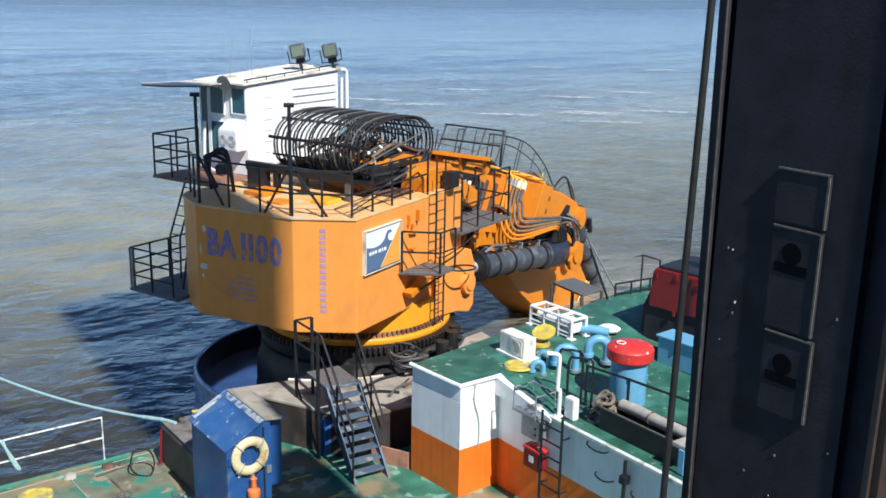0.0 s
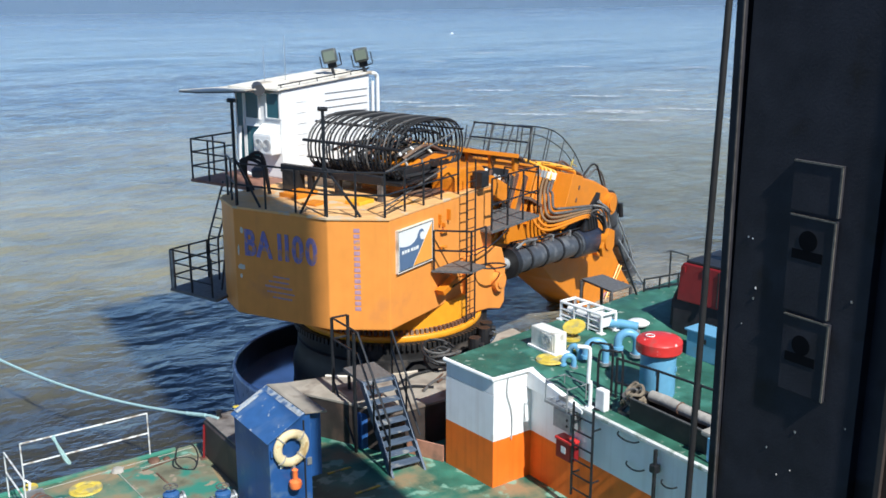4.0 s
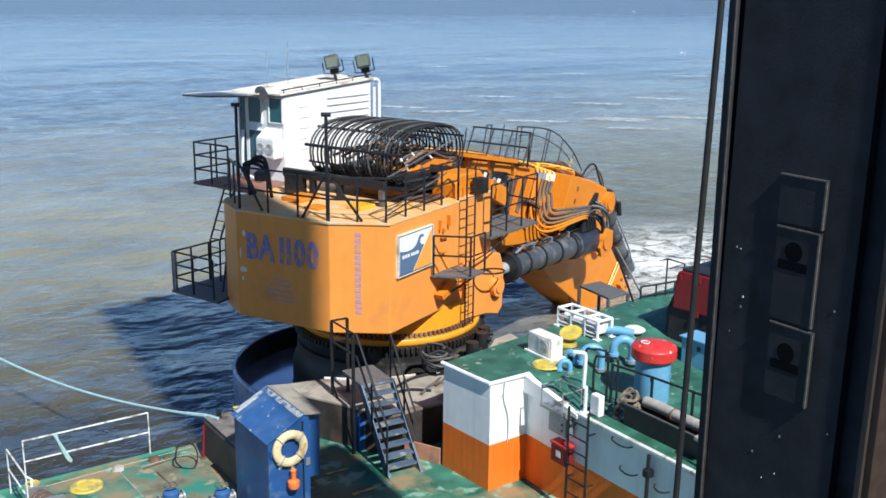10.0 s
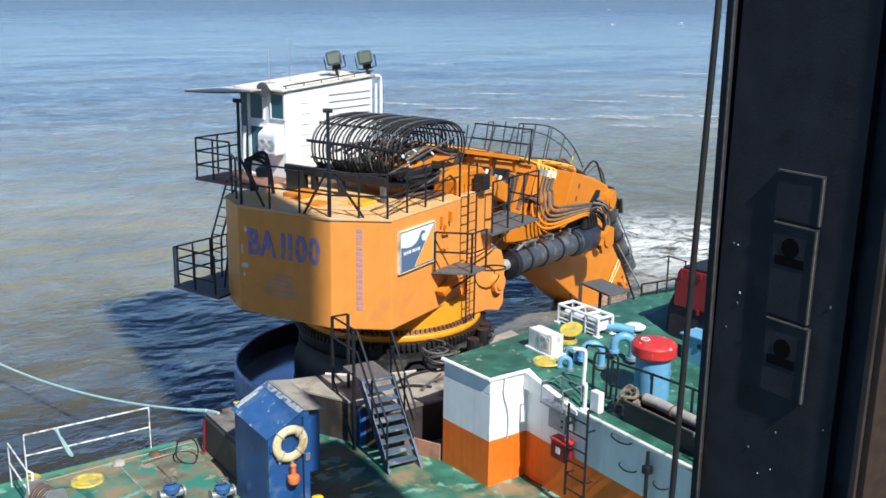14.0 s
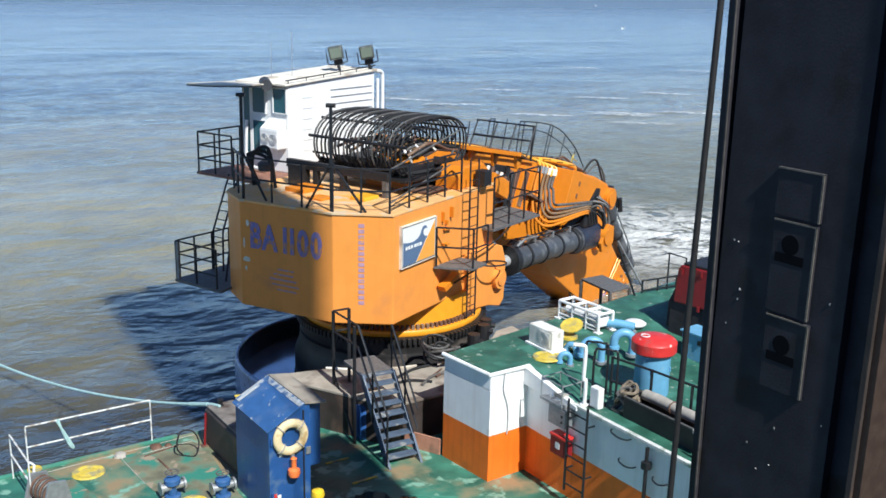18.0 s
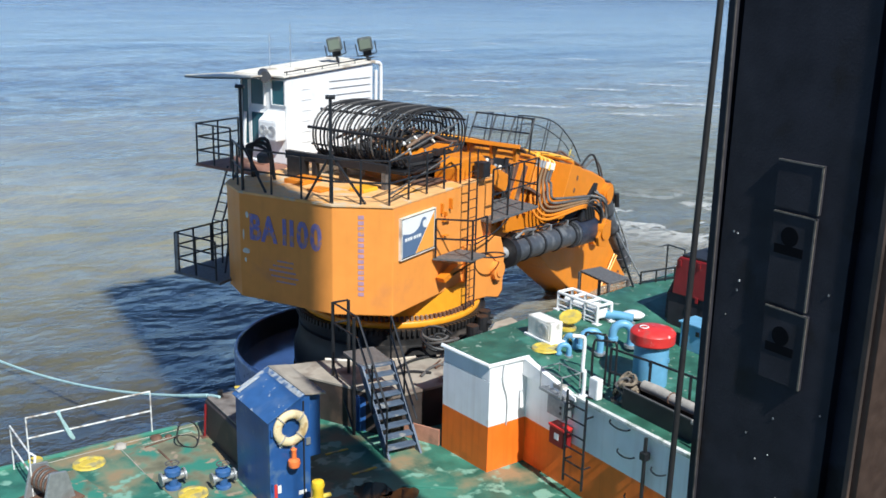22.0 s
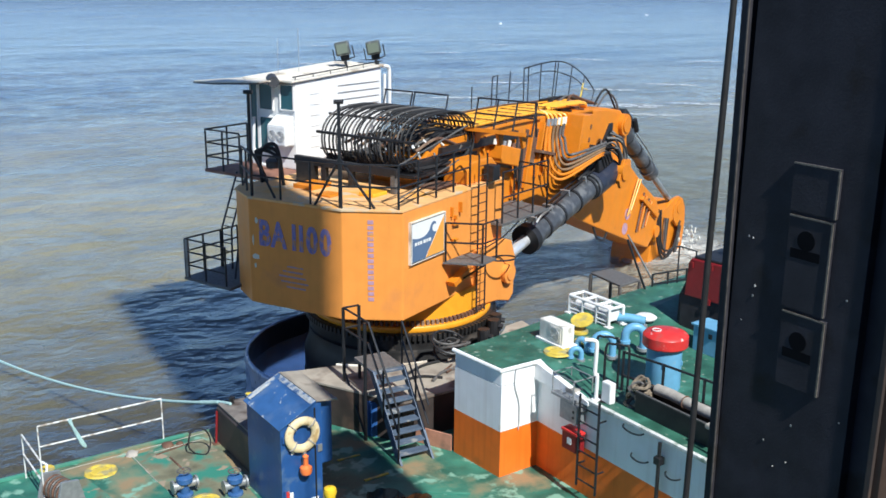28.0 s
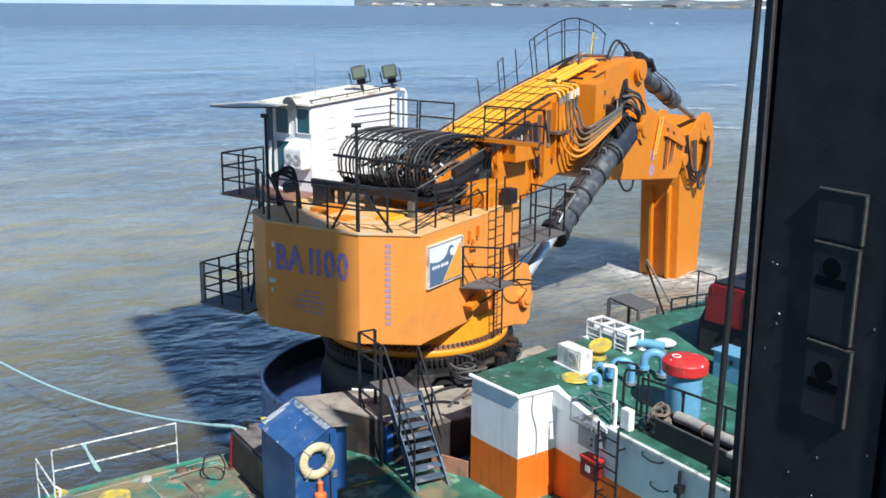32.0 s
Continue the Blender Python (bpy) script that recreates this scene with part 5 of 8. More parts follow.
def build_boom_side():
    y = BN
    # Upright stiffeners on the near side, in pairs.
    for s, z0, z1, d in ((4.6, -0.2, 1.9, 0.09), (4.95, -0.15, 1.1, 0.14), (5.3, 0.2, 2.3, 0.13), (5.9, 0.6, 2.45, 0.18), (6.3, 0.7, 2.5, 0.14), (2.6, -0.5, 1.6, 0.08)):
        bm = bmesh.new()
        box(bm, (s - 0.045, y - d, z0), (s + 0.045, y + 0.01, z1), 0.01)
        part("stiffener", bm, ORANGE, boom)
    # Top flange along the near edge.
    for a, b in ((2.2, 4.05), (4.05, 5.75), (7.5, 9.4)):
        bm = bmesh.new()
        prism(bm, [(a, on_top(a) - 0.07), (b, on_top(b) - 0.07), (b, on_top(b) + 0.005), (a, on_top(a) + 0.005)], y - 0.1, y + 0.01, axis="y", bevel=0.01)
        part("top_flange", bm, ORANGE, boom)
    bm = bmesh.new()
    box(bm, (5.7, y - 0.35, 1.42), (6.6, y, 1.52), 0.01)
    part("hose_shelf", bm, RUSTY, boom)
    bm = bmesh.new()
    prism(bm, [(7.5, 1.45), (7.5, 2.93), (8.25, 3.08), (8.25, 1.25)], y - 0.72, y + 0.01, axis="y", bevel=0.02)
    part("access_door", bm, ORANGE, boom)
    bm = bmesh.new()
    prism(bm, [(9.45, 0.6), (9.45, 3.3), (10.6, 3.5), (11.7, 3.55), (12.25, 3.3), (12.3, 2.6), (11.5, 0.9)], y - 0.06, y + 0.01, axis="y", bevel=0.015)
    part("knee_plate", bm, ORANGE, boom)
    for z in (1.7, 2.1, 2.55):
        bm = bmesh.new()
        box(bm, (8.08, y - 0.745, z), (8.17, y - 0.715, z + 0.16), 0.01)
        part("lug", bm, RUSTY, boom)
    # Shade put in as colour: black strip below top edge, brown panels between stiffeners.
    bm = bmesh.new()
    prism(bm, [(0.3, 0.75), (4.3, 1.72), (4.3, 1.98), (0.3, 0.98)], y - 0.16, y + 0.01, axis="y", bevel=0.01)
    part("cable_tray", bm, BLACK, boom)
    # Black panel in place of the dark cavity's shade at the boom's foot.
    bm = bmesh.new()
    prism(bm, [(-0.35, -0.25), (0.2, -0.55), (2.3, -0.62), (2.3, 1.1), (0.3, 0.72), (-0.3, 0.4)], y - 0.03, y + 0.01, axis="y", bevel=0.008)
    part("foot_cover", bm, DRUM, boom, "black panel put in for the dark cavity at the boom's foot")
    for s0, s1, z0, z1 in ((3.3, 4.45, 0.75, 1.55), (5.0, 5.2, 0.4, 2.1), (5.42, 5.8, 1.0, 2.2), (8.27, 8.55, 1.2, 3.0)):
        bm = bmesh.new()
        box(bm, (s0, y - 0.03, z0), (s1, y + 0.005, z1), 0.008)
        part("rusty_panel", bm, RUSTY, boom)
    for k in range(5):
        rail_part(boom, "drop_cable", spline([(4.35 + 0.12 * k, y - 0.1, 1.9), (4.3 + 0.13 * k, y - 0.2, 1.2 - 0.1 * k), (4.5 + 0.1 * k, y - 0.18, 0.6 - 0.1 * k), (4.9, y - 0.08, 0.3)], 5), 0.03, (RUBBER, RUSTY, BLACK)[k % 3], 6)
    # Hanging hoses that drop from the pipe bends in deep curves towards the cylinder.
    for k in range(6):
        bm = bmesh.new()
        x0 = (6.15, 6.4, 6.62, 6.86, 7.08, 7.28)[k]
        z0 = on_top(x0) - 0.22
        off = y - 0.14
        low = 0.62 + 0.17 * k
        tube(bm, spline([(x0, off, z0), (x0 - 0.02, off, z0 - 0.5), (x0 - 0.05, off - 0.12, low + 0.6), (x0 + 0.15 - 0.06 * k, off - 0.35, low + 0.12), (x0 + 0.6 - 0.15 * k, off - 0.65, low + 0.12), (8.15 + 0.05 * k, -2.42, 1.6 + 0.1 * k), (8.8, -2.3, 1.75 + 0.09 * k)], 7), 0.048, 8)
        part("hanging_hose", bm, (ORANGE, ORANGE, HOSE_TAN, HOSE_TAN, HOSE_GREY, HOSE_GREY)[k], boom, smooth=True)
        bm = bmesh.new()
        tube(bm, [(x0, off, z0 + 0.12), (x0, off, z0 - 0.12)], 0.065, 8)
        part("hose_coupling", bm, CREAM if k > 2 else STEEL, boom, smooth=True)
    # Cylinder bracket and cable trays.
    bm = bmesh.new()
    prism(bm, [(9.75, 0.95), (9.95, 1.75), (10.45, 1.8), (10.7, 1.3), (10.5, 0.8), (10.0, 0.7)], -2.62, -2.5, axis="y", bevel=0.02)
    part("cylinder_bracket", bm, ORANGE, boom)
    bm = bmesh.new()
    tube(bm, [(10.1, -2.68, 1.3), (10.1, -1.2, 1.3)], 0.3, 20)
    part("cylinder_pin", bm, ORANGE, boom, smooth=True)
    for k in range(5):
        rail_part(boom, "valve_hose", spline([(8.9 + 0.1 * k, -1.6, 1.2 + 0.12 * k), (9.2 + 0.08 * k, -1.9, 1.8 + 0.1 * k), (9.5 + 0.1 * k, -1.8, 2.3 - 0.05 * k), (9.9, -1.4, 2.0)], 5), 0.04, RUBBER if k % 2 else HOSE_GREY, 7)
    bm = bmesh.new()
    box(bm, (9.3, -1.75, 1.55), (9.75, -1.3, 2.1), 0.05)
    part("valve_block", bm, BLACK, boom)
    bm = bmesh.new()
    prism(bm, [(9.15, 1.75), (9.75, 2.95), (9.95, 3.0), (10.1, 2.2), (9.75, 1.6)], -1.95, -1.87, axis="y", bevel=0.01)
    part("hose_bulkhead", bm, BLACK, boom)
    hr = random.Random(17)
    for k in range(9):
        a = [hr.uniform(-0.14, 0.14) for _ in range(6)]
        rail_part(boom, "head_hose", spline([(9.3 + 0.07 * k + a[0], -1.98, 1.9 + 0.1 * k), (9.5 + 0.06 * k + a[1], -2.35 + a[2], 2.05 + 0.04 * k + a[3]), (9.85 + 0.05 * k, -2.5 + a[4] * 0.5, 1.65 + a[5]), (10.15 + a[0], -2.35, 1.0 + a[2])], 5), 0.04 + 0.012 * (k % 2), (RUBBER, BLACK, HOSE_GREY)[k % 3], 7)
    # Knee pin boss on both sides, and a lower boss beside the cylinder's eye.
    for s, z, r in ((12.05, 3.15, 0.42), (12.0, 1.45, 0.38)):
        bm = bmesh.new()
        tube(bm, [(s, y - 0.22, z), (s, BF + 0.1, z)], r, 24)
        tube(bm, [(s, y - 0.27, z), (s, y - 0.2, z)], r * 0.7, 20)
        part("knee_pin", bm, ORANGE, boom, smooth=True)
    # Hoses that loop off the knee to the stick cylinder.
    for k in range(2):
        rail_part(boom, "knee_hose", spline([(10.3 + 0.3 * k, -0.9, 3.6), (10.55 + 0.35 * k, -1.0, 4.15 - 0.05 * k), (10.9 + 0.4 * k, -1.05, 4.25 - 0.1 * k), (11.3 + 0.35 * k, -1.1, 3.95), (11.8 + 0.2 * k, -1.15, 3.55)], 6), 0.04, HOSE_GREY if k else RUBBER, 7)
    for k in range(4):
        rail_part(boom, "knee_hose", spline([(8.0 + 0.3 * k, 0.1 - 0.2 * k, on_top(8.0) + 0.3), (9.0, 0.0 - 0.2 * k, on_top(9.0) + 0.35 + 0.04 * k), (9.9, -0.2 - 0.15 * k, on_top(9.9) + 0.28), (10.7, -0.5 - 0.1 * k, on_top(10.7) + 0.12)], 6), 0.045, (RUBBER, BLACK, HOSE_GREY, RUSTY)[k], 7)
    # Outer section: rungs, rails and worn patches.
    for s in (13.75, 14.0):
        rail_part(boom, "outer_rail", [(s, y - 0.1, -0.3 + (s - 13.75)), (s + 0.5, y - 0.1, 1.25)], 0.03, PIPE_Y)
    for k in range(5):
        f = k / 4
        rail_part(boom, "outer_rung", [(13.75 + 0.5 * f, y - 0.1, -0.2 + 1.4 * f), (14.1 + 0.45 * f, y - 0.1, -0.1 + 1.35 * f)], 0.02, PIPE_Y)
    for s, z in ((13.95, -0.2), (13.9, -0.8)):
        bm = bmesh.new()
        prism(bm, [(s + 0.26 * math.cos(a), z + 0.24 * math.sin(a)) for a in [k * math.pi / 6 for k in range(12)]], y - 0.006, y - 0.001, axis="y")
        part("faded_mark", bm, LETTER_FADED, boom)
    for k in range(4):
        rail_part(boom, "outer_pipe", [(14.95 + 0.28 * k, y - 0.06, -0.9 + 0.1 * k), (15.15 + 0.3 * k, y - 0.06, 0.75 - 0.1 * k)], 0.04, ORANGE if k % 2 else RUSTY)
    bm = bmesh.new()
    prism(bm, [(14.85, 0.45), (14.95, 0.62), (16.85, 0.0), (16.75, -0.2)], y - 0.16, y, axis="y", bevel=0.02)
    part("outer_flange", bm, ORANGE, boom)
    rail_part(boom, "slack_hose", spline([(11.2, y + 0.1, -0.8), (11.5, y, -1.25), (12.1, y, -1.3), (12.5, y + 0.1, -1.0)], 6), 0.045, RUBBER, 7)


build_boom_side()


def build_stick_details():
    bm = bmesh.new()
    tube(bm, [(2.9, -1.12, 1.2), (2.9, 1.12, 1.2)], 0.28, 18)
    part("rod_pin", bm, ORANGE, stick, smooth=True)
    for y in (-0.99, 0.99):
        bm = bmesh.new()
        tube(bm, [(2.85, y - 0.1, 1.05), (2.85, y + 0.1, 1.05)], 0.58, 28)
        part("rod_eye", bm, ORANGE, stick, smooth=True)
    for k in range(4):
        rail_part(stick, "head_hose", spline([(1.3 + 0.15 * k, -1.12, 0.6), (1.5 + 0.1 * k, -1.2, -0.6 - 0.1 * k), (2.3, -1.24, -1.3 - 0.12 * k), (3.1 - 0.06 * k, -1.2, -0.7), (3.35 - 0.1 * k, -1.12, 0.4)], 6), 0.035, (RUSTY, RUBBER, HOSE_GREY, RUBBER)[k], 7)
    bm = bmesh.new()
    tube(bm, [(0.15, -1.36, -0.05), (0.15, 1.36, -0.05)], 0.26, 22)
    part("stick_pin", bm, ORANGE, stick, smooth=True)
    for y in (-0.99, 0.99):
        bm = bmesh.new()
        prism(bm, [(-0.1, -0.5), (0.0, 0.4), (1.5, 1.05), (2.2, 1.5), (2.7, 1.68), (3.2, 1.62), (3.65, 1.25), (3.9, 0.6), (4.0, -0.9), (3.4, -0.9), (3.2, 0.3), (2.4, 0.6), (1.1, -0.5)], y - 0.07, y + 0.07, axis="y", bevel=0.015)
        part("head_plate", bm, ORANGE, stick)
    # Rear-face ribs and the notch edge.
    for y in (-0.5, 0.3):
        bm = bmesh.new()
        prism(bm, [(0.52, -1.6), (0.86, -1.3), (1.61, -11.9), (1.35, -11.9)], y - 0.05, y + 0.05, axis="y")
        part("rear_rib", bm, ORANGE, stick)
    for k in range(3):
        rail_part(stick, "stick_hose", spline([(0.2 + 0.3 * k, -1.1, 0.9), (0.7 + 0.2 * k, -1.2, -0.4), (1.6, -1.25, -1.2 + 0.2 * k), (2.7, -1.2, -0.6), (3.2, -1.1, 0.6)], 6), 0.05, RUBBER, 7)
    rail_part(stick, "edge_chain", [(3.72, -0.6, -1.8), (3.2, -0.5, -6.5)], 0.06, BLACK)
    rail_part(stick, "stick_pipe", [(3.1, -1.0, 1.0), (3.3, -1.0, -1.6)], 0.05, RUSTY)
    rail_part(stick, "stick_pipe", [(3.45, -1.0, 0.9), (3.55, -1.0, -1.0)], 0.05, ORANGE)


build_stick_details()


def build_cylinder_details():
    for x in (1.7, 2.8, 3.9, 4.9):
        bm = bmesh.new()
        tube(bm, [(x, 0, 0), (x + 0.1, 0, 0)], 0.43, 24)
        part("band", bm, BLACK, boom_cyl, smooth=True)
    bm = bmesh.new()
    tube(bm, [(-0.02, 0, 0), (1.45, 0, 0)], 0.495, 24)
    part("head_sleeve", bm, CYL_NAVY, boom_cyl, "dark navy cylinder head", smooth=True)
    # The barrel lies with its own z axis downwards; pipes run along its upper side.
    for y in (-0.12, 0.12):
        rail_part(boom_cyl, "oil_pipe", spline([(0.6, y, -0.6), (2.5, y, -0.56), (4.4, y, -0.55), (5.4, y, -0.58), (5.8, y, -0.45)], 5), 0.028, BLACK, 7)
    for x in (2.0, 3.2, 4.4, 5.4):
        bm = bmesh.new()
        box(bm, (x, -0.17, -0.6), (x + 0.08, 0.17, -0.38), 0.015)
        part("pipe_clip", bm, STEEL, boom_cyl)
    for k in range(4):
        rail_part(boom_cyl, "valve_hose", spline([(0.3 + 0.2 * k, -0.3, -0.5), (0.6 + 0.2 * k, -0.3, -0.95 - 0.06 * k), (1.2 + 0.2 * k, -0.1, -0.8), (1.7 + 0.2 * k, 0.0, -0.55)], 5), 0.05, RUBBER, 7)
    bm = bmesh.new()
    box(bm, (0.3, -0.3, -0.9), (1.3, 0.25, -0.45), 0.05)
    part("valve_block", bm, BLACK, boom_cyl)
    bm = bmesh.new()
    tube(bm, [(5.72, 0, 0), (5.98, 0, 0)], 0.50, 24)
    part("gland", bm, BLACK, boom_cyl, smooth=True)
    rail_part(boom_cyl, "rod_guide", [(5.85, -0.3, -0.5), (5.45, -0.35, -0.68), (4.6, -0.3, -0.64)], 0.04, STEEL)
    for x in (0.8, 1.9, 3.0):
        bm = bmesh.new()
        tube(bm, [(x, 0, 0), (x + 0.12, 0, 0)], 0.325, 20)
        part("band", bm, BLACK, stick_cyl, smooth=True)
    for y in (-0.1, 0.1):
        rail_part(stick_cyl, "oil_pipe", spline([(-0.2, y, 0.5), (1.5, y, 0.5), (3.2, y, 0.5), (3.8, y, 0.4)], 5), 0.035, STEEL, 7)
    bm = bmesh.new()
    box(bm, (-0.5, -0.35, 0.2), (0.6, 0.35, 0.6), 0.08)
    tube(bm, [(0.1, -0.5, 0.45), (0.6, -0.5, 0.2)], 0.1, 8)
    part("valve_block", bm, BLACK, stick_cyl)


build_cylinder_details()

# ---- column and hose beside the viewpoint ----


def build_column():
    col = thing("steel_column", pose(0, 0, 0), "tall dark painted steel spud tower with cut-out plates", "column")
    X0 = 6.95
    def slab(name, y0, y1, d0, d1, z0, z1, mat, bevel=0.006, parent=None):
        bm = bmesh.new()
        box(bm, (X0 + d0, y0, z0), (X0 + d1, y1, z1), bevel)
        if name.startswith("flange"):
            for v in bm.verts:
                v.co.y += 0.013 * (v.co.z - 8.0)
        return part(name, bm, mat, parent or col)
    TOP, BLOCK_Z = 16.2, 21.3
    slab("flange", 5.635, 5.725, 0.0, 1.65, 2.75, TOP, PILLAR)
    slab("flange_bead", 5.635, 5.65, -0.014, 0.002, 2.75, TOP, EDGE_WORN, 0.004)
    slab("web", 4.36, 5.635, 0.025, 1.7, 2.75, TOP, PILLAR)
    slab("recess", 4.14, 4.36, 0.12, 1.4, 2.75, TOP, PILLAR)
    # Unseen upper part, added to shape the shadow: gap, two legs, block above.
    for y0, y1 in ((4.3, 4.6), (5.3, 5.6)):
        slab("bay_leg", y0, y1, 0.05, 0.35, TOP, BLOCK_Z, PILLAR)
    slab("tower_head", 4.2, 5.7, -0.65, 1.9, BLOCK_Z, 33.0, PILLAR)
    # Plates with worn bright edges; black discs and slots put in the openings' darkness.
    for y0, y1, z0, z1, hole in ((4.665, 5.10, 10.68, 11.085, 0), (4.675, 5.09, 9.85, 10.65, 10.45), (4.65, 5.07, 9.16, 9.82, 9.58)):
        pl = slab("cut_plate", y0, y1, 0.0, 0.03, z0, z1, PILLAR, 0.003)
        slab("worn_edge", y0, y1, -0.008, 0.002, z1 - 0.014, z1, WELD, 0, pl)
        slab("worn_edge", y0, y0 + 0.016, -0.0085, 0.0015, z0, z1, WELD, 0, pl)
        if hole:
            bm = bmesh.new()
            c = (y0 + y1) / 2 + 0.03
            tube(bm, [(X0 - 0.004, c, hole), (X0 + 0.002, c, hole)], 0.085, 20)
            part("round_opening", bm, HOLE_SHADE, pl)
            slab("opening_slot", c - 0.14, c + 0.14, -0.0035, 0.002, hole - 0.16, hole - 0.08, HOLE_SHADE, 0, pl)
    rnd = random.Random(2)
    for k in range(14):
        y, z = rnd.uniform(4.4, 5.5), rnd.uniform(7.7, 10.5)
        r = rnd.uniform(0.006, 0.014)
        slab("paint_fleck", y, y + r, 0.018, 0.026, z, z + r * 1.5, STEEL if k % 3 else SIGN_WHITE, 0)
    # Weathered board on the sunny side.
    slab("side_board", 4.02, 4.14, 0.03, 1.4, 2.75, TOP, WOOD)
    slab("board_edge", 4.08, 4.13, -0.01, 0.028, 2.75, TOP, DARK_HULL)
    return col


build_column()


def build_hose():
    bm = bmesh.new()
    tube(bm, [(6.5, 5.44, 18.0), (6.5, 5.49, 12.34), (6.5, 5.53, 10.25), (6.5, 5.56, 7.84), (6.5, 5.6, 2.75)], 0.028, 12)
    return tagged(part("hanging_wire", bm, RUBBER, smooth=True), "thick black wire rope hanging beside the dark tower", "wire rope")


build_hose()

# ---- main deck ----


def build_blue_cabinet():
    c = thing("blue_cabinet", pose(0, 0, 0), "blue steel deck cabinet with scuffed sloping roof", "cabinet")
    X0, X1, XR, Y0, Y1, ZE, ZR = 6.92, 7.76, 7.64, 15.33, 16.86, 4.61, 4.97
    bm = bmesh.new()
    prism(bm, [(X0, 2.75), (X0, ZE), (XR, ZR), (X1, ZR), (X1, 2.75)], Y0, Y1, axis="y", bevel=0.018)
    part("cabinet_body", bm, BLUE, c)
    d = Vector((XR - X0, 0, ZR - ZE))
    n = Vector((-d.z, 0, d.x)).normalized() * 0.025
    bm = bmesh.new()
    prism(bm, [(X0 - 0.04, ZE - 0.045), (XR, ZR + 0.004), (XR + n.x, ZR + n.z), (X0 - 0.04 + n.x, ZE - 0.045 + n.z)], Y0 - 0.04, Y1 + 0.04, axis="y", bevel=0.006)
    slope = part("roof_slope", bm, BLUE_WORN, c, "scuffed blue roof slope")
    for a, b, y0, y1 in ((0.86, 1.0, Y0 - 0.03, Y1 + 0.03), (0.05, 0.86, Y1 - 0.13, Y1 + 0.03)):
        p0, p1 = Vector((X0, 0, ZE)) + d * a, Vector((X0, 0, ZE)) + d * b
        bm = bmesh.new()
        prism(bm, [(p0.x + n.x, p0.z + n.z), (p1.x + n.x, p1.z + n.z), (p1.x + n.x * 1.16, p1.z + n.z * 1.16), (p0.x + n.x * 1.16, p0.z + n.z * 1.16)], y0, y1, axis="y")
        part("scuffed_edge", bm, SCUFF, slope)
    bm = bmesh.new()
    prism(bm, [(XR, ZR + 0.002), (X1 + 0.32, ZR - 0.07), (X1 + 0.32, ZR - 0.03), (XR, ZR + 0.035)], Y0 - 0.04, Y1 + 0.04, axis="y", bevel=0.006)
    part("roof_cap", bm, GREY_DECK, c, "dusty grey roof cap")
    bm = bmesh.new()
    box(bm, (X1, Y0 + 0.12, 3.6), (X1 + 0.28, Y1 - 0.1, 4.88), 0.03)
    part("side_duct", bm, BLUE, c)
    bm = bmesh.new()
    box(bm, (X1 - 0.16, Y0 - 0.02, 2.8), (X1 - 0.13, Y0 - 0.001, 4.85), 0.004)
    part("door_seam", bm, BLACK, c)
    for z in (3.2, 4.3):
        bm = bmesh.new()
        tube(bm, [(X0 + 0.04, Y0 - 0.03, z), (X0 + 0.04, Y0 - 0.03, z + 0.14)], 0.022, 8)
        part("hinge", bm, BLUE, c)
    for x, z, w, h, mat in ((7.12, 4.02, 0.06, 0.06, SIGN_WHITE), (7.0, 3.0, 0.06, 0.3, RED), (7.07, 3.1, 0.07, 0.16, SIGN_WHITE), (7.5, 2.95, 0.16, 0.08, SIGN_WHITE), (7.66, 3.95, 0.09, 0.14, STEEL)):
        bm = bmesh.new()
        box(bm, (x, Y0 - 0.03 if mat is STEEL else Y0 - 0.008, z), (x + w, Y0 - 0.001, z + h), 0.002)
        part("small_plate", bm, mat, c)
    return c


build_blue_cabinet()


def build_lifebuoy():
    ob = thing("lifebuoy", pose(7.33, 15.27, 4.40, 90, 0, 0), "cream lifebuoy hung on the blue cabinet", "lifebuoy")
    bm = bmesh.new()
    R, r = 0.27, 0.085
    grid = [[bm.verts.new(((R + r * math.cos(2 * math.pi * j / 14)) * math.cos(2 * math.pi * i / 40), (R + r * math.cos(2 * math.pi * j / 14)) * math.sin(2 * math.pi * i / 40), 0.06 * math.sin(2 * math.pi * j / 14))) for j in range(14)] for i in range(40)]
    for i in range(40):
        for j in range(14):
            bm.faces.new((grid[i][j], grid[(i + 1) % 40][j], grid[(i + 1) % 40][(j + 1) % 14], grid[i][(j + 1) % 14]))
    part("buoy_ring", bm, RING, ob, smooth=True)
    for k in range(4):
        a = math.pi / 4 + k * math.pi / 2
        bm = bmesh.new()
        tube(bm, [((R + 0.093 * math.cos(t)) * math.cos(a), (R + 0.093 * math.cos(t)) * math.sin(a), 0.067 * math.sin(t)) for t in [2 * math.pi * j / 12 for j in range(12)]], 0.016, 5, closed=True)
        part("band", bm, BEIGE_ROLL, ob)
    return ob


build_lifebuoy()


def build_buoy_light():
    ob = thing("lifebuoy_light", pose(7.36, 15.22, 3.62), "orange plastic lifebuoy light below the ring", "light")
    bm = bmesh.new()
    lathe(bm, [(0.005, 0.0), (0.10, 0.01), (0.12, 0.07), (0.11, 0.14), (0.05, 0.18), (0.05, 0.34), (0.06, 0.36), (0.005, 0.4)], 16)
    part("float_body", bm, FLOAT_OR, ob, smooth=True)
    bm = bmesh.new()
    box(bm, (-0.03, 0.02, 0.15), (0.03, 0.115, 0.45), 0.004)
    part("holder", bm, STEEL, ob)
    return ob


build_buoy_light()


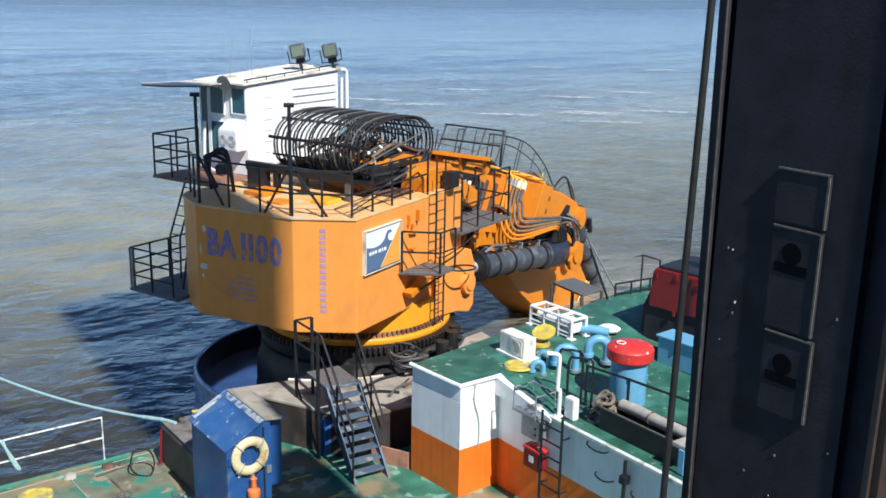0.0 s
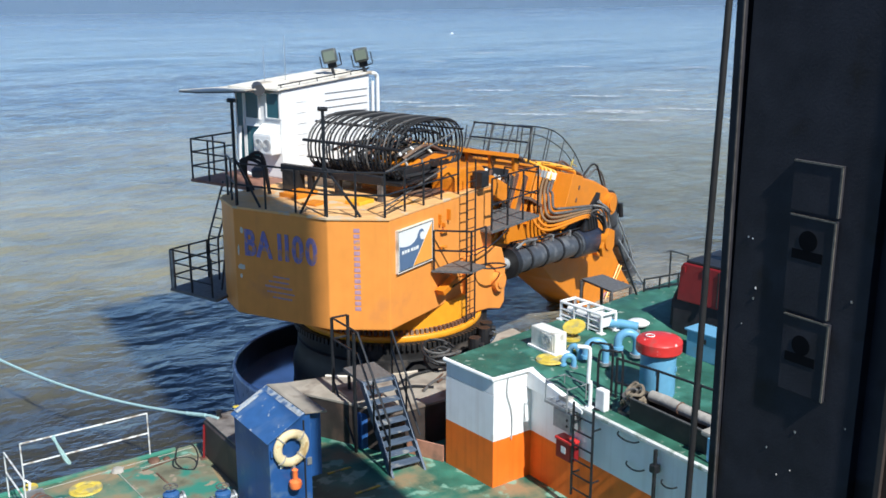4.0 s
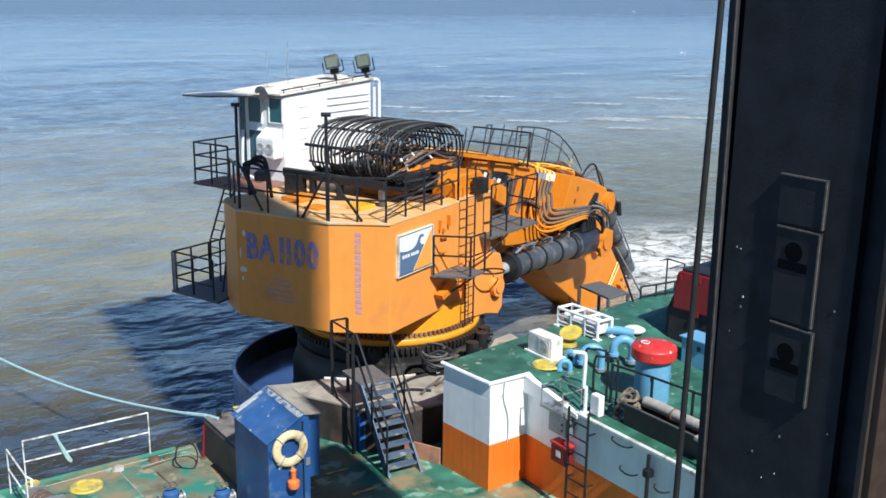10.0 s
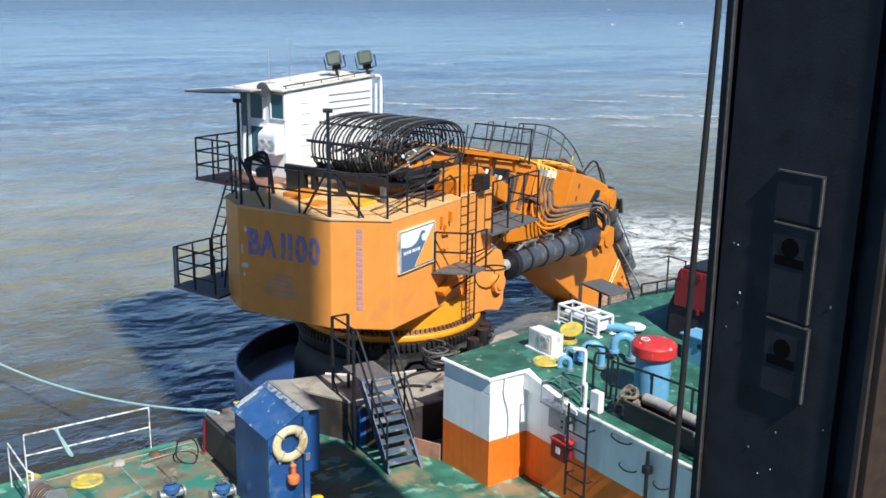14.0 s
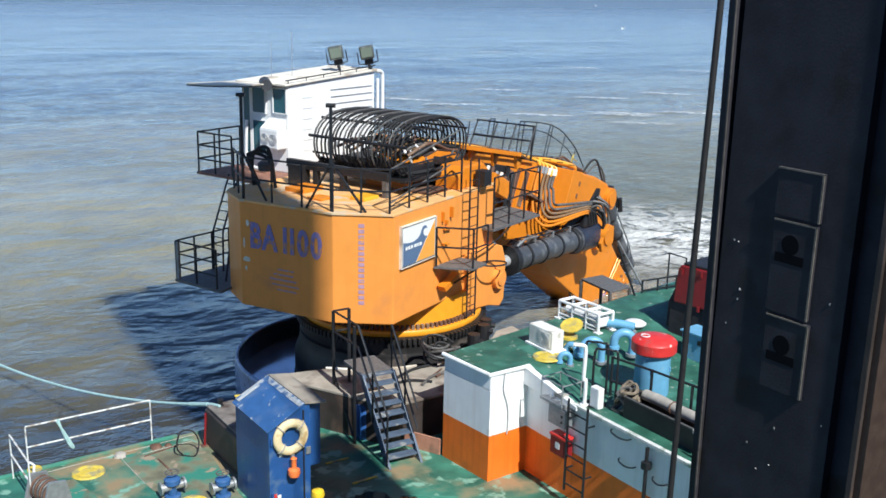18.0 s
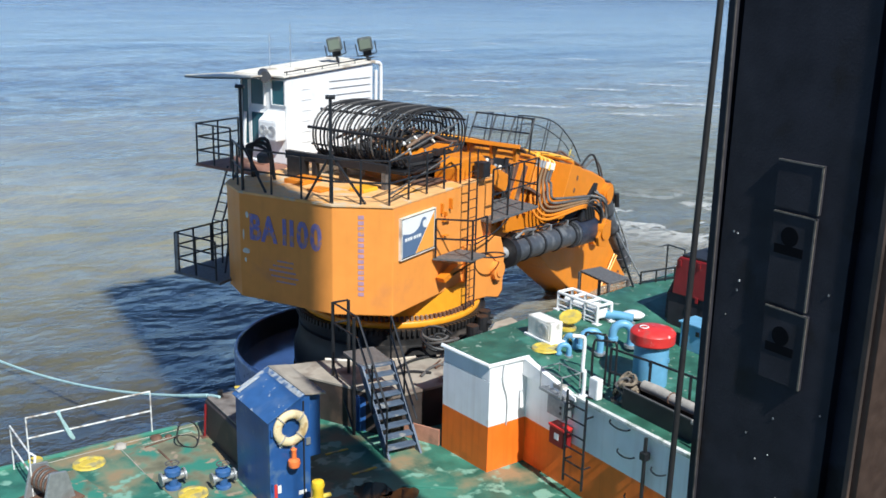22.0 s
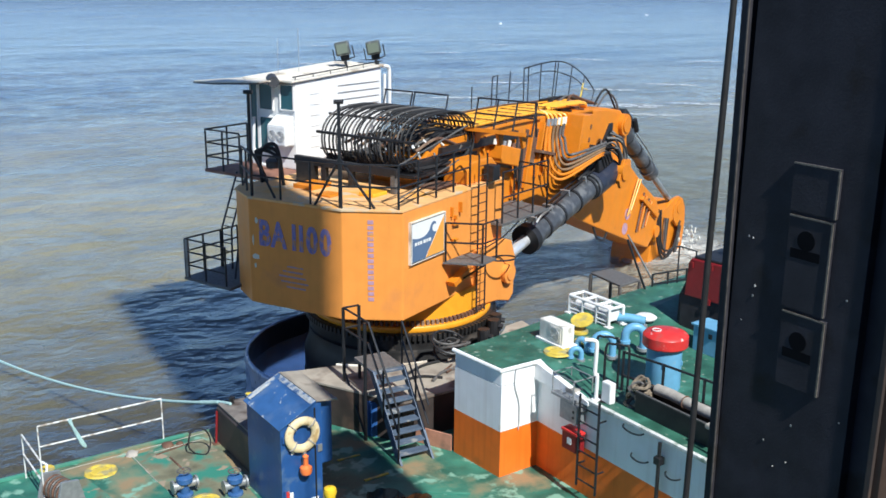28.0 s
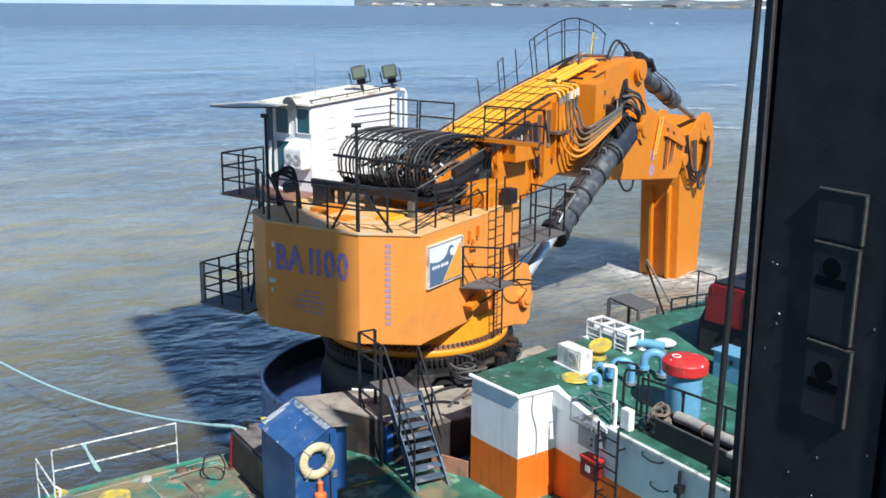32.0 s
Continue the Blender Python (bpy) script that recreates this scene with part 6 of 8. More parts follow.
def build_fairlead():
    f = thing("fairlead_block", pose(0, 0, 0), "dark steel fairlead block at the deck edge", "fairlead")
    bm = bmesh.new()
    prism(bm, [(7.12, 2.75), (7.12, 3.56), (7.2, 3.62), (8.1, 3.62), (8.1, 2.75)], 17.0, 19.05, axis="y", bevel=0.03)
    part("block_body", bm, DARK_HULL, f)
    bm = bmesh.new()
    box(bm, (7.15, 17.05, 3.62), (8.1, 19.0, 3.66), 0.01)
    part("block_top", bm, FAIR_TOP, f, "grimy grey top plate")
    for x in (7.4, 7.8):
        bm = bmesh.new()
        lathe(bm, [(0.02, 3.66), (0.07, 3.66), (0.05, 3.7), (0.05, 3.76), (0.075, 3.8), (0.02, 3.82)], 14, (x, 18.85))
        part("roller", bm, YEL_CAP if x > 7.5 else BLACK, f, smooth=True)
    return f


build_fairlead()


def build_rope():
    """Taut rope in its own line: x runs out from the fairlead, z hangs down."""
    bm = bmesh.new()
    tube(bm, [(-0.25, 0, 0.04)] + [(0.5 * k, 0, -0.315 * 0.5 * k + 0.014 * (0.5 * k) ** 2) for k in range(0, 21)] + [(10 + 2 * k, 0, -1.75 - 0.07 * k) for k in range(1, 11)], 0.034, 8)
    rope = thing("mooring_rope", pose(7.27, 19.0, 3.66, 0, 0, ROPE_TURN), "pale teal mooring rope running out from the fairlead", "rope")
    part("rope_line", bm, ROPE, rope, smooth=True)
    # Worn splice near the fairlead.
    bm = bmesh.new()
    tube(bm, [(0.15, 0, -0.045), (0.45, 0, -0.138), (0.8, 0, -0.243)], 0.045, 8)
    part("splice", bm, ROPE, rope, smooth=True)
    return rope


ROPE_TURN = 106.5
mooring_rope = build_rope()


RAIL_WHITE = surface("flaking_white_paint", (0.68, 0.68, 0.66), 0.6, grain=9, vary=0.1, stain=(0.30, 0.24, 0.19), stain_at=0.5, stain_scale=7, bump=0.1)


def white_rail(name, pts, height, label, lean=0.0):
    r = thing(name, pose(0, 0, 0), label, "railing")
    pts = [Vector(p) for p in pts]
    for h in (height, height * 0.55):
        bm = bmesh.new()
        tube(bm, [p + Vector((lean, 0, h)) for p in pts], 0.018, 8)
        part("rail", bm, RAIL_WHITE, r)
    for p in pts:
        bm = bmesh.new()
        tube(bm, [p, p + Vector((lean, 0, height))], 0.015, 8)
        part("post", bm, RAIL_WHITE, r)
    return r


white_rail("white_railing", [(3.62, 19.7, 2.75), (6.15, 19.7, 2.75)], 1.0, "worn white tube railing along the deck edge")
white_rail("white_railing", [(3.3, 19.6, 2.75), (3.35, 18.2, 2.75)], 0.95, "grimy white tube railing running inboard")


def build_rail_cord():
    bm = bmesh.new()
    tube(bm, spline([(4.25, 19.66, 3.78), (4.3, 19.62, 3.55), (4.42, 19.6, 3.2), (4.5, 19.62, 3.12), (4.38, 19.63, 3.4), (4.22, 19.66, 3.75)], 5), 0.025, 6)
    return tagged(part("cord", bm, ROPE), "teal cord tied to the white railing", "cord")


build_rail_cord()


def build_deck_patches():
    """Worn plates let into the main deck, with pale weld seams."""
    for name, pts, mat in (("worn_plate", [(5.32, 19.42), (5.42, 18.2), (5.6, 16.6), (6.85, 16.2), (6.86, 17.2), (7.05, 18.7), (6.9, 19.4)], DECK_TAN),
                           ("worn_plate", [(3.85, 18.9), (4.3, 18.95), (4.5, 17.9), (4.7, 16.4), (3.9, 16.2), (3.6, 17.6)], DECK_TAN)):
        bm = bmesh.new()
        prism(bm, pts, DECK_Z - 0.01, DECK_Z + 0.004)
        part(name, bm, mat, pontoon)
    for a, b in (((5.8, 19.29), (6.9, 19.33)), ((5.36, 19.4), (5.44, 18.0)), ((3.7, 19.5), (7.1, 19.62))):
        bm = bmesh.new()
        tube(bm, [(a[0], a[1], DECK_Z + 0.004), (b[0], b[1], DECK_Z + 0.004)], 0.009, 5)
        part("weld_seam", bm, BEIGE_ROLL, pontoon)


build_deck_patches()


def build_puddle():
    """Thin wet film left on the deck plates."""
    rnd = random.Random(3)
    for cx, cy, rx, ry in ((8.95, 15.0, 0.42, 0.42), (9.3, 14.55, 0.45, 0.3)):
        bm = bmesh.new()
        prism(bm, [(cx + rx * math.cos(a) * rnd.uniform(0.7, 1.1), cy + ry * math.sin(a) * rnd.uniform(0.7, 1.1)) for a in [k * math.pi / 12 for k in range(24)]], DECK_Z - 0.004, DECK_Z + 0.004)
        tagged(part("puddle", bm, PUDDLE), "shallow dark puddle on the green deck", "puddle", "puddles")


build_puddle()


def build_caps():
    rnd = random.Random(5)
    first = None
    for x, y, r, z in ((4.62, 19.05, 0.33, DECK_Z), (3.55, 18.75, 0.14, DECK_Z + 0.5), (5.95, 16.75, 0.3, DECK_Z), (12.83, 14.55, 0.32, END_Z + 0.002), (13.7, 14.73, 0.22, END_Z + 0.002)):
        bm = bmesh.new()
        lathe(bm, [(0.01, 0.05), (0.55, 0.055), (0.62, 0.035), (0.7, 0.06), (0.95, 0.05), (1.0, 0.0), (0.01, 0.0)], 22)
        bmesh.ops.transform(bm, matrix=Matrix.Diagonal((r, r * 0.95, 0.6, 1)), verts=bm.verts[:])
        for v in bm.verts:
            v.co.x += 0.02 * noise.noise(v.co * 7)
        ob = part("hatch_cover", bm, YEL_CAP, smooth=True)
        ob.location = (x, y, z)
        tagged(ob, "chipped yellow round hatch cover on the green deck", "hatch", "hatch covers")


build_caps()


def build_deck_valve(x, y, scale, label):
    v = thing("deck_valve", Matrix.LocRotScale((x, y, DECK_Z), None, (scale,) * 3), label, "valve", "deck valves")
    bm = bmesh.new()
    lathe(bm, [(0.01, 0), (0.2, 0), (0.2, 0.06), (0.11, 0.08), (0.11, 0.34), (0.2, 0.38), (0.2, 0.5), (0.13, 0.56), (0.01, 0.58)], 18)
    part("valve_body", bm, BLUE_WORN, v, smooth=True)
    bm = bmesh.new()
    tube(bm, [(-0.3, 0, 0.3), (0.3, 0, 0.3)], 0.1, 14)
    tube(bm, [(-0.32, 0, 0.3), (-0.27, 0, 0.3)], 0.17, 14)
    tube(bm, [(0.27, 0, 0.3), (0.32, 0, 0.3)], 0.17, 14)
    part("flange_pipe", bm, STEEL, v, smooth=True)
    bm = bmesh.new()
    tube(bm, [(0.16 * math.cos(t), 0.16 * math.sin(t), 0.68) for t in [k * math.pi / 8 for k in range(16)]], 0.018, 6, closed=True)
    tube(bm, [(0, 0, 0.56), (0, 0, 0.68)], 0.02, 6)
    tube(bm, [(-0.16, 0, 0.68), (0.16, 0, 0.68)], 0.014, 6)
    part("hand_wheel", bm, HOSE_GREY, v)
    return v


build_deck_valve(5.72, 17.2, 0.78, "scuffed blue pipe valve standing on the deck")
build_deck_valve(6.55, 16.7, 0.75, "grey-blue pipe valve beside the blue cabinet")


def build_winch():
    w = thing("rusty_winch", pose(3.6, 18.0, DECK_Z, 0, 0, 20), "rusty grey hand winch beside the white railing", "winch")
    for y in (-0.3, 0.3):
        bm = bmesh.new()
        prism(bm, [(-0.35, 0), (0.35, 0), (0.2, 0.62), (-0.15, 0.7)], y - 0.03, y + 0.03, axis="y", bevel=0.01)
        part("cheek", bm, STEEL, w)
    bm = bmesh.new()
    tube(bm, [(0, -0.3, 0.4), (0, 0.3, 0.4)], 0.17, 16)
    part("drum", bm, RUSTY, w, smooth=True)
    for k in range(7):
        bm = bmesh.new()
        tube(bm, [(0.21 * math.cos(t), -0.22 + 0.07 * k, 0.4 + 0.21 * math.sin(t)) for t in [j * math.pi / 8 for j in range(16)]], 0.025, 5, closed=True)
        part("wire_turn", bm, HOSE_GREY if k % 2 else RUSTY, w)
    bm = bmesh.new()
    tube(bm, [(0, 0.3, 0.4), (0, 0.45, 0.4), (0.05, 0.45, 0.75), (0.05, 0.6, 0.75)], 0.025, 7)
    part("crank", bm, HULL_WHITE, w)
    bm = bmesh.new()
    box(bm, (-0.45, -0.45, 0), (0.45, 0.45, 0.05), 0.01)
    part("base_plate", bm, RUSTY, w)
    return w


build_winch()


def build_small_deck():
    bm = bmesh.new()
    tube(bm, spline([(6.5, 18.75, 2.77), (6.38, 18.78, 2.95), (6.45, 18.8, 3.25), (6.6, 18.8, 3.3), (6.78, 18.78, 3.2), (6.85, 18.75, 2.95), (6.7, 18.6, 2.77), (6.5, 18.75, 2.77)], 6), 0.018, 6)
    tagged(part("wire_loop", bm, RUBBER), "black wire loop standing on the deck", "wire")
    p = thing("red_stanchion", pose(7.06, 18.98, DECK_Z), "rusty red stanchion beside the fairlead", "stanchion")
    bm = bmesh.new()
    tube(bm, [(0, 0, 0), (0.05, 0, 0.75)], 0.025, 8)
    part("tube", bm, RED_DARK, p)
    bm = bmesh.new()
    box(bm, (-0.08, -0.08, 0), (0.08, 0.08, 0.02), 0.004)
    part("foot_plate", bm, RUSTY, p)
    # Deck rims, weld strips and plates.
    bm = bmesh.new()
    box(bm, (-9, 19.66, DECK_Z), (6.7, 19.74, DECK_Z + 0.06), 0.008)
    tagged(part("deck_edge_trim", bm, DECK_WORN), "green deck edge bar", "edge bar", kind="structure")
    rnd = random.Random(11)
    for x0, y0, x1, y1, w, mat in ((5.8, 19.15, 6.6, 19.3, 0.04, RUSTY), (6.0, 18.9, 6.05, 18.2, 0.04, RUSTY), (8.87, 16.84, 9.4, 16.83, 0.06, YEL_CAP), (8.92, 15.79, 9.49, 15.8, 0.07, YEL_CAP), (9.5, 14.9, 10.4, 14.2, 0.06, DECK_WORN), (8.0, 19.0, 8.8, 18.2, 0.06, DECK_WORN)):
        bm = bmesh.new()
        a, b = Vector((x0, y0)), Vector((x1, y1))
        d = (b - a).normalized()
        q = Vector((-d.y, d.x)) * w / 2
        prism(bm, [tuple(a + q), tuple(b + q), tuple(b - q), tuple(a - q)], DECK_Z + 0.001, DECK_Z + 0.018, bevel=0.003)
        tagged(part("deck_strip", bm, mat), "worn welded strip on the green deck", "deck strip", "deck strips")
    # Small rust-red and white lumps.
    for x, y, s, mat in ((5.38, 19.45, 0.14, BEIGE_ROLL), (6.15, 19.45, 0.13, RUSTY), (6.4, 19.4, 0.08, RUSTY)):
        bm = bmesh.new()
        bmesh.ops.create_icosphere(bm, subdivisions=2, radius=s)
        for v in bm.verts:
            v.co *= 1 + 0.4 * noise.noise(v.co * 9 + Vector((x, y, 0)))
            v.co.z = max(0, v.co.z * 0.6)
        ob = part("rag_heap", bm, mat, smooth=True)
        ob.location = (x, y, DECK_Z)
        tagged(ob, "crumpled rag lying on the deck", "rag", "rags")
    y = thing("yellow_bollard", pose(7.62, 14.78, DECK_Z), "yellow painted deck bollard beside the blue cabinet", "bollard")
    bm = bmesh.new()
    lathe(bm, [(0.01, 0), (0.18, 0), (0.16, 0.05), (0.11, 0.1), (0.10, 0.55), (0.13, 0.62), (0.11, 0.70), (0.01, 0.73)], 16)
    part("bollard_post", bm, BRIGHT_YEL, y, smooth=True)
    bm = bmesh.new()
    tube(bm, [(-0.26, 0, 0.36), (0.26, 0, 0.36)], 0.045, 10)
    part("cross_bar", bm, YEL_CAP, y)


build_small_deck()


def build_stair():
    s = thing("access_stair", pose(10.26, 15.98, 0, 0, 0, -5) @ Matrix.Translation((-10.34, -15.77, 0)), "steep grey-blue steel stair with black handrails", "stair")
    for x in (9.97, 10.71):
        bm = bmesh.new()
        prism(bm, [(15.66, 2.75), (15.88, 2.75), (17.22, 4.36), (17.0, 4.36)], x - 0.025, x + 0.025, axis="x", bevel=0.006)
        part("stringer", bm, STAIR_BLUE, s)
    for i in range(9):
        z, y = 2.92 + i * 0.176, 15.93 + i * 0.146
        bm = bmesh.new()
        box(bm, (10.0, y - 0.10, z - 0.045), (10.68, y + 0.10, z + 0.0), 0.006)
        part("tread", bm, STAIR_BLUE, s)
    bm = bmesh.new()
    box(bm, (9.95, 17.1, 4.3), (10.7, 18.0, 4.36), 0.006)
    part("landing", bm, GRATE, s)
    for x, y in ((9.82, 17.12), (10.2, 18.25), (9.82, 18.25)):
        bm = bmesh.new()
        tube(bm, [(x, y, 2.75), (x, y, 5.46)], 0.04, 8)
        part("post", bm, RAIL, s)
    for h in (0.62, 1.1):
        rail_part(s, "handrail", [(9.95, 15.75, 2.78 + h), (9.9, 17.1, 4.36 + h), (9.83, 18.25, 4.36 + h)], 0.025)
        rail_part(s, "handrail", [(9.83, 18.25, 4.36 + h), (10.2, 18.27, 4.36 + h)], 0.025)
        rail_part(s, "handrail", [(10.72, 15.9, 2.88 + h * 0.9), (10.72, 17.15, 4.36 + h * 0.9)], 0.022)
    for x, y, z in ((9.95, 15.78, 2.78), (9.93, 16.45, 3.5), (10.72, 16.5, 3.6), (10.72, 17.15, 4.36)):
        rail_part(s, "rail_post", [(x, y, z), (x, y, z + 1.1 if x < 10 else z + 1.0)], 0.024)
    rail_part(s, "brace", [(9.82, 17.12, 2.8), (9.82, 18.25, 4.0)], 0.025)
    bm = bmesh.new()
    lathe(bm, [(0.02, 2.75), (0.2, 2.75), (0.2, 3.5), (0.17, 3.55), (0.02, 3.55)], 18, (10.15, 17.35))
    part("blue_drum", bm, BLUE, s, "blue drum under the landing", smooth=True)
    return s


build_stair()

# ---- upper deck and its side ----


def build_wall_fittings():
    WX = 12.2
    r = thing("fire_box", pose(0, 0, 0), "red fire equipment box on the white wall", "fire box")
    bm = bmesh.new()
    box(bm, (WX - 0.2, 12.98, 3.68), (WX + 0.02, 13.4, 4.08), 0.02)
    part("box_body", bm, RED_DARK, r)
    bm = bmesh.new()
    box(bm, (WX - 0.215, 12.96, 4.05), (WX + 0.02, 13.42, 4.1), 0.01)
    part("box_lid", bm, RED, r)
    bm = bmesh.new()
    box(bm, (WX - 0.208, 13.12, 3.82), (WX - 0.2, 13.24, 3.95), 0)
    part("white_symbol", bm, SIGN_WHITE, r)
    g = thing("junction_box", pose(0, 0, 0), "grey steel junction box on the white wall", "junction box")
    bm = bmesh.new()
    box(bm, (WX - 0.2, 13.0, 4.28), (WX + 0.02, 13.5, 4.66), 0.015)
    part("box_body", bm, STEEL, g)
    for z in (4.4, 4.52):
        bm = bmesh.new()
        tube(bm, [(WX - 0.21, 13.1, z), (WX - 0.19, 13.1, z)], 0.03, 8)
        part("gland", bm, BLACK, g)
    l = thing("wall_ladder", pose(0, 0, 0), "black steel ladder fixed to the ship's side", "ladder")
    for y in (12.95, 12.42):
        rail_part(l, "ladder_side", [(WX - 0.18, y, 3.05), (WX - 0.18, y, 4.95)], 0.026)
        for z in (3.5, 4.55):
            rail_part(l, "ladder_stay", [(WX - 0.18, y, z), (WX + 0.01, y, z)], 0.02)
    for k in range(6):
        rail_part(l, "ladder_rung", [(WX - 0.18, 12.95, 3.2 + 0.3 * k), (WX - 0.18, 12.42, 3.2 + 0.3 * k)], 0.018)
    for y, z, w in ((11.7, 4.68, 0.5), (11.5, 4.2, 0.42), (10.7, 4.2, 0.34), (11.3, 3.4, 0.3)):
        bm = bmesh.new()
        tube(bm, spline([(WX, y + w / 2, z), (WX - 0.07, y + w / 2 - 0.05, z - 0.02), (WX - 0.08, y, z - 0.05), (WX - 0.07, y - w / 2 + 0.05, z - 0.02), (WX, y - w / 2, z)], 4), 0.016, 6)
        tagged(part("grab_handle", bm, RAIL), "black grab handle on the ship's side", "handle", "grab handles")
    p = thing("vent_pipe", pose(0, 0, 0), "black vent pipe down the ship's side", "pipe")
    rail_part(p, "pipe", [(WX - 0.06, 11.0, 2.75), (WX - 0.06, 11.0, 4.72)], 0.035, BLACK, 8)
    bm = bmesh.new()
    box(bm, (WX - 0.13, 10.93, 4.3), (WX + 0.01, 11.07, 4.45), 0.02)
    part("pipe_valve", bm, BLACK, p)
    # Pipe and cable on the lit end wall.
    rail_part(p, "cable", spline([(11.62, 14.41, 5.05), (11.6, 14.41, 4.7), (11.72, 14.41, 4.3), (11.74, 14.41, 3.9), (11.72, 14.41, 3.7)], 5), 0.012, LOUVRE, 6)
    b = thing("wall_basket", pose(0, 0, 0), "grey steel basket at the deck edge", "basket")
    bm = bmesh.new()
    box(bm, (11.98, 13.1, 4.68), (12.5, 13.75, 4.74), 0.01)
    part("tray", bm, STEEL, b)
    for x, y in ((12.0, 13.12), (12.0, 13.73), (12.48, 13.12), (12.48, 13.73)):
        rail_part(b, "basket_post", [(x, y, 4.74), (x, y, 5.15)], 0.014, STEEL)
    bm = bmesh.new()
    tube(bm, [(x, y, 5.13) for x, y in ((12.0, 13.12), (12.0, 13.73), (12.48, 13.73), (12.48, 13.12))], 0.014, 6, closed=True)
    part("basket_rim", bm, STEEL, b)
    for y in (13.25, 13.45, 13.6):
        rail_part(b, "basket_wire", [(12.02, y, 4.78), (12.46, y, 4.78)], 0.012, STEEL)
    bm = bmesh.new()
    box(bm, (12.12, 13.22, 4.78), (12.36, 13.5, 4.88), 0.02)
    part("coiled_cloth", bm, BEIGE_ROLL, b)
    return r


build_wall_fittings()


def build_lamp_post():
    p = thing("lamp_post", pose(12.3, 12.82, UP_Z), "white bent deck lamp post", "lamp post")
    rail_part(p, "pole", spline([(0, 0, 0), (0, 0, 0.5), (-0.04, 0.02, 0.55), (-0.02, 0.03, 1.1), (-0.06, 0.06, 1.2), (-0.22, 0.16, 1.22)], 5), 0.038, WHITE, 10)
    bm = bmesh.new()
    box(bm, (0.05, -0.32, 0.0), (0.2, -0.08, 0.42), 0.03)
    part("switch_box", bm, WHITE, p)
    bm = bmesh.new()
    lathe(bm, [(0.01, 0.0), (0.09, 0.0), (0.09, 0.03), (0.01, 0.03)], 12)
    part("foot", bm, WHITE, p)
    return p


build_lamp_post()


def build_deck_case():
    c = thing("white_fan_case", Matrix.LocRotScale((13.15, 15.02, END_Z), None, (0.76,) * 3), "stained white ventilation case on the upper deck", "ventilator")
    bm = bmesh.new()
    box(bm, (-0.18, -0.5, 0.06), (0.25, 0.5, 0.62), 0.04)
    part("case_body", bm, DIRTY_WHITE, c)
    bm = bmesh.new()
    box(bm, (-0.24, -0.58, 0.0), (0.3, 0.58, 0.07), 0.015)
    part("case_base", bm, WHITE, c)
    bm = bmesh.new()
    box(bm, (-0.195, -0.42, 0.14), (-0.178, 0.05, 0.55), 0.004)
    part("front_panel", bm, DIRTY_WHITE, c)
    bm = bmesh.new()
    for r_ in (0.06, 0.12, 0.18):
        tube(bm, [(-0.2, -0.18 + r_ * math.cos(t), 0.34 + r_ * math.sin(t)) for t in [k * math.pi / 8 for k in range(16)]], 0.01, 5, closed=True)
    part("fan_grille", bm, LOUVRE, c)
    return c


build_deck_case()


def build_raft_cradle():
    c = thing("white_pump_frame", pose(14.94, 15.72, END_Z, 0, 0, 2), "white tube frame with a pump inside", "pump")
    L, W, H = 0.63, 0.22, 0.43
    for y in (-L, -0.25, 0.2, L):
        for x in (-W, W):
            rail_part(c, "frame_post", [(x, y, 0), (x, y, H)], 0.035, WHITE, 8)
        rail_part(c, "frame_bar", [(-W, y, H), (W, y, H)], 0.035, WHITE, 8)
    for x in (-W, W):
        for z in (H, 0.27, 0.13, 0.05):
            rail_part(c, "frame_rail", [(x, -L, z), (x, L, z)], 0.035 if z == H else 0.028, WHITE, 8)
    bm = bmesh.new()
    box(bm, (-0.17, -0.58, 0.09), (0.17, -0.1, 0.37), 0.05)
    part("motor_case", bm, WHITE, c)
    bm = bmesh.new()
    tube(bm, [(0, -0.05, 0.23), (0, 0.55, 0.23)], 0.12, 14)
    part("pump_body", bm, WHITE, c, smooth=True)
    for x, y in ((-W, -L), (W, -L), (-W, L), (W, L)):
        bm = bmesh.new()
        box(bm, (x - 0.08, y - 0.08, 0), (x + 0.08, y + 0.08, 0.03), 0.006)
        part("foot_plate", bm, WHITE, c)
    return c


build_raft_cradle()


def gooseneck(x, y, h, r, turn, label, bend=0.2):
    g = thing("gooseneck_vent", pose(x, y, UP_Z if y < 13 else END_Z - 0.15, 0, 0, turn), label, "vent", "gooseneck vents")
    bm = bmesh.new()
    arc = [(bend - bend * math.cos(t), 0, h + bend * math.sin(t)) for t in [k * math.pi / 9 for k in range(10)]]
    tube(bm, [(0, 0, 0)] + arc + [(2 * bend, 0, h - 0.5 * bend)], r, 16)
    part("pipe_bend", bm, PIPE_BLUE, g, smooth=True)
    bm = bmesh.new()
    tube(bm, [(2 * bend, 0, h - 0.5 * bend), (2 * bend, 0, h - 0.85 * bend)], r * 1.35, 16)
    part("mouth_flange", bm, PIPE_BLUE, g, smooth=True)
    bm = bmesh.new()
    tube(bm, [(0, 0, 0.02), (0, 0, 0.08)], r * 1.6, 16)
    part("foot_flange", bm, STEEL, g, smooth=True)
    return g


gooseneck(13.1, 14.15, 0.2, 0.055, 150, "light blue gooseneck vent pipe", 0.11)
gooseneck(13.78, 13.95, 0.34, 0.075, 145, "stout light blue gooseneck vent pipe")
gooseneck(14.66, 13.93, 0.34, 0.09, 145, "stout light blue gooseneck vent pipe")
gooseneck(13.45, 14.65, 0.18, 0.065, 280, "light blue gooseneck vent pipe", 0.13)


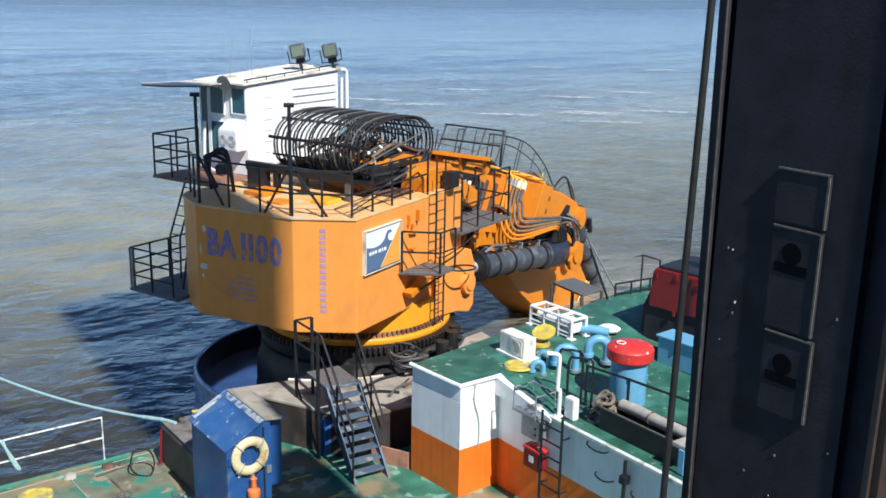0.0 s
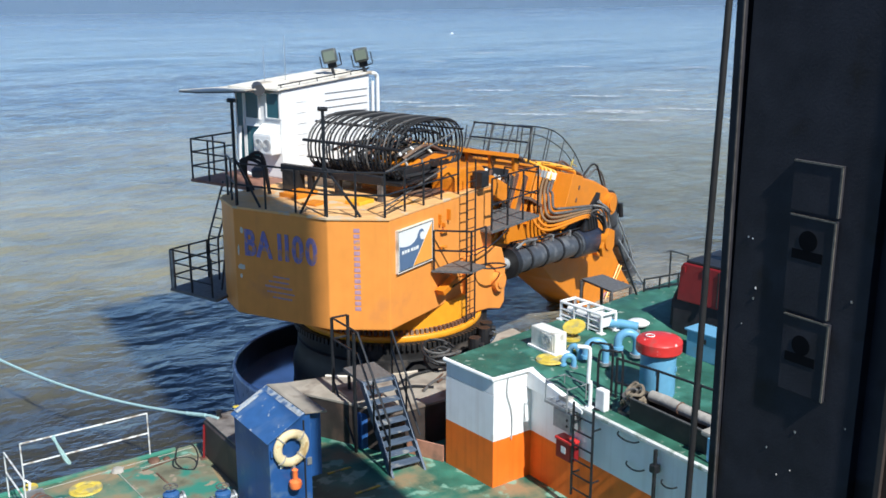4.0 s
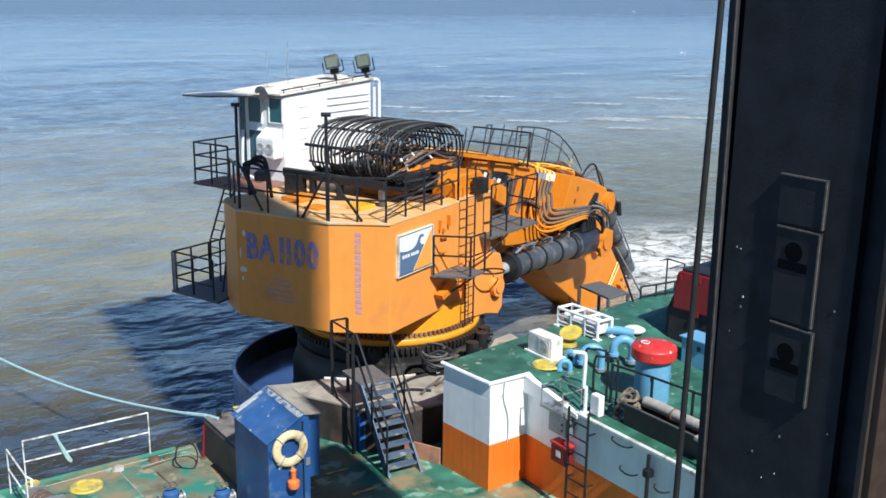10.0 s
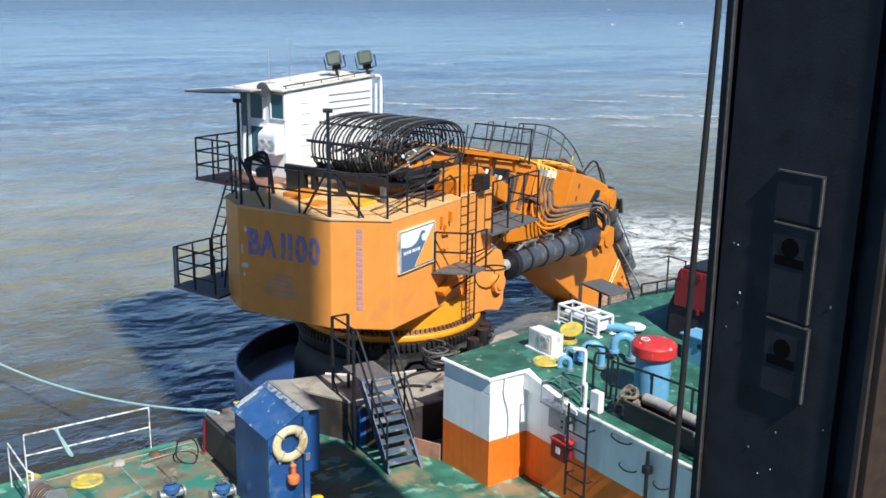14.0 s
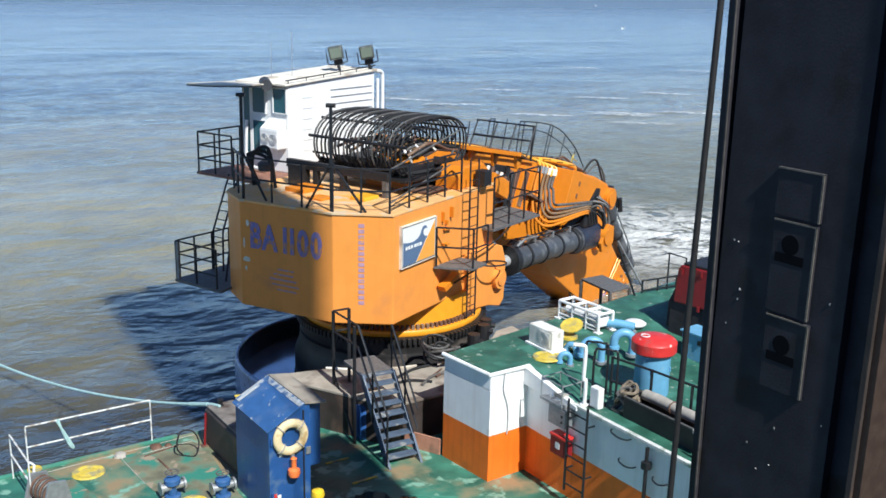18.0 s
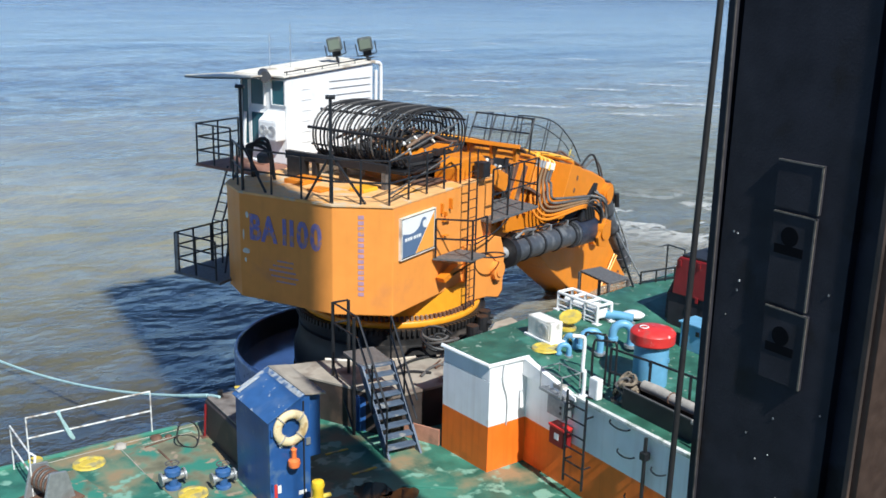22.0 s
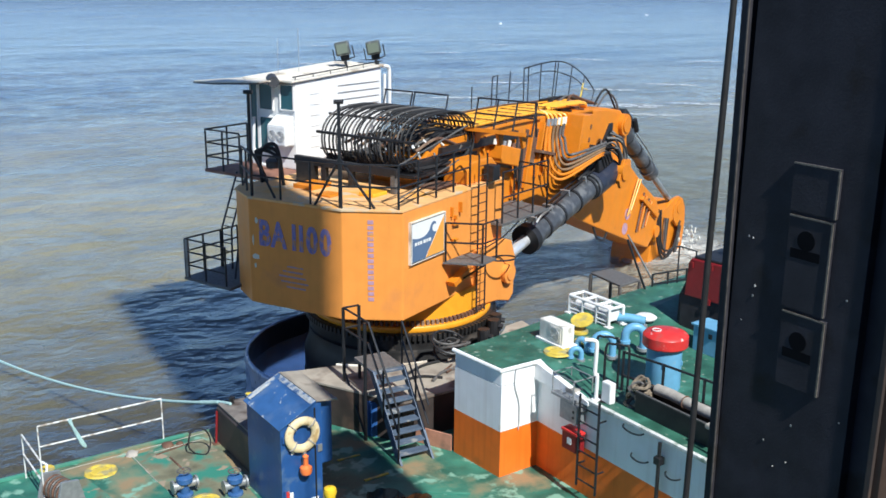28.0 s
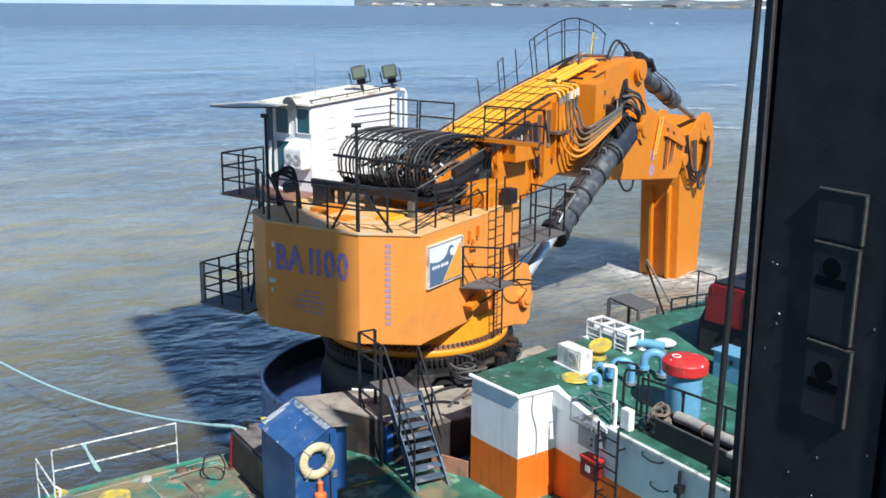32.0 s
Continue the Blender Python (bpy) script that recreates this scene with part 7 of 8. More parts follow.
def build_deck_flap():
    """Hinged hatch flap standing half open beside the pump."""
    f = thing("hatch_flap", pose(14.0, 15.22, END_Z, 0, 0, 20), "yellow hinged hatch flap propped half open on the green deck", "hatch")
    bm = bmesh.new()
    tube(bm, [(0.0, 0, 0), (0.0, 0, 0.05)], 0.2, 18)
    part("coaming", bm, YEL_CAP, f, smooth=True)
    bm = bmesh.new()
    tube(bm, [(0.12, 0, 0.24), (0.128, 0, 0.265)], 0.25, 20)
    bmesh.ops.rotate(bm, verts=bm.verts, cent=(0.12, 0, 0.24), matrix=Matrix.Rotation(radians(-40), 3, "Y"))
    part("flap", bm, YEL_CAP, f, smooth=True)
    rail_part(f, "prop", [(0.12, 0, 0.06), (0.14, 0, 0.25)], 0.02, STEEL)
    # Dark disc in place of the ground shadow beside the trough.
    m = thing("shadow_disc", pose(12.5, 12.75, UP_Z), "flat dark disc put in as a ground shadow on the green upper deck", "mat")
    bm = bmesh.new()
    lathe(bm, [(0.01, 0.004), (0.2, 0.004), (0.22, 0.018), (0.19, 0.026), (0.01, 0.024)], 20)
    part("mat_disc", bm, RUBBER, m, smooth=True)


build_deck_flap()


def build_blue_pipe():
    p = thing("blue_pipe", pose(0, 0, 0), "light blue pipe lying across the upper deck", "pipe")
    bm = bmesh.new()
    tube(bm, spline([(15.1, 15.25, 5.24), (15.3, 15.0, 5.25), (15.5, 14.72, 5.22)], 6), 0.1, 16)
    part("pipe_run", bm, PIPE_BLUE, p, smooth=True)
    bm = bmesh.new()
    lathe(bm, [(0.01, 0.0), (0.24, 0.0), (0.26, 0.04), (0.18, 0.09), (0.01, 0.1)], 24, (15.9, 15.1))
    bmesh.ops.translate(bm, verts=bm.verts[:], vec=(0, 0, END_Z))
    part("white_cover", bm, WHITE, p, smooth=True)
    for x, y in ((15.14, 15.2), (15.46, 14.78)):
        bm = bmesh.new()
        box(bm, (x - 0.06, y - 0.12, 4.95), (x + 0.06, y + 0.12, 5.16), 0.01)
        part("saddle", bm, STEEL, p)
    return p


build_blue_pipe()


def build_barrel():
    b = thing("blue_vent_trunk", Matrix.LocRotScale((13.85, 12.6, UP_Z), None, (0.84, 0.84, 0.93)), "light blue vent trunk with a domed red lid", "vent trunk")
    bm = bmesh.new()
    lathe(bm, [(0.01, 0.0), (0.40, 0.0), (0.41, 0.03), (0.405, 1.05), (0.01, 1.05)], 36)
    part("trunk_body", bm, PIPE_BLUE, b, smooth=True)
    bm = bmesh.new()
    lathe(bm, [(0.01, 0.94), (0.50, 0.94), (0.525, 0.97), (0.525, 1.17), (0.48, 1.22), (0.25, 1.27), (0.01, 1.285)], 36)
    part("lid", bm, RED, b, "domed red lid", smooth=True)
    bm = bmesh.new()
    tube(bm, [(0.1 * math.cos(t) - 0.2, 0.1 * math.sin(t) + 0.1, 1.285) for t in [k * math.pi / 6 for k in range(12)]], 0.012, 5, closed=True)
    part("lid_ring", bm, SIGN_WHITE, b)
    for a in (0.3, 1.8, 3.9, 5.2):
        bm = bmesh.new()
        box(bm, (-0.03, -0.012, -0.05), (0.03, 0.012, 0.05), 0.004, Matrix.Translation((0.42 * math.cos(a), 0.42 * math.sin(a), 0.6)) @ Matrix.Rotation(a + math.pi / 2, 4, "Z"))
        part("lug", bm, PIPE_BLUE, b)
    return b


build_barrel()


def build_blue_bin():
    b = thing("light_blue_locker", pose(0, 0, 0), "light blue steel locker on the upper deck", "locker")
    bm = bmesh.new()
    prism(bm, [(15.85, 13.65), (16.0, 11.5), (16.5, 11.5), (16.36, 13.68)], UP_Z, 5.4, bevel=0.03)
    part("locker_body", bm, PIPE_BLUE, b)
    bm = bmesh.new()
    prism(bm, [(15.81, 13.69), (15.96, 11.46), (16.52, 11.46), (16.38, 13.72)], 5.4, 5.44, bevel=0.01)
    part("locker_lid", bm, PIPE_BLUE, b)
    for y in (13.2, 12.3):
        bm = bmesh.new()
        x = 15.85 + (13.65 - y) * 0.07
        box(bm, (x - 0.03, y - 0.05, 5.2), (x + 0.02, y + 0.03, 5.3), 0.008)
        part("latch", bm, BLACK, b)
    return b


build_blue_bin()


def build_red_tank():
    t = thing("red_deck_tank", pose(16.62, 14.6, 0, 0, 0, -83), "dull red deck machinery casing on a dark base", "casing")
    bm = bmesh.new()
    prism(bm, [(-0.02, 5.68), (0.04, 6.46), (0.1, 6.56), (2.9, 6.56), (2.9, 5.68)], -0.05, 1.4, axis="y", bevel=0.03)
    part("casing_body", bm, RED_DARK, t)
    bm = bmesh.new()
    box(bm, (-0.14, 0.0, END_Z - 0.3), (2.9, 1.35, 5.68), 0.02)
    part("dark_base", bm, PILLAR, t)
    bm = bmesh.new()
    prism(bm, [(-0.24, END_Z - 0.1), (-0.22, 5.62), (0.02, 6.2), (0.02, END_Z - 0.1)], 0.06, 1.3, axis="y", bevel=0.015)
    part("dark_skirt", bm, PILLAR, t)
    bm = bmesh.new()
    box(bm, (0.14, 0.0, 6.56), (2.8, 1.3, 6.62), 0.02)
    part("top_plate", bm, BLACK, t)
    for x in (1.0, 1.9):
        bm = bmesh.new()
        box(bm, (x, -0.08, 5.72), (x + 0.03, -0.05, 6.52), 0.006)
        part("door_seam", bm, BLACK, t)
    for x, z in ((0.12, 6.36), (0.62, 6.4), (0.62, 5.6), (1.15, 6.3)):
        bm = bmesh.new()
        box(bm, (x, -0.08, z), (x + 0.06, -0.045, z + 0.13), 0.004)
        part("hinge_tab", bm, RED_DARK, t)
    # Bent exhaust pipe on top.
    rail_part(t, "exhaust_pipe", spline([(1.15, 0.5, 6.6), (1.15, 0.5, 7.3), (1.25, 0.52, 7.55), (1.5, 0.55, 7.6)], 5), 0.1, STEEL, 12)
    bm = bmesh.new()
    lathe(bm, [(0.02, 6.62), (0.22, 6.62), (0.2, 6.72), (0.02, 6.74)], 16, (1.15, 0.5))
    part("exhaust_foot", bm, STEEL, t, smooth=True)
    return t


build_red_tank()


def build_deck_rails():
    r = thing("upper_deck_railing", pose(0, 0, 0), "black tube railing on the upper deck", "railing", "deck railings")
    line = [(13.05, 12.9, UP_Z), (13.2, 12.0, UP_Z), (13.3, 11.1, UP_Z), (13.4, 10.2, UP_Z), (13.5, 9.3, UP_Z), (13.6, 7.5, UP_Z)]
    for h in (0.32, 0.8):
        rail_part(r, "rail", [Vector(p) + Vector((0, 0, h)) for p in line], 0.026)
    for p in line:
        rail_part(r, "post", [p, (p[0], p[1], p[2] + 0.82)], 0.028)
    h = thing("hoop_railing", pose(0, 0, 0), "black hoop handrail beside the ladder head", "railing", "deck railings")
    for x, y in ((12.62, 12.95), (12.75, 13.35)):
        rail_part(h, "hoop", spline([(x, y, UP_Z), (x, y, UP_Z + 0.95), (x + 0.08, y - 0.12, UP_Z + 1.05), (x + 0.2, y - 0.28, UP_Z + 1.05), (x + 0.26, y - 0.36, UP_Z + 0.95), (x + 0.26, y - 0.36, UP_Z)], 4), 0.026)
    e = thing("end_railing", pose(0, 0, 0), "dark tube railing at the upper deck's far end", "railing", "deck railings")
    line = [(17.2, 16.75, END_Z), (17.81, 16.76, END_Z), (18.3, 16.7, END_Z), (18.9, 16.63, END_Z), (19.6, 16.5, END_Z)]
    for hh in (0.06, 0.32):
        rail_part(e, "rail", [Vector(p) + Vector((0, 0, hh)) for p in line[1:]], 0.024)
    for p in line[1:]:
        rail_part(e, "post", [p, (p[0], p[1], p[2] + 0.33)], 0.024)
    rail_part(e, "stay", [(17.5, 16.7, END_Z), (17.0, 16.9, END_Z + 1.3)], 0.03)
    rail_part(e, "stay", [(18.0, 16.85, END_Z), (17.2, 17.1, END_Z + 1.35)], 0.024, STEEL)
    rail_part(e, "arm", [(18.6, 16.66, END_Z), (18.6, 16.66, END_Z + 0.96), (18.29, 16.7, END_Z + 0.93), (18.6, 16.66, END_Z + 0.96), (19.17, 16.59, END_Z + 0.76), (19.2, 16.59, END_Z)], 0.022)


build_deck_rails()


def build_tray():
    t = thing("black_steel_trough", pose(0, 0, 0), "open black steel trough with a dusty roll on it", "trough")
    x0, x1, y0, y1, z0, z1 = 12.55, 13.1, 9.2, 12.05, UP_Z, UP_Z + 0.42
    bm = bmesh.new()
    box(bm, (x0, y0, z0), (x0 + 0.05, y1, z1), 0.008)
    part("trough_side", bm, BLACK, t)
    bm = bmesh.new()
    box(bm, (x1 - 0.05, y0, z0), (x1, y1, z1), 0.008)
    part("trough_side", bm, BLACK, t)
    for y in (y0, y1 - 0.05):
        bm = bmesh.new()
        box(bm, (x0 + 0.05, y, z0), (x1 - 0.05, y + 0.05, z1), 0.008)
        part("trough_end", bm, BLACK, t)
    bm = bmesh.new()
    box(bm, (x0 + 0.05, y0 + 0.05, z0 + 0.02), (x1 - 0.05, y1 - 0.05, z0 + 0.06), 0.005)
    part("trough_floor", bm, DARK_HULL, t)
    rail_part(t, "edge_bar", [(x0 - 0.005, y0, z1), (x0 - 0.005, y1, z1)], 0.022, HOSE_GREY)
    r = thing("canvas_roll", pose(0, 0, 0), "dusty beige canvas roll lying on the trough", "roll")
    bm = bmesh.new()
    tube(bm, [(12.95 + 0.02 * math.sin(k), 11.9 - 0.35 * k, z1 - 0.01 + 0.012 * math.sin(2 * k)) for k in range(8)], 0.105, 14)
    part("roll_body", bm, BEIGE_ROLL, r, smooth=True)
    for k in (1, 4):
        bm = bmesh.new()
        tube(bm, [(12.95 + 0.115 * math.cos(a), 11.7 - 0.5 * k, z1 - 0.01 + 0.115 * math.sin(a)) for a in [j * math.pi / 6 for j in range(12)]], 0.012, 5, closed=True)
        part("tie", bm, RUSTY, r)
    h = thing("rope_heap", pose(12.8, 12.22, z0), "tangled tan rope heap at the trough's end", "rope")
    rnd = random.Random(21)
    for k in range(16):
        bm = bmesh.new()
        c = Vector((rnd.uniform(-0.12, 0.12), rnd.uniform(-0.2, 0.15), 0.05 + 0.026 * k))
        ax, q = rnd.uniform(0.08, 0.16), rnd.uniform(0, 3)
        tube(bm, [c + Vector((ax * math.cos(t), ax * 0.9 * math.sin(t), 0.08 * math.sin(t + q) + 0.04 * math.cos(2 * t))) for t in [j * math.pi / 9 for j in range(18)]], 0.03, 6, closed=True)
        part("rope_coil", bm, ROPE_TAN if k % 4 else HOSE_GREY, h, smooth=True)
    g = thing("grey_pad", pose(0, 0, 0), "folded grey pad and pale blue strap on the trough", "pad")
    bm = bmesh.new()
    box(bm, (12.42, 9.95, z1 - 0.02), (13.0, 10.3, z1 + 0.07), 0.03)
    part("pad", bm, BEIGE_ROLL, g)
    bm = bmesh.new()
    box(bm, (12.36, 9.98, z1 - 0.4), (12.4, 10.1, z1 + 0.02), 0.008)
    part("strap", bm, PIPE_BLUE, g)


build_tray()


def build_bench():
    b = thing("steel_bench_platform", pose(0, 0, 0), "grey steel step platform on angled legs beyond the deck end", "platform")
    c = [(18.94, 20.2), (19.74, 20.19), (19.63, 18.93), (18.77, 18.83)]
    bm = bmesh.new()
    prism(bm, c, 4.36, 4.42, bevel=0.012)
    part("platform_top", bm, GRATE, b)
    for x, y in c:
        bm = bmesh.new()
        tube(bm, [(x * 0.99 + 0.19, y * 0.99 + 0.2, 4.37), (x, y, 2.75)], 0.05, 8)
        part("leg", bm, HOSE_GREY, b)
    bm = bmesh.new()
    prism(bm, [(18.7, 17.6), (24.0, 17.6), (24.0, 20.6), (18.7, 20.6)], -1.0, 2.75)
    d = part("deck_extension", bm, DECK)
    tagged(d, "green deck beside the crane plinth", "deck", kind="structure")
    return b


build_bench()

# ---- far shore ----


def build_shore():
    s = tagged(new("backdrop"), "distant low shore with pale buildings", "shore", kind="structure")
    rnd = random.Random(8)
    def at(az, dist):
        a = radians(55 - az)
        return Vector((math.cos(a) * dist, math.sin(a) * dist))
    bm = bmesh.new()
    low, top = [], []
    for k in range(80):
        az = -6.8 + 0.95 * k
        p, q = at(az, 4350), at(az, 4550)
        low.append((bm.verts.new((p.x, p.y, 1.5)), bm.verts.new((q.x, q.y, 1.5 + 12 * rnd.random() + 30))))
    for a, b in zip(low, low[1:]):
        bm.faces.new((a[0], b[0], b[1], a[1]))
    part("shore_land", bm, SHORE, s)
    # Added strip in water blue, covering the bright sky at the left horizon.
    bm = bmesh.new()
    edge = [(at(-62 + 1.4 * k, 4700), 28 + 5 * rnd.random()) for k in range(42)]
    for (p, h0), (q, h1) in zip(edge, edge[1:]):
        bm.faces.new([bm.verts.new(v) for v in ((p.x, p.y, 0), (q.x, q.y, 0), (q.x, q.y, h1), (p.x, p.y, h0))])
    part("far_hills", bm, STRIP_BLUE, s)
    mats = (GREY_DECK, CREAM, HULL_WHITE, STEEL, DARK_HULL)
    for k in range(70):
        az = rnd.uniform(-6.4, 18)
        p = at(az, 4370 + rnd.uniform(0, 100))
        w, d, h = rnd.uniform(12, 70), rnd.uniform(10, 30), rnd.uniform(4, 13)
        bm = bmesh.new()
        box(bm, (-w / 2, -d / 2, 0), (w / 2, d / 2, h))
        prism(bm, [(-w / 2, h), (0, h + 3), (w / 2, h)], -d / 2, d / 2, axis="y")
        ob = part("shore_building", bm, mats[k % 5], s)
        ob.matrix_basis = pose(p.x, p.y, 3, 0, 0, 55 - az + 90)
    return s


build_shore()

# ---- foam and churned silt on the water ----


def patch_material(name, colour, cover, scale, radius, lo, hi, rough):
    """A mottled film with gaps that thins out towards its rim."""
    m = bpy.data.materials.new(name)
    m.use_nodes = True
    n, k = m.node_tree.nodes, m.node_tree.links
    b = n["Principled BSDF"]
    b.inputs["Base Color"].default_value = (*colour, 1)
    b.inputs["Roughness"].default_value = rough
    tc = n.new("ShaderNodeTexCoord")
    t = n.new("ShaderNodeTexNoise")
    t.inputs["Scale"].default_value, t.inputs["Detail"].default_value, t.inputs["Roughness"].default_value = scale, 9.0, 0.68
    t.inputs["Distortion"].default_value = 0.8
    k.new(tc.outputs["Object"], t.inputs["Vector"])
    r = n.new("ShaderNodeMapRange")
    r.inputs[1].default_value, r.inputs[2].default_value = lo, hi
    k.new(t.outputs["Fac"], r.inputs[0])
    ln = n.new("ShaderNodeVectorMath")
    ln.operation = "LENGTH"
    k.new(tc.outputs["Object"], ln.inputs[0])
    f = n.new("ShaderNodeMapRange")
    f.inputs[1].default_value, f.inputs[2].default_value, f.inputs[3].default_value, f.inputs[4].default_value = radius * 0.25, radius, cover, 0.0
    k.new(ln.outputs["Value"], f.inputs[0])
    mu = n.new("ShaderNodeMath")
    mu.operation = "MULTIPLY"
    k.new(r.outputs[0], mu.inputs[0])
    k.new(f.outputs[0], mu.inputs[1])
    k.new(mu.outputs[0], b.inputs["Alpha"])
    # The same ripples run through the film as through the water.
    last = None
    for size, stretch, dist in ((0.22, (1, 1.4, 1), 0.9), (0.75, (0.9, 1.4, 1), 0.55), (2.2, (0.85, 1.5, 1), 0.17)):
        mp = n.new("ShaderNodeMapping")
        mp.inputs["Scale"].default_value, mp.inputs["Rotation"].default_value = stretch, (0, 0, radians(24))
        k.new(tc.outputs["Object"], mp.inputs[0])
        w = n.new("ShaderNodeTexNoise")
        w.inputs["Scale"].default_value, w.inputs["Detail"].default_value, w.inputs["Roughness"].default_value = size, 4.0, 0.6
        k.new(mp.outputs[0], w.inputs["Vector"])
        bp = n.new("ShaderNodeBump")
        bp.inputs["Distance"].default_value = dist
        k.new(w.outputs["Fac"], bp.inputs["Height"])
        if last:
            k.new(last, bp.inputs["Normal"])
        last = bp.outputs[0]
    k.new(last, b.inputs["Normal"])
    b.inputs["IOR"].default_value, b.inputs["Specular IOR Level"].default_value = (1.5, 0.8) if rough < 0.5 else (1.3, 0.3)
    return m


def water_patch(name, radius, mat, label):
    bm = bmesh.new()
    n = 34
    grid = {}
    for i in range(-n, n + 1):
        for j in range(-n, n + 1):
            x, y = radius * i / n, radius * j / n
            if math.hypot(x, y) <= radius * 1.03:
                grid[i, j] = bm.verts.new((x, y, 0.05 * noise.noise((x * 0.5, y * 0.5, 2.0))))
    for (i, j), v in list(grid.items()):
        q = [grid.get(p) for p in ((i, j), (i + 1, j), (i + 1, j + 1), (i, j + 1))]
        if all(q):
            bm.faces.new(q)
    return tagged(part(name, bm, mat, smooth=True), label, "foam" if "foam" in name else "silt", kind="stuff")


FOAM_MAT = patch_material("broken_foam", (0.80, 0.79, 0.75), 1.0, 0.85, 8.5, 0.38, 0.52, 0.8)
SPLASH_MAT = patch_material("splash_foam", (0.74, 0.72, 0.66), 1.0, 1.3, 3.7, 0.32, 0.52, 0.8)
SILT_MAT = patch_material("churned_silt", (0.35, 0.315, 0.24), 0.85, 0.22, 10.0, 0.2, 0.55, 0.15)
WIDE_SILT = patch_material("drifting_silt", (0.185, 0.178, 0.125), 0.7, 0.09, 26.0, 0.2, 0.55, 0.1)
wide_silt = water_patch("silt_drift", 26.0, WIDE_SILT, "broad olive-brown silt drift behind the crane")
wide_silt.location = (50, 38, WATER_Z + 0.16)
foam = water_patch("churned_foam", 8.5, FOAM_MAT, "broken white foam on the churned water")
splash = water_patch("stick_foam", 3.7, SPLASH_MAT, "white foam round the dipper stick")
silt = water_patch("silt_plume", 10.0, SILT_MAT, "pale brown silt plume under the boom")


def build_spray():
    """Drops and sheets of water thrown up where the stick plunges in."""
    rnd = random.Random(8)
    bm = bmesh.new()
    for k in range(150):
        a, r = rnd.uniform(0, 2 * math.pi), rnd.uniform(0.7, 1.5)
        h = rnd.random() ** 1.6 * 1.1
        size = rnd.uniform(0.03, 0.10) * (1.2 - h * 0.6)
        m = Matrix.Translation((r * math.cos(a), r * math.sin(a), h)) @ Matrix.Rotation(rnd.uniform(0, 3), 4, "Z") @ Matrix.Diagonal((size, size * 0.7, size * rnd.uniform(0.7, 2.2), 1))
        bmesh.ops.create_icosphere(bm, subdivisions=1, radius=1.0, matrix=m)
    return tagged(part("water_spray", bm, FOAM, smooth=True), "white spray thrown up beside the dipper stick", "spray", kind="stuff")


spray = build_spray()
WHITECAP = patch_material("whitecap_foam", (0.8, 0.8, 0.78), 1.0, 1.9, 2.4, 0.46, 0.54, 0.8)
caps = []
_r = random.Random(31)
for cx, cy in ((59, 69), (63, 66), (66, 64), (70, 62), (72, 76), (80, 78), (96, 108), (55, 78), (68, 88), (110, 95), (60, 120), (85, 130), (75, 150), (105, 140), (52, 84), (62, 60)):
    c_ = water_patch("whitecap_foam", 2.4, WHITECAP, "small whitecap on the far water")
    c_.location = (cx + _r.uniform(-2, 2), cy + _r.uniform(-2, 2), WATER_Z + 0.1)
    c_.rotation_euler = (0, 0, radians(-35 + _r.uniform(-12, 12)))
    c_.scale = (1.6, 0.45, 1)



def build_gull(span):
    """A white gull gliding with raised wings."""
    bird = thing("gull", pose(0, 0, 30), "white gull with grey wings flying over the water", "bird", group="gulls over the water")
    bm = bmesh.new()
    lathe(bm, [(0.01, -0.34), (0.07, -0.2), (0.11, 0.0), (0.085, 0.2), (0.06, 0.27), (0.055, 0.34), (0.01, 0.4)], 10)
    for v in bm.verts:
        v.co = Vector((v.co.z, v.co.y, v.co.x))
    part("body", bm, HULL_WHITE, bird, smooth=True)
    bm = bmesh.new()
    prism(bm, [(-0.3, -0.05), (-0.3, 0.05), (-0.52, 0.12), (-0.52, -0.12)], -0.012, 0.012)
    part("tail", bm, HULL_WHITE, bird)
    for side in (-1, 1):
        for name, mat, pts in (("wing", HULL_WHITE, ((0.16, 0.06, 0.05), (-0.1, 0.06, 0.05), (-0.1, 0.42, 0.26), (0.18, 0.42, 0.26))), ("wing_tip", GUTTER, ((0.18, 0.42, 0.26), (-0.1, 0.42, 0.26), (-0.3, span / 2, 0.2), (-0.22, span / 2, 0.2)))):
            bm = bmesh.new()
            low = [bm.verts.new((x, side * y, z)) for x, y, z in pts]
            high = [bm.verts.new((x, side * y, z + 0.02)) for x, y, z in pts]
            bm.faces.new(low)
            bm.faces.new(high[::-1])
            for i in range(4):
                bm.faces.new((low[i], low[(i + 1) % 4], high[(i + 1) % 4], high[i]))
            bmesh.ops.recalc_face_normals(bm, faces=bm.faces[:])
            part(name, bm, mat, bird)
    return bird


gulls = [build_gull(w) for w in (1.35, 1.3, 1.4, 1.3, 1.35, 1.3)]
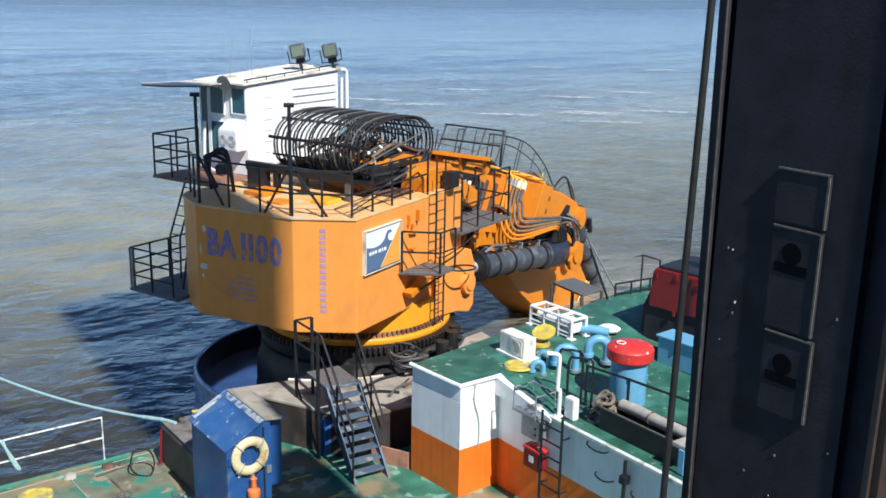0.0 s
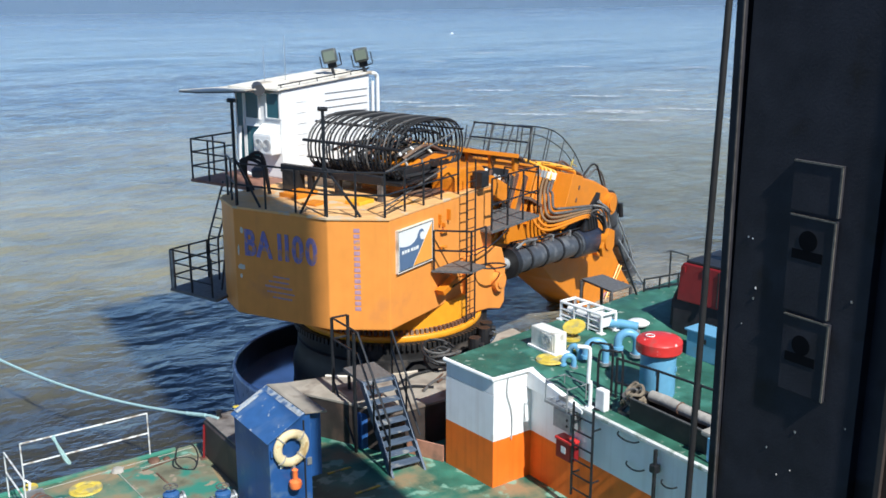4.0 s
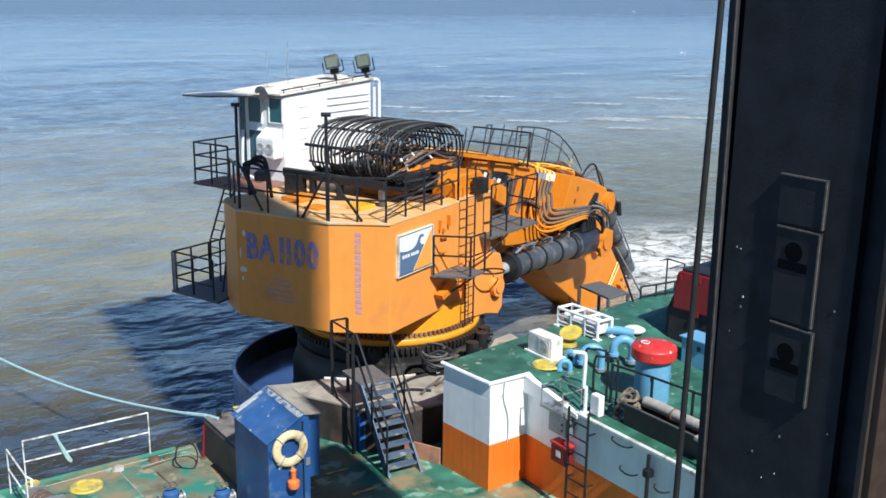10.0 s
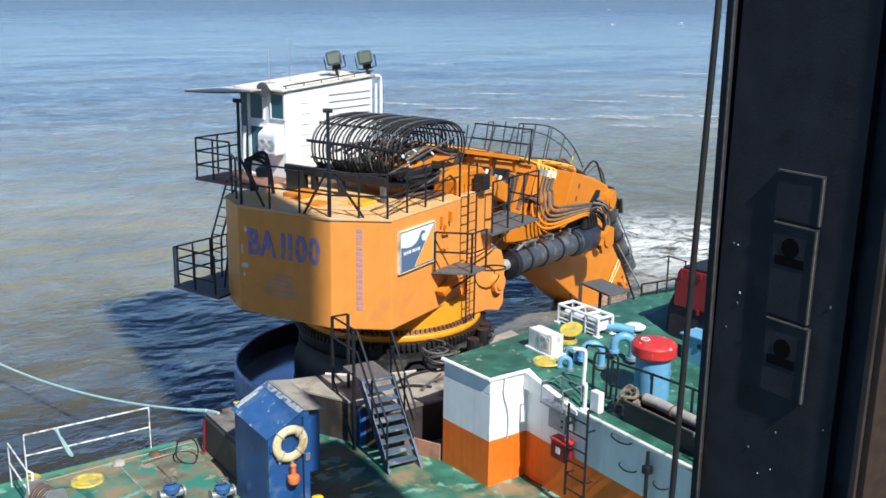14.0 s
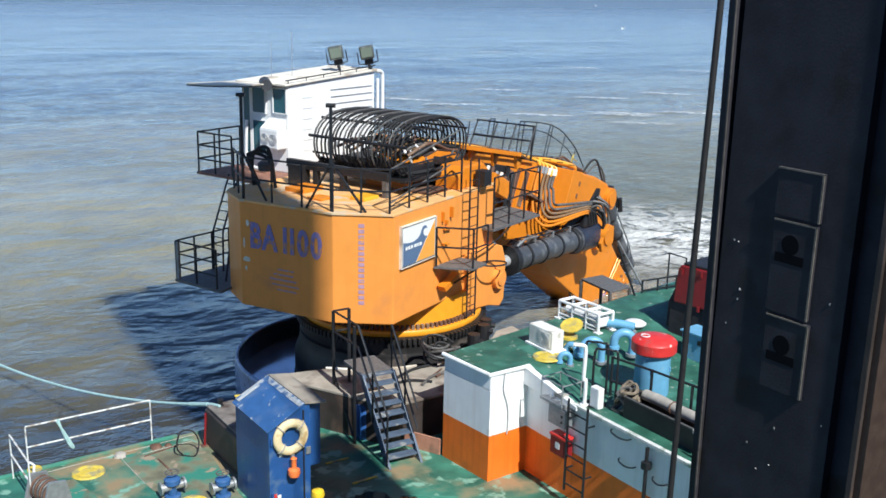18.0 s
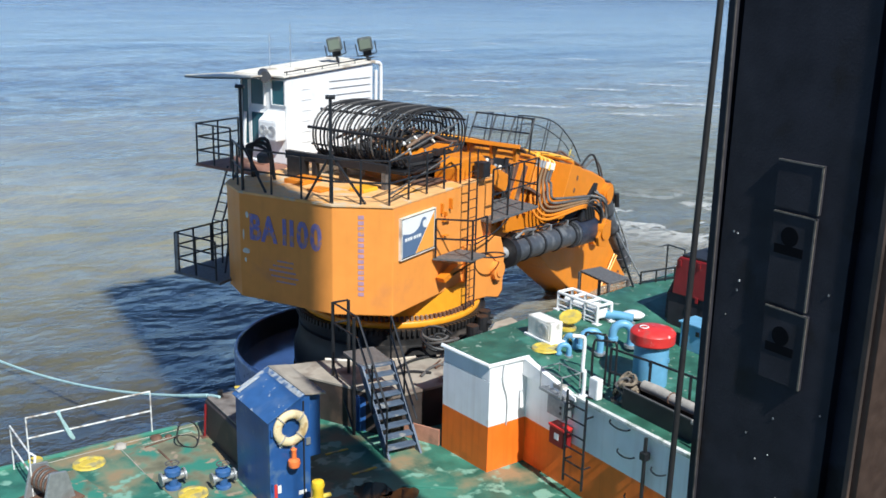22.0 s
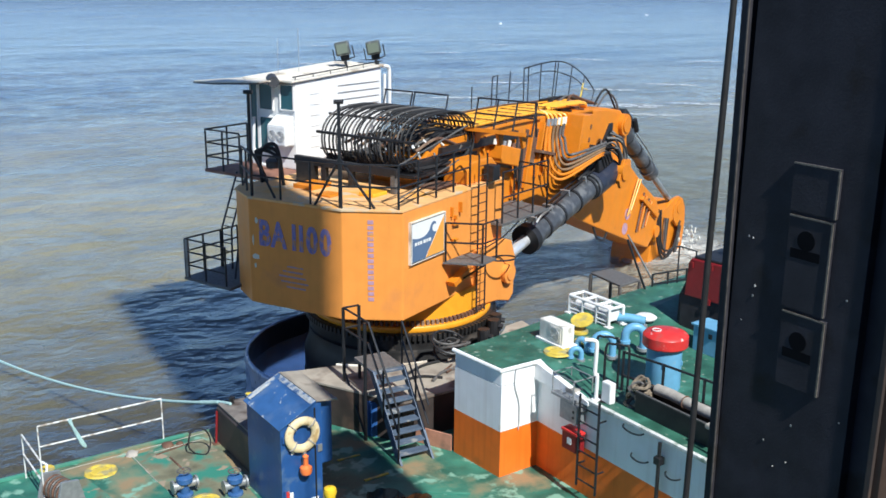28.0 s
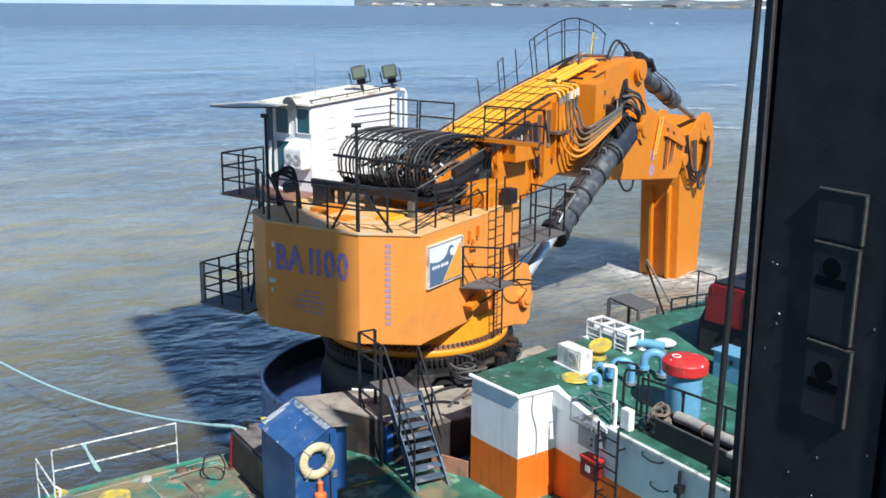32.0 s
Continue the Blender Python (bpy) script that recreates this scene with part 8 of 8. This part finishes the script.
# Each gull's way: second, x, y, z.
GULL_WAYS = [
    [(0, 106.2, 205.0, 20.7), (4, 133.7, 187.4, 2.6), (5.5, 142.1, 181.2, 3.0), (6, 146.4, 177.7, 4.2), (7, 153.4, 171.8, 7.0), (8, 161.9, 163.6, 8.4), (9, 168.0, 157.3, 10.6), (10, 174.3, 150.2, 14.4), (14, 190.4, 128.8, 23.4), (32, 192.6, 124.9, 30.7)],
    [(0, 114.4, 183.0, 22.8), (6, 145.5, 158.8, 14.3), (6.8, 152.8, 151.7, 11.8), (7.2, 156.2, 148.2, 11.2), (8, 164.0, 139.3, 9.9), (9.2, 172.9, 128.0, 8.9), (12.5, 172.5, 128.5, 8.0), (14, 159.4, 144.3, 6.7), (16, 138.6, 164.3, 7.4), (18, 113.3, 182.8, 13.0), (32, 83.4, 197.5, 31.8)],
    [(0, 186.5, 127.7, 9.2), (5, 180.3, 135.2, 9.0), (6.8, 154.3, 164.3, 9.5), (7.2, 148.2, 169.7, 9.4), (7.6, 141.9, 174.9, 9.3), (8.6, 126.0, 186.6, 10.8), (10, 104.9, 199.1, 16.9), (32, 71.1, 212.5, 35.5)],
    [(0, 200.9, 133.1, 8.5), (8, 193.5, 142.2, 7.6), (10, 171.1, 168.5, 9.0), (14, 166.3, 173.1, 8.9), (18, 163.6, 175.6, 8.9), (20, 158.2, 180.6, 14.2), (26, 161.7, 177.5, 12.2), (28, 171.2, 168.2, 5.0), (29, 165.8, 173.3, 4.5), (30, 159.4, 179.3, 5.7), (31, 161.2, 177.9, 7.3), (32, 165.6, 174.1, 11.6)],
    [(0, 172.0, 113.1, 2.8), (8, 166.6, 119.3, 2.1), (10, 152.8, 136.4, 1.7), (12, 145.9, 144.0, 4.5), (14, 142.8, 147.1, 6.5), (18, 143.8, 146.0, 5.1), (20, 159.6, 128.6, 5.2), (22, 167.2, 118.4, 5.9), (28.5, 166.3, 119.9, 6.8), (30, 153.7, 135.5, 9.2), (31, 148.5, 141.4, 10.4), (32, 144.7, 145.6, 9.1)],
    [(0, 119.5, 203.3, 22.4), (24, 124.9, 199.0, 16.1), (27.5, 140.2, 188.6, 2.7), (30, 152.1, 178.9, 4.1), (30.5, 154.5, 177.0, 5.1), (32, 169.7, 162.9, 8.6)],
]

# ---- what moves ----
BOOM_TURN = [
    (0, -28.6, -39.7),
    (1, -28.7, -39.7),
    (2, -28.23, -39.2),
    (3, -27.47, -38.5),
    (3.5, -26.99, -38.0),
    (5.5, -25.15, -36.1),
    (6, -25.05, -36.0),
    (7, -25.07, -36.1),
    (9, -25.03, -36.0),
    (11, -24.95, -36.0),
    (13, -24.98, -36.0),
    (14.5, -24.96, -36.0),
    (16.5, -24.91, -35.9),
    (17.5, -25.18, -36.2),
    (18.5, -25.59, -36.6),
    (20, -25.87, -36.9),
    (22, -26.02, -37.0),
    (24, -25.82, -36.8),
    (25, -25.30, -36.3),
    (25.5, -23.98, -34.5),
    (27.5, -16.01, -19.5),
    (28, -13.56, -15.0),
    (28.5, -11.57, -12.6),
    (29, -9.59, -10.4),
    (29.5, -7.76, -8.5),
    (30, -6.32, -6.8),
    (30.5, -4.66, -5.6),
    (31, -3.02, -3.5),
    (31.5, -1.49, -1.5),
    (32, 0.00, 0.4),
]


def motions():
    def turned(p, a):
        c, s = math.cos(a), math.sin(a)
        return Vector((PIV[0] + c * p[0] - s * p[1], PIV[1] + s * p[0] + c * p[1]))
    rows = {k: [] for k in ("boom", "barrel", "rod", "stick", "sbarrel", "srod")}
    for t, deg, lean in BOOM_TURN:
        a = radians(deg)
        rows["boom"].append((t, pose(PIV[0], 0, PIV[1], 0, -deg, 0)))
        head, foot = turned(CYL_HEAD, a), Vector(CYL_FOOT)
        up = math.degrees(math.atan2(head.y - foot.y, head.x - foot.x))
        rows["rod"].append((t, pose(foot.x, -2.0, foot.y, 0, -up, 0)))
        rows["barrel"].append((t, pose(head.x, -2.0, head.y, 0, -up + 180, 0)))
        pin = turned(STICK_PIN, a)
        rows["stick"].append((t, pose(pin.x, 0, pin.y, 0, -lean, 0)))
        c, s = math.cos(radians(lean)), math.sin(radians(lean))
        end = pin + Vector((c * 2.9 - s * 1.2, s * 2.9 + c * 1.2))
        top = turned(SCYL_PIN, a)
        down = math.degrees(math.atan2(end.y - top.y, end.x - top.x))
        rows["sbarrel"].append((t, pose(top.x, -0.8, top.y, 0, -down, 0)))
        rows["srod"].append((t, pose(end.x, -0.8, end.y, 0, -down + 180, 0)))
    for ob, key in ((boom, "boom"), (boom_cyl, "barrel"), (boom_rod, "rod"), (stick, "stick"), (stick_cyl, "sbarrel"), (stick_rod, "srod")):
        walk(ob, rows[key])
    walk(ex, [(t, pose(MX, MY, MZ, 0, 0, MTURN + a)) for t, a in ((0, -0.2), (2, -0.4), (6, -0.2), (12, 0.0), (18, 0.3), (22, 0.45), (28, 0.35), (30.5, 0.3), (31, 0.35), (31.5, 0.5), (32.0, 0.75))])
    walk(foam, [(0, pose(46.0, 22.0, WATER_Z + 0.14)), (5.5, pose(42.0, 24.5, WATER_Z + 0.14)), (7.2, pose(36.0, 25.2, WATER_Z + 0.14)), (9, pose(32.2, 26.2, WATER_Z + 0.14)), (11.5, pose(32.6, 28.0, WATER_Z + 0.14)), (14, pose(33.6, 29.4, WATER_Z + 0.14)), (19, pose(34.5, 30.4, WATER_Z + 0.14)), (21, pose(35.5, 31.0, WATER_Z + 0.08)),
                (23, pose(37.0, 32.0, WATER_Z - 0.02)), (25, pose(38.5, 33.5, WATER_Z - 0.1)), (27.5, pose(40.0, 35.0, WATER_Z - 0.2)), (32.0, pose(41.0, 37.0, WATER_Z - 0.3))])
    walk(splash, [(0, pose(29.5, 27.0, WATER_Z - 0.5)), (25, pose(29.5, 27.3, WATER_Z - 0.4)), (27.5, pose(30.5, 28.2, WATER_Z + 0.13)), (30, pose(30.3, 28.3, WATER_Z + 0.13)), (32.0, pose(30.0, 28.6, WATER_Z + 0.13))])
    walk(mooring_rope, [(t, pose(7.27, 19.0, 3.66, 0, -lift, ROPE_TURN)) for t, lift in ((0, 5.8), (3, 5.5), (6, 5.1), (9, 5.2), (11.5, 4.2), (14, 2.7), (18, 0.9), (23, 0.0), (26, 0.2), (29, 1.0), (32.0, 3.0))])
    walk(spray, [(0, pose(31.0, 28.6, WATER_Z - 2.5)), (27.3, pose(31.0, 28.6, WATER_Z - 2.0)), (28.2, pose(31.0, 28.6, WATER_Z)), (29.2, pose(30.7, 28.5, WATER_Z - 0.25)), (30.2, pose(30.4, 28.4, WATER_Z - 1.0)), (32.0, pose(30.2, 28.4, WATER_Z - 1.4))])
    walk(silt, [(0, pose(27.0, 24.6, WATER_Z + 0.05)), (24.5, pose(26.0, 24.6, WATER_Z + 0.08)), (27.5, pose(27.2, 26.8, WATER_Z + 0.10)), (32.0, pose(27.6, 27.4, WATER_Z + 0.10))])
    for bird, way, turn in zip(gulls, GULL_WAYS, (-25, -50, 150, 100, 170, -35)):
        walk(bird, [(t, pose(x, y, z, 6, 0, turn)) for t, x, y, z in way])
    walk(water, [(0, pose(0, 0, WATER_Z)), (32.0, pose(2.6, -4.2, WATER_Z))])


motions()
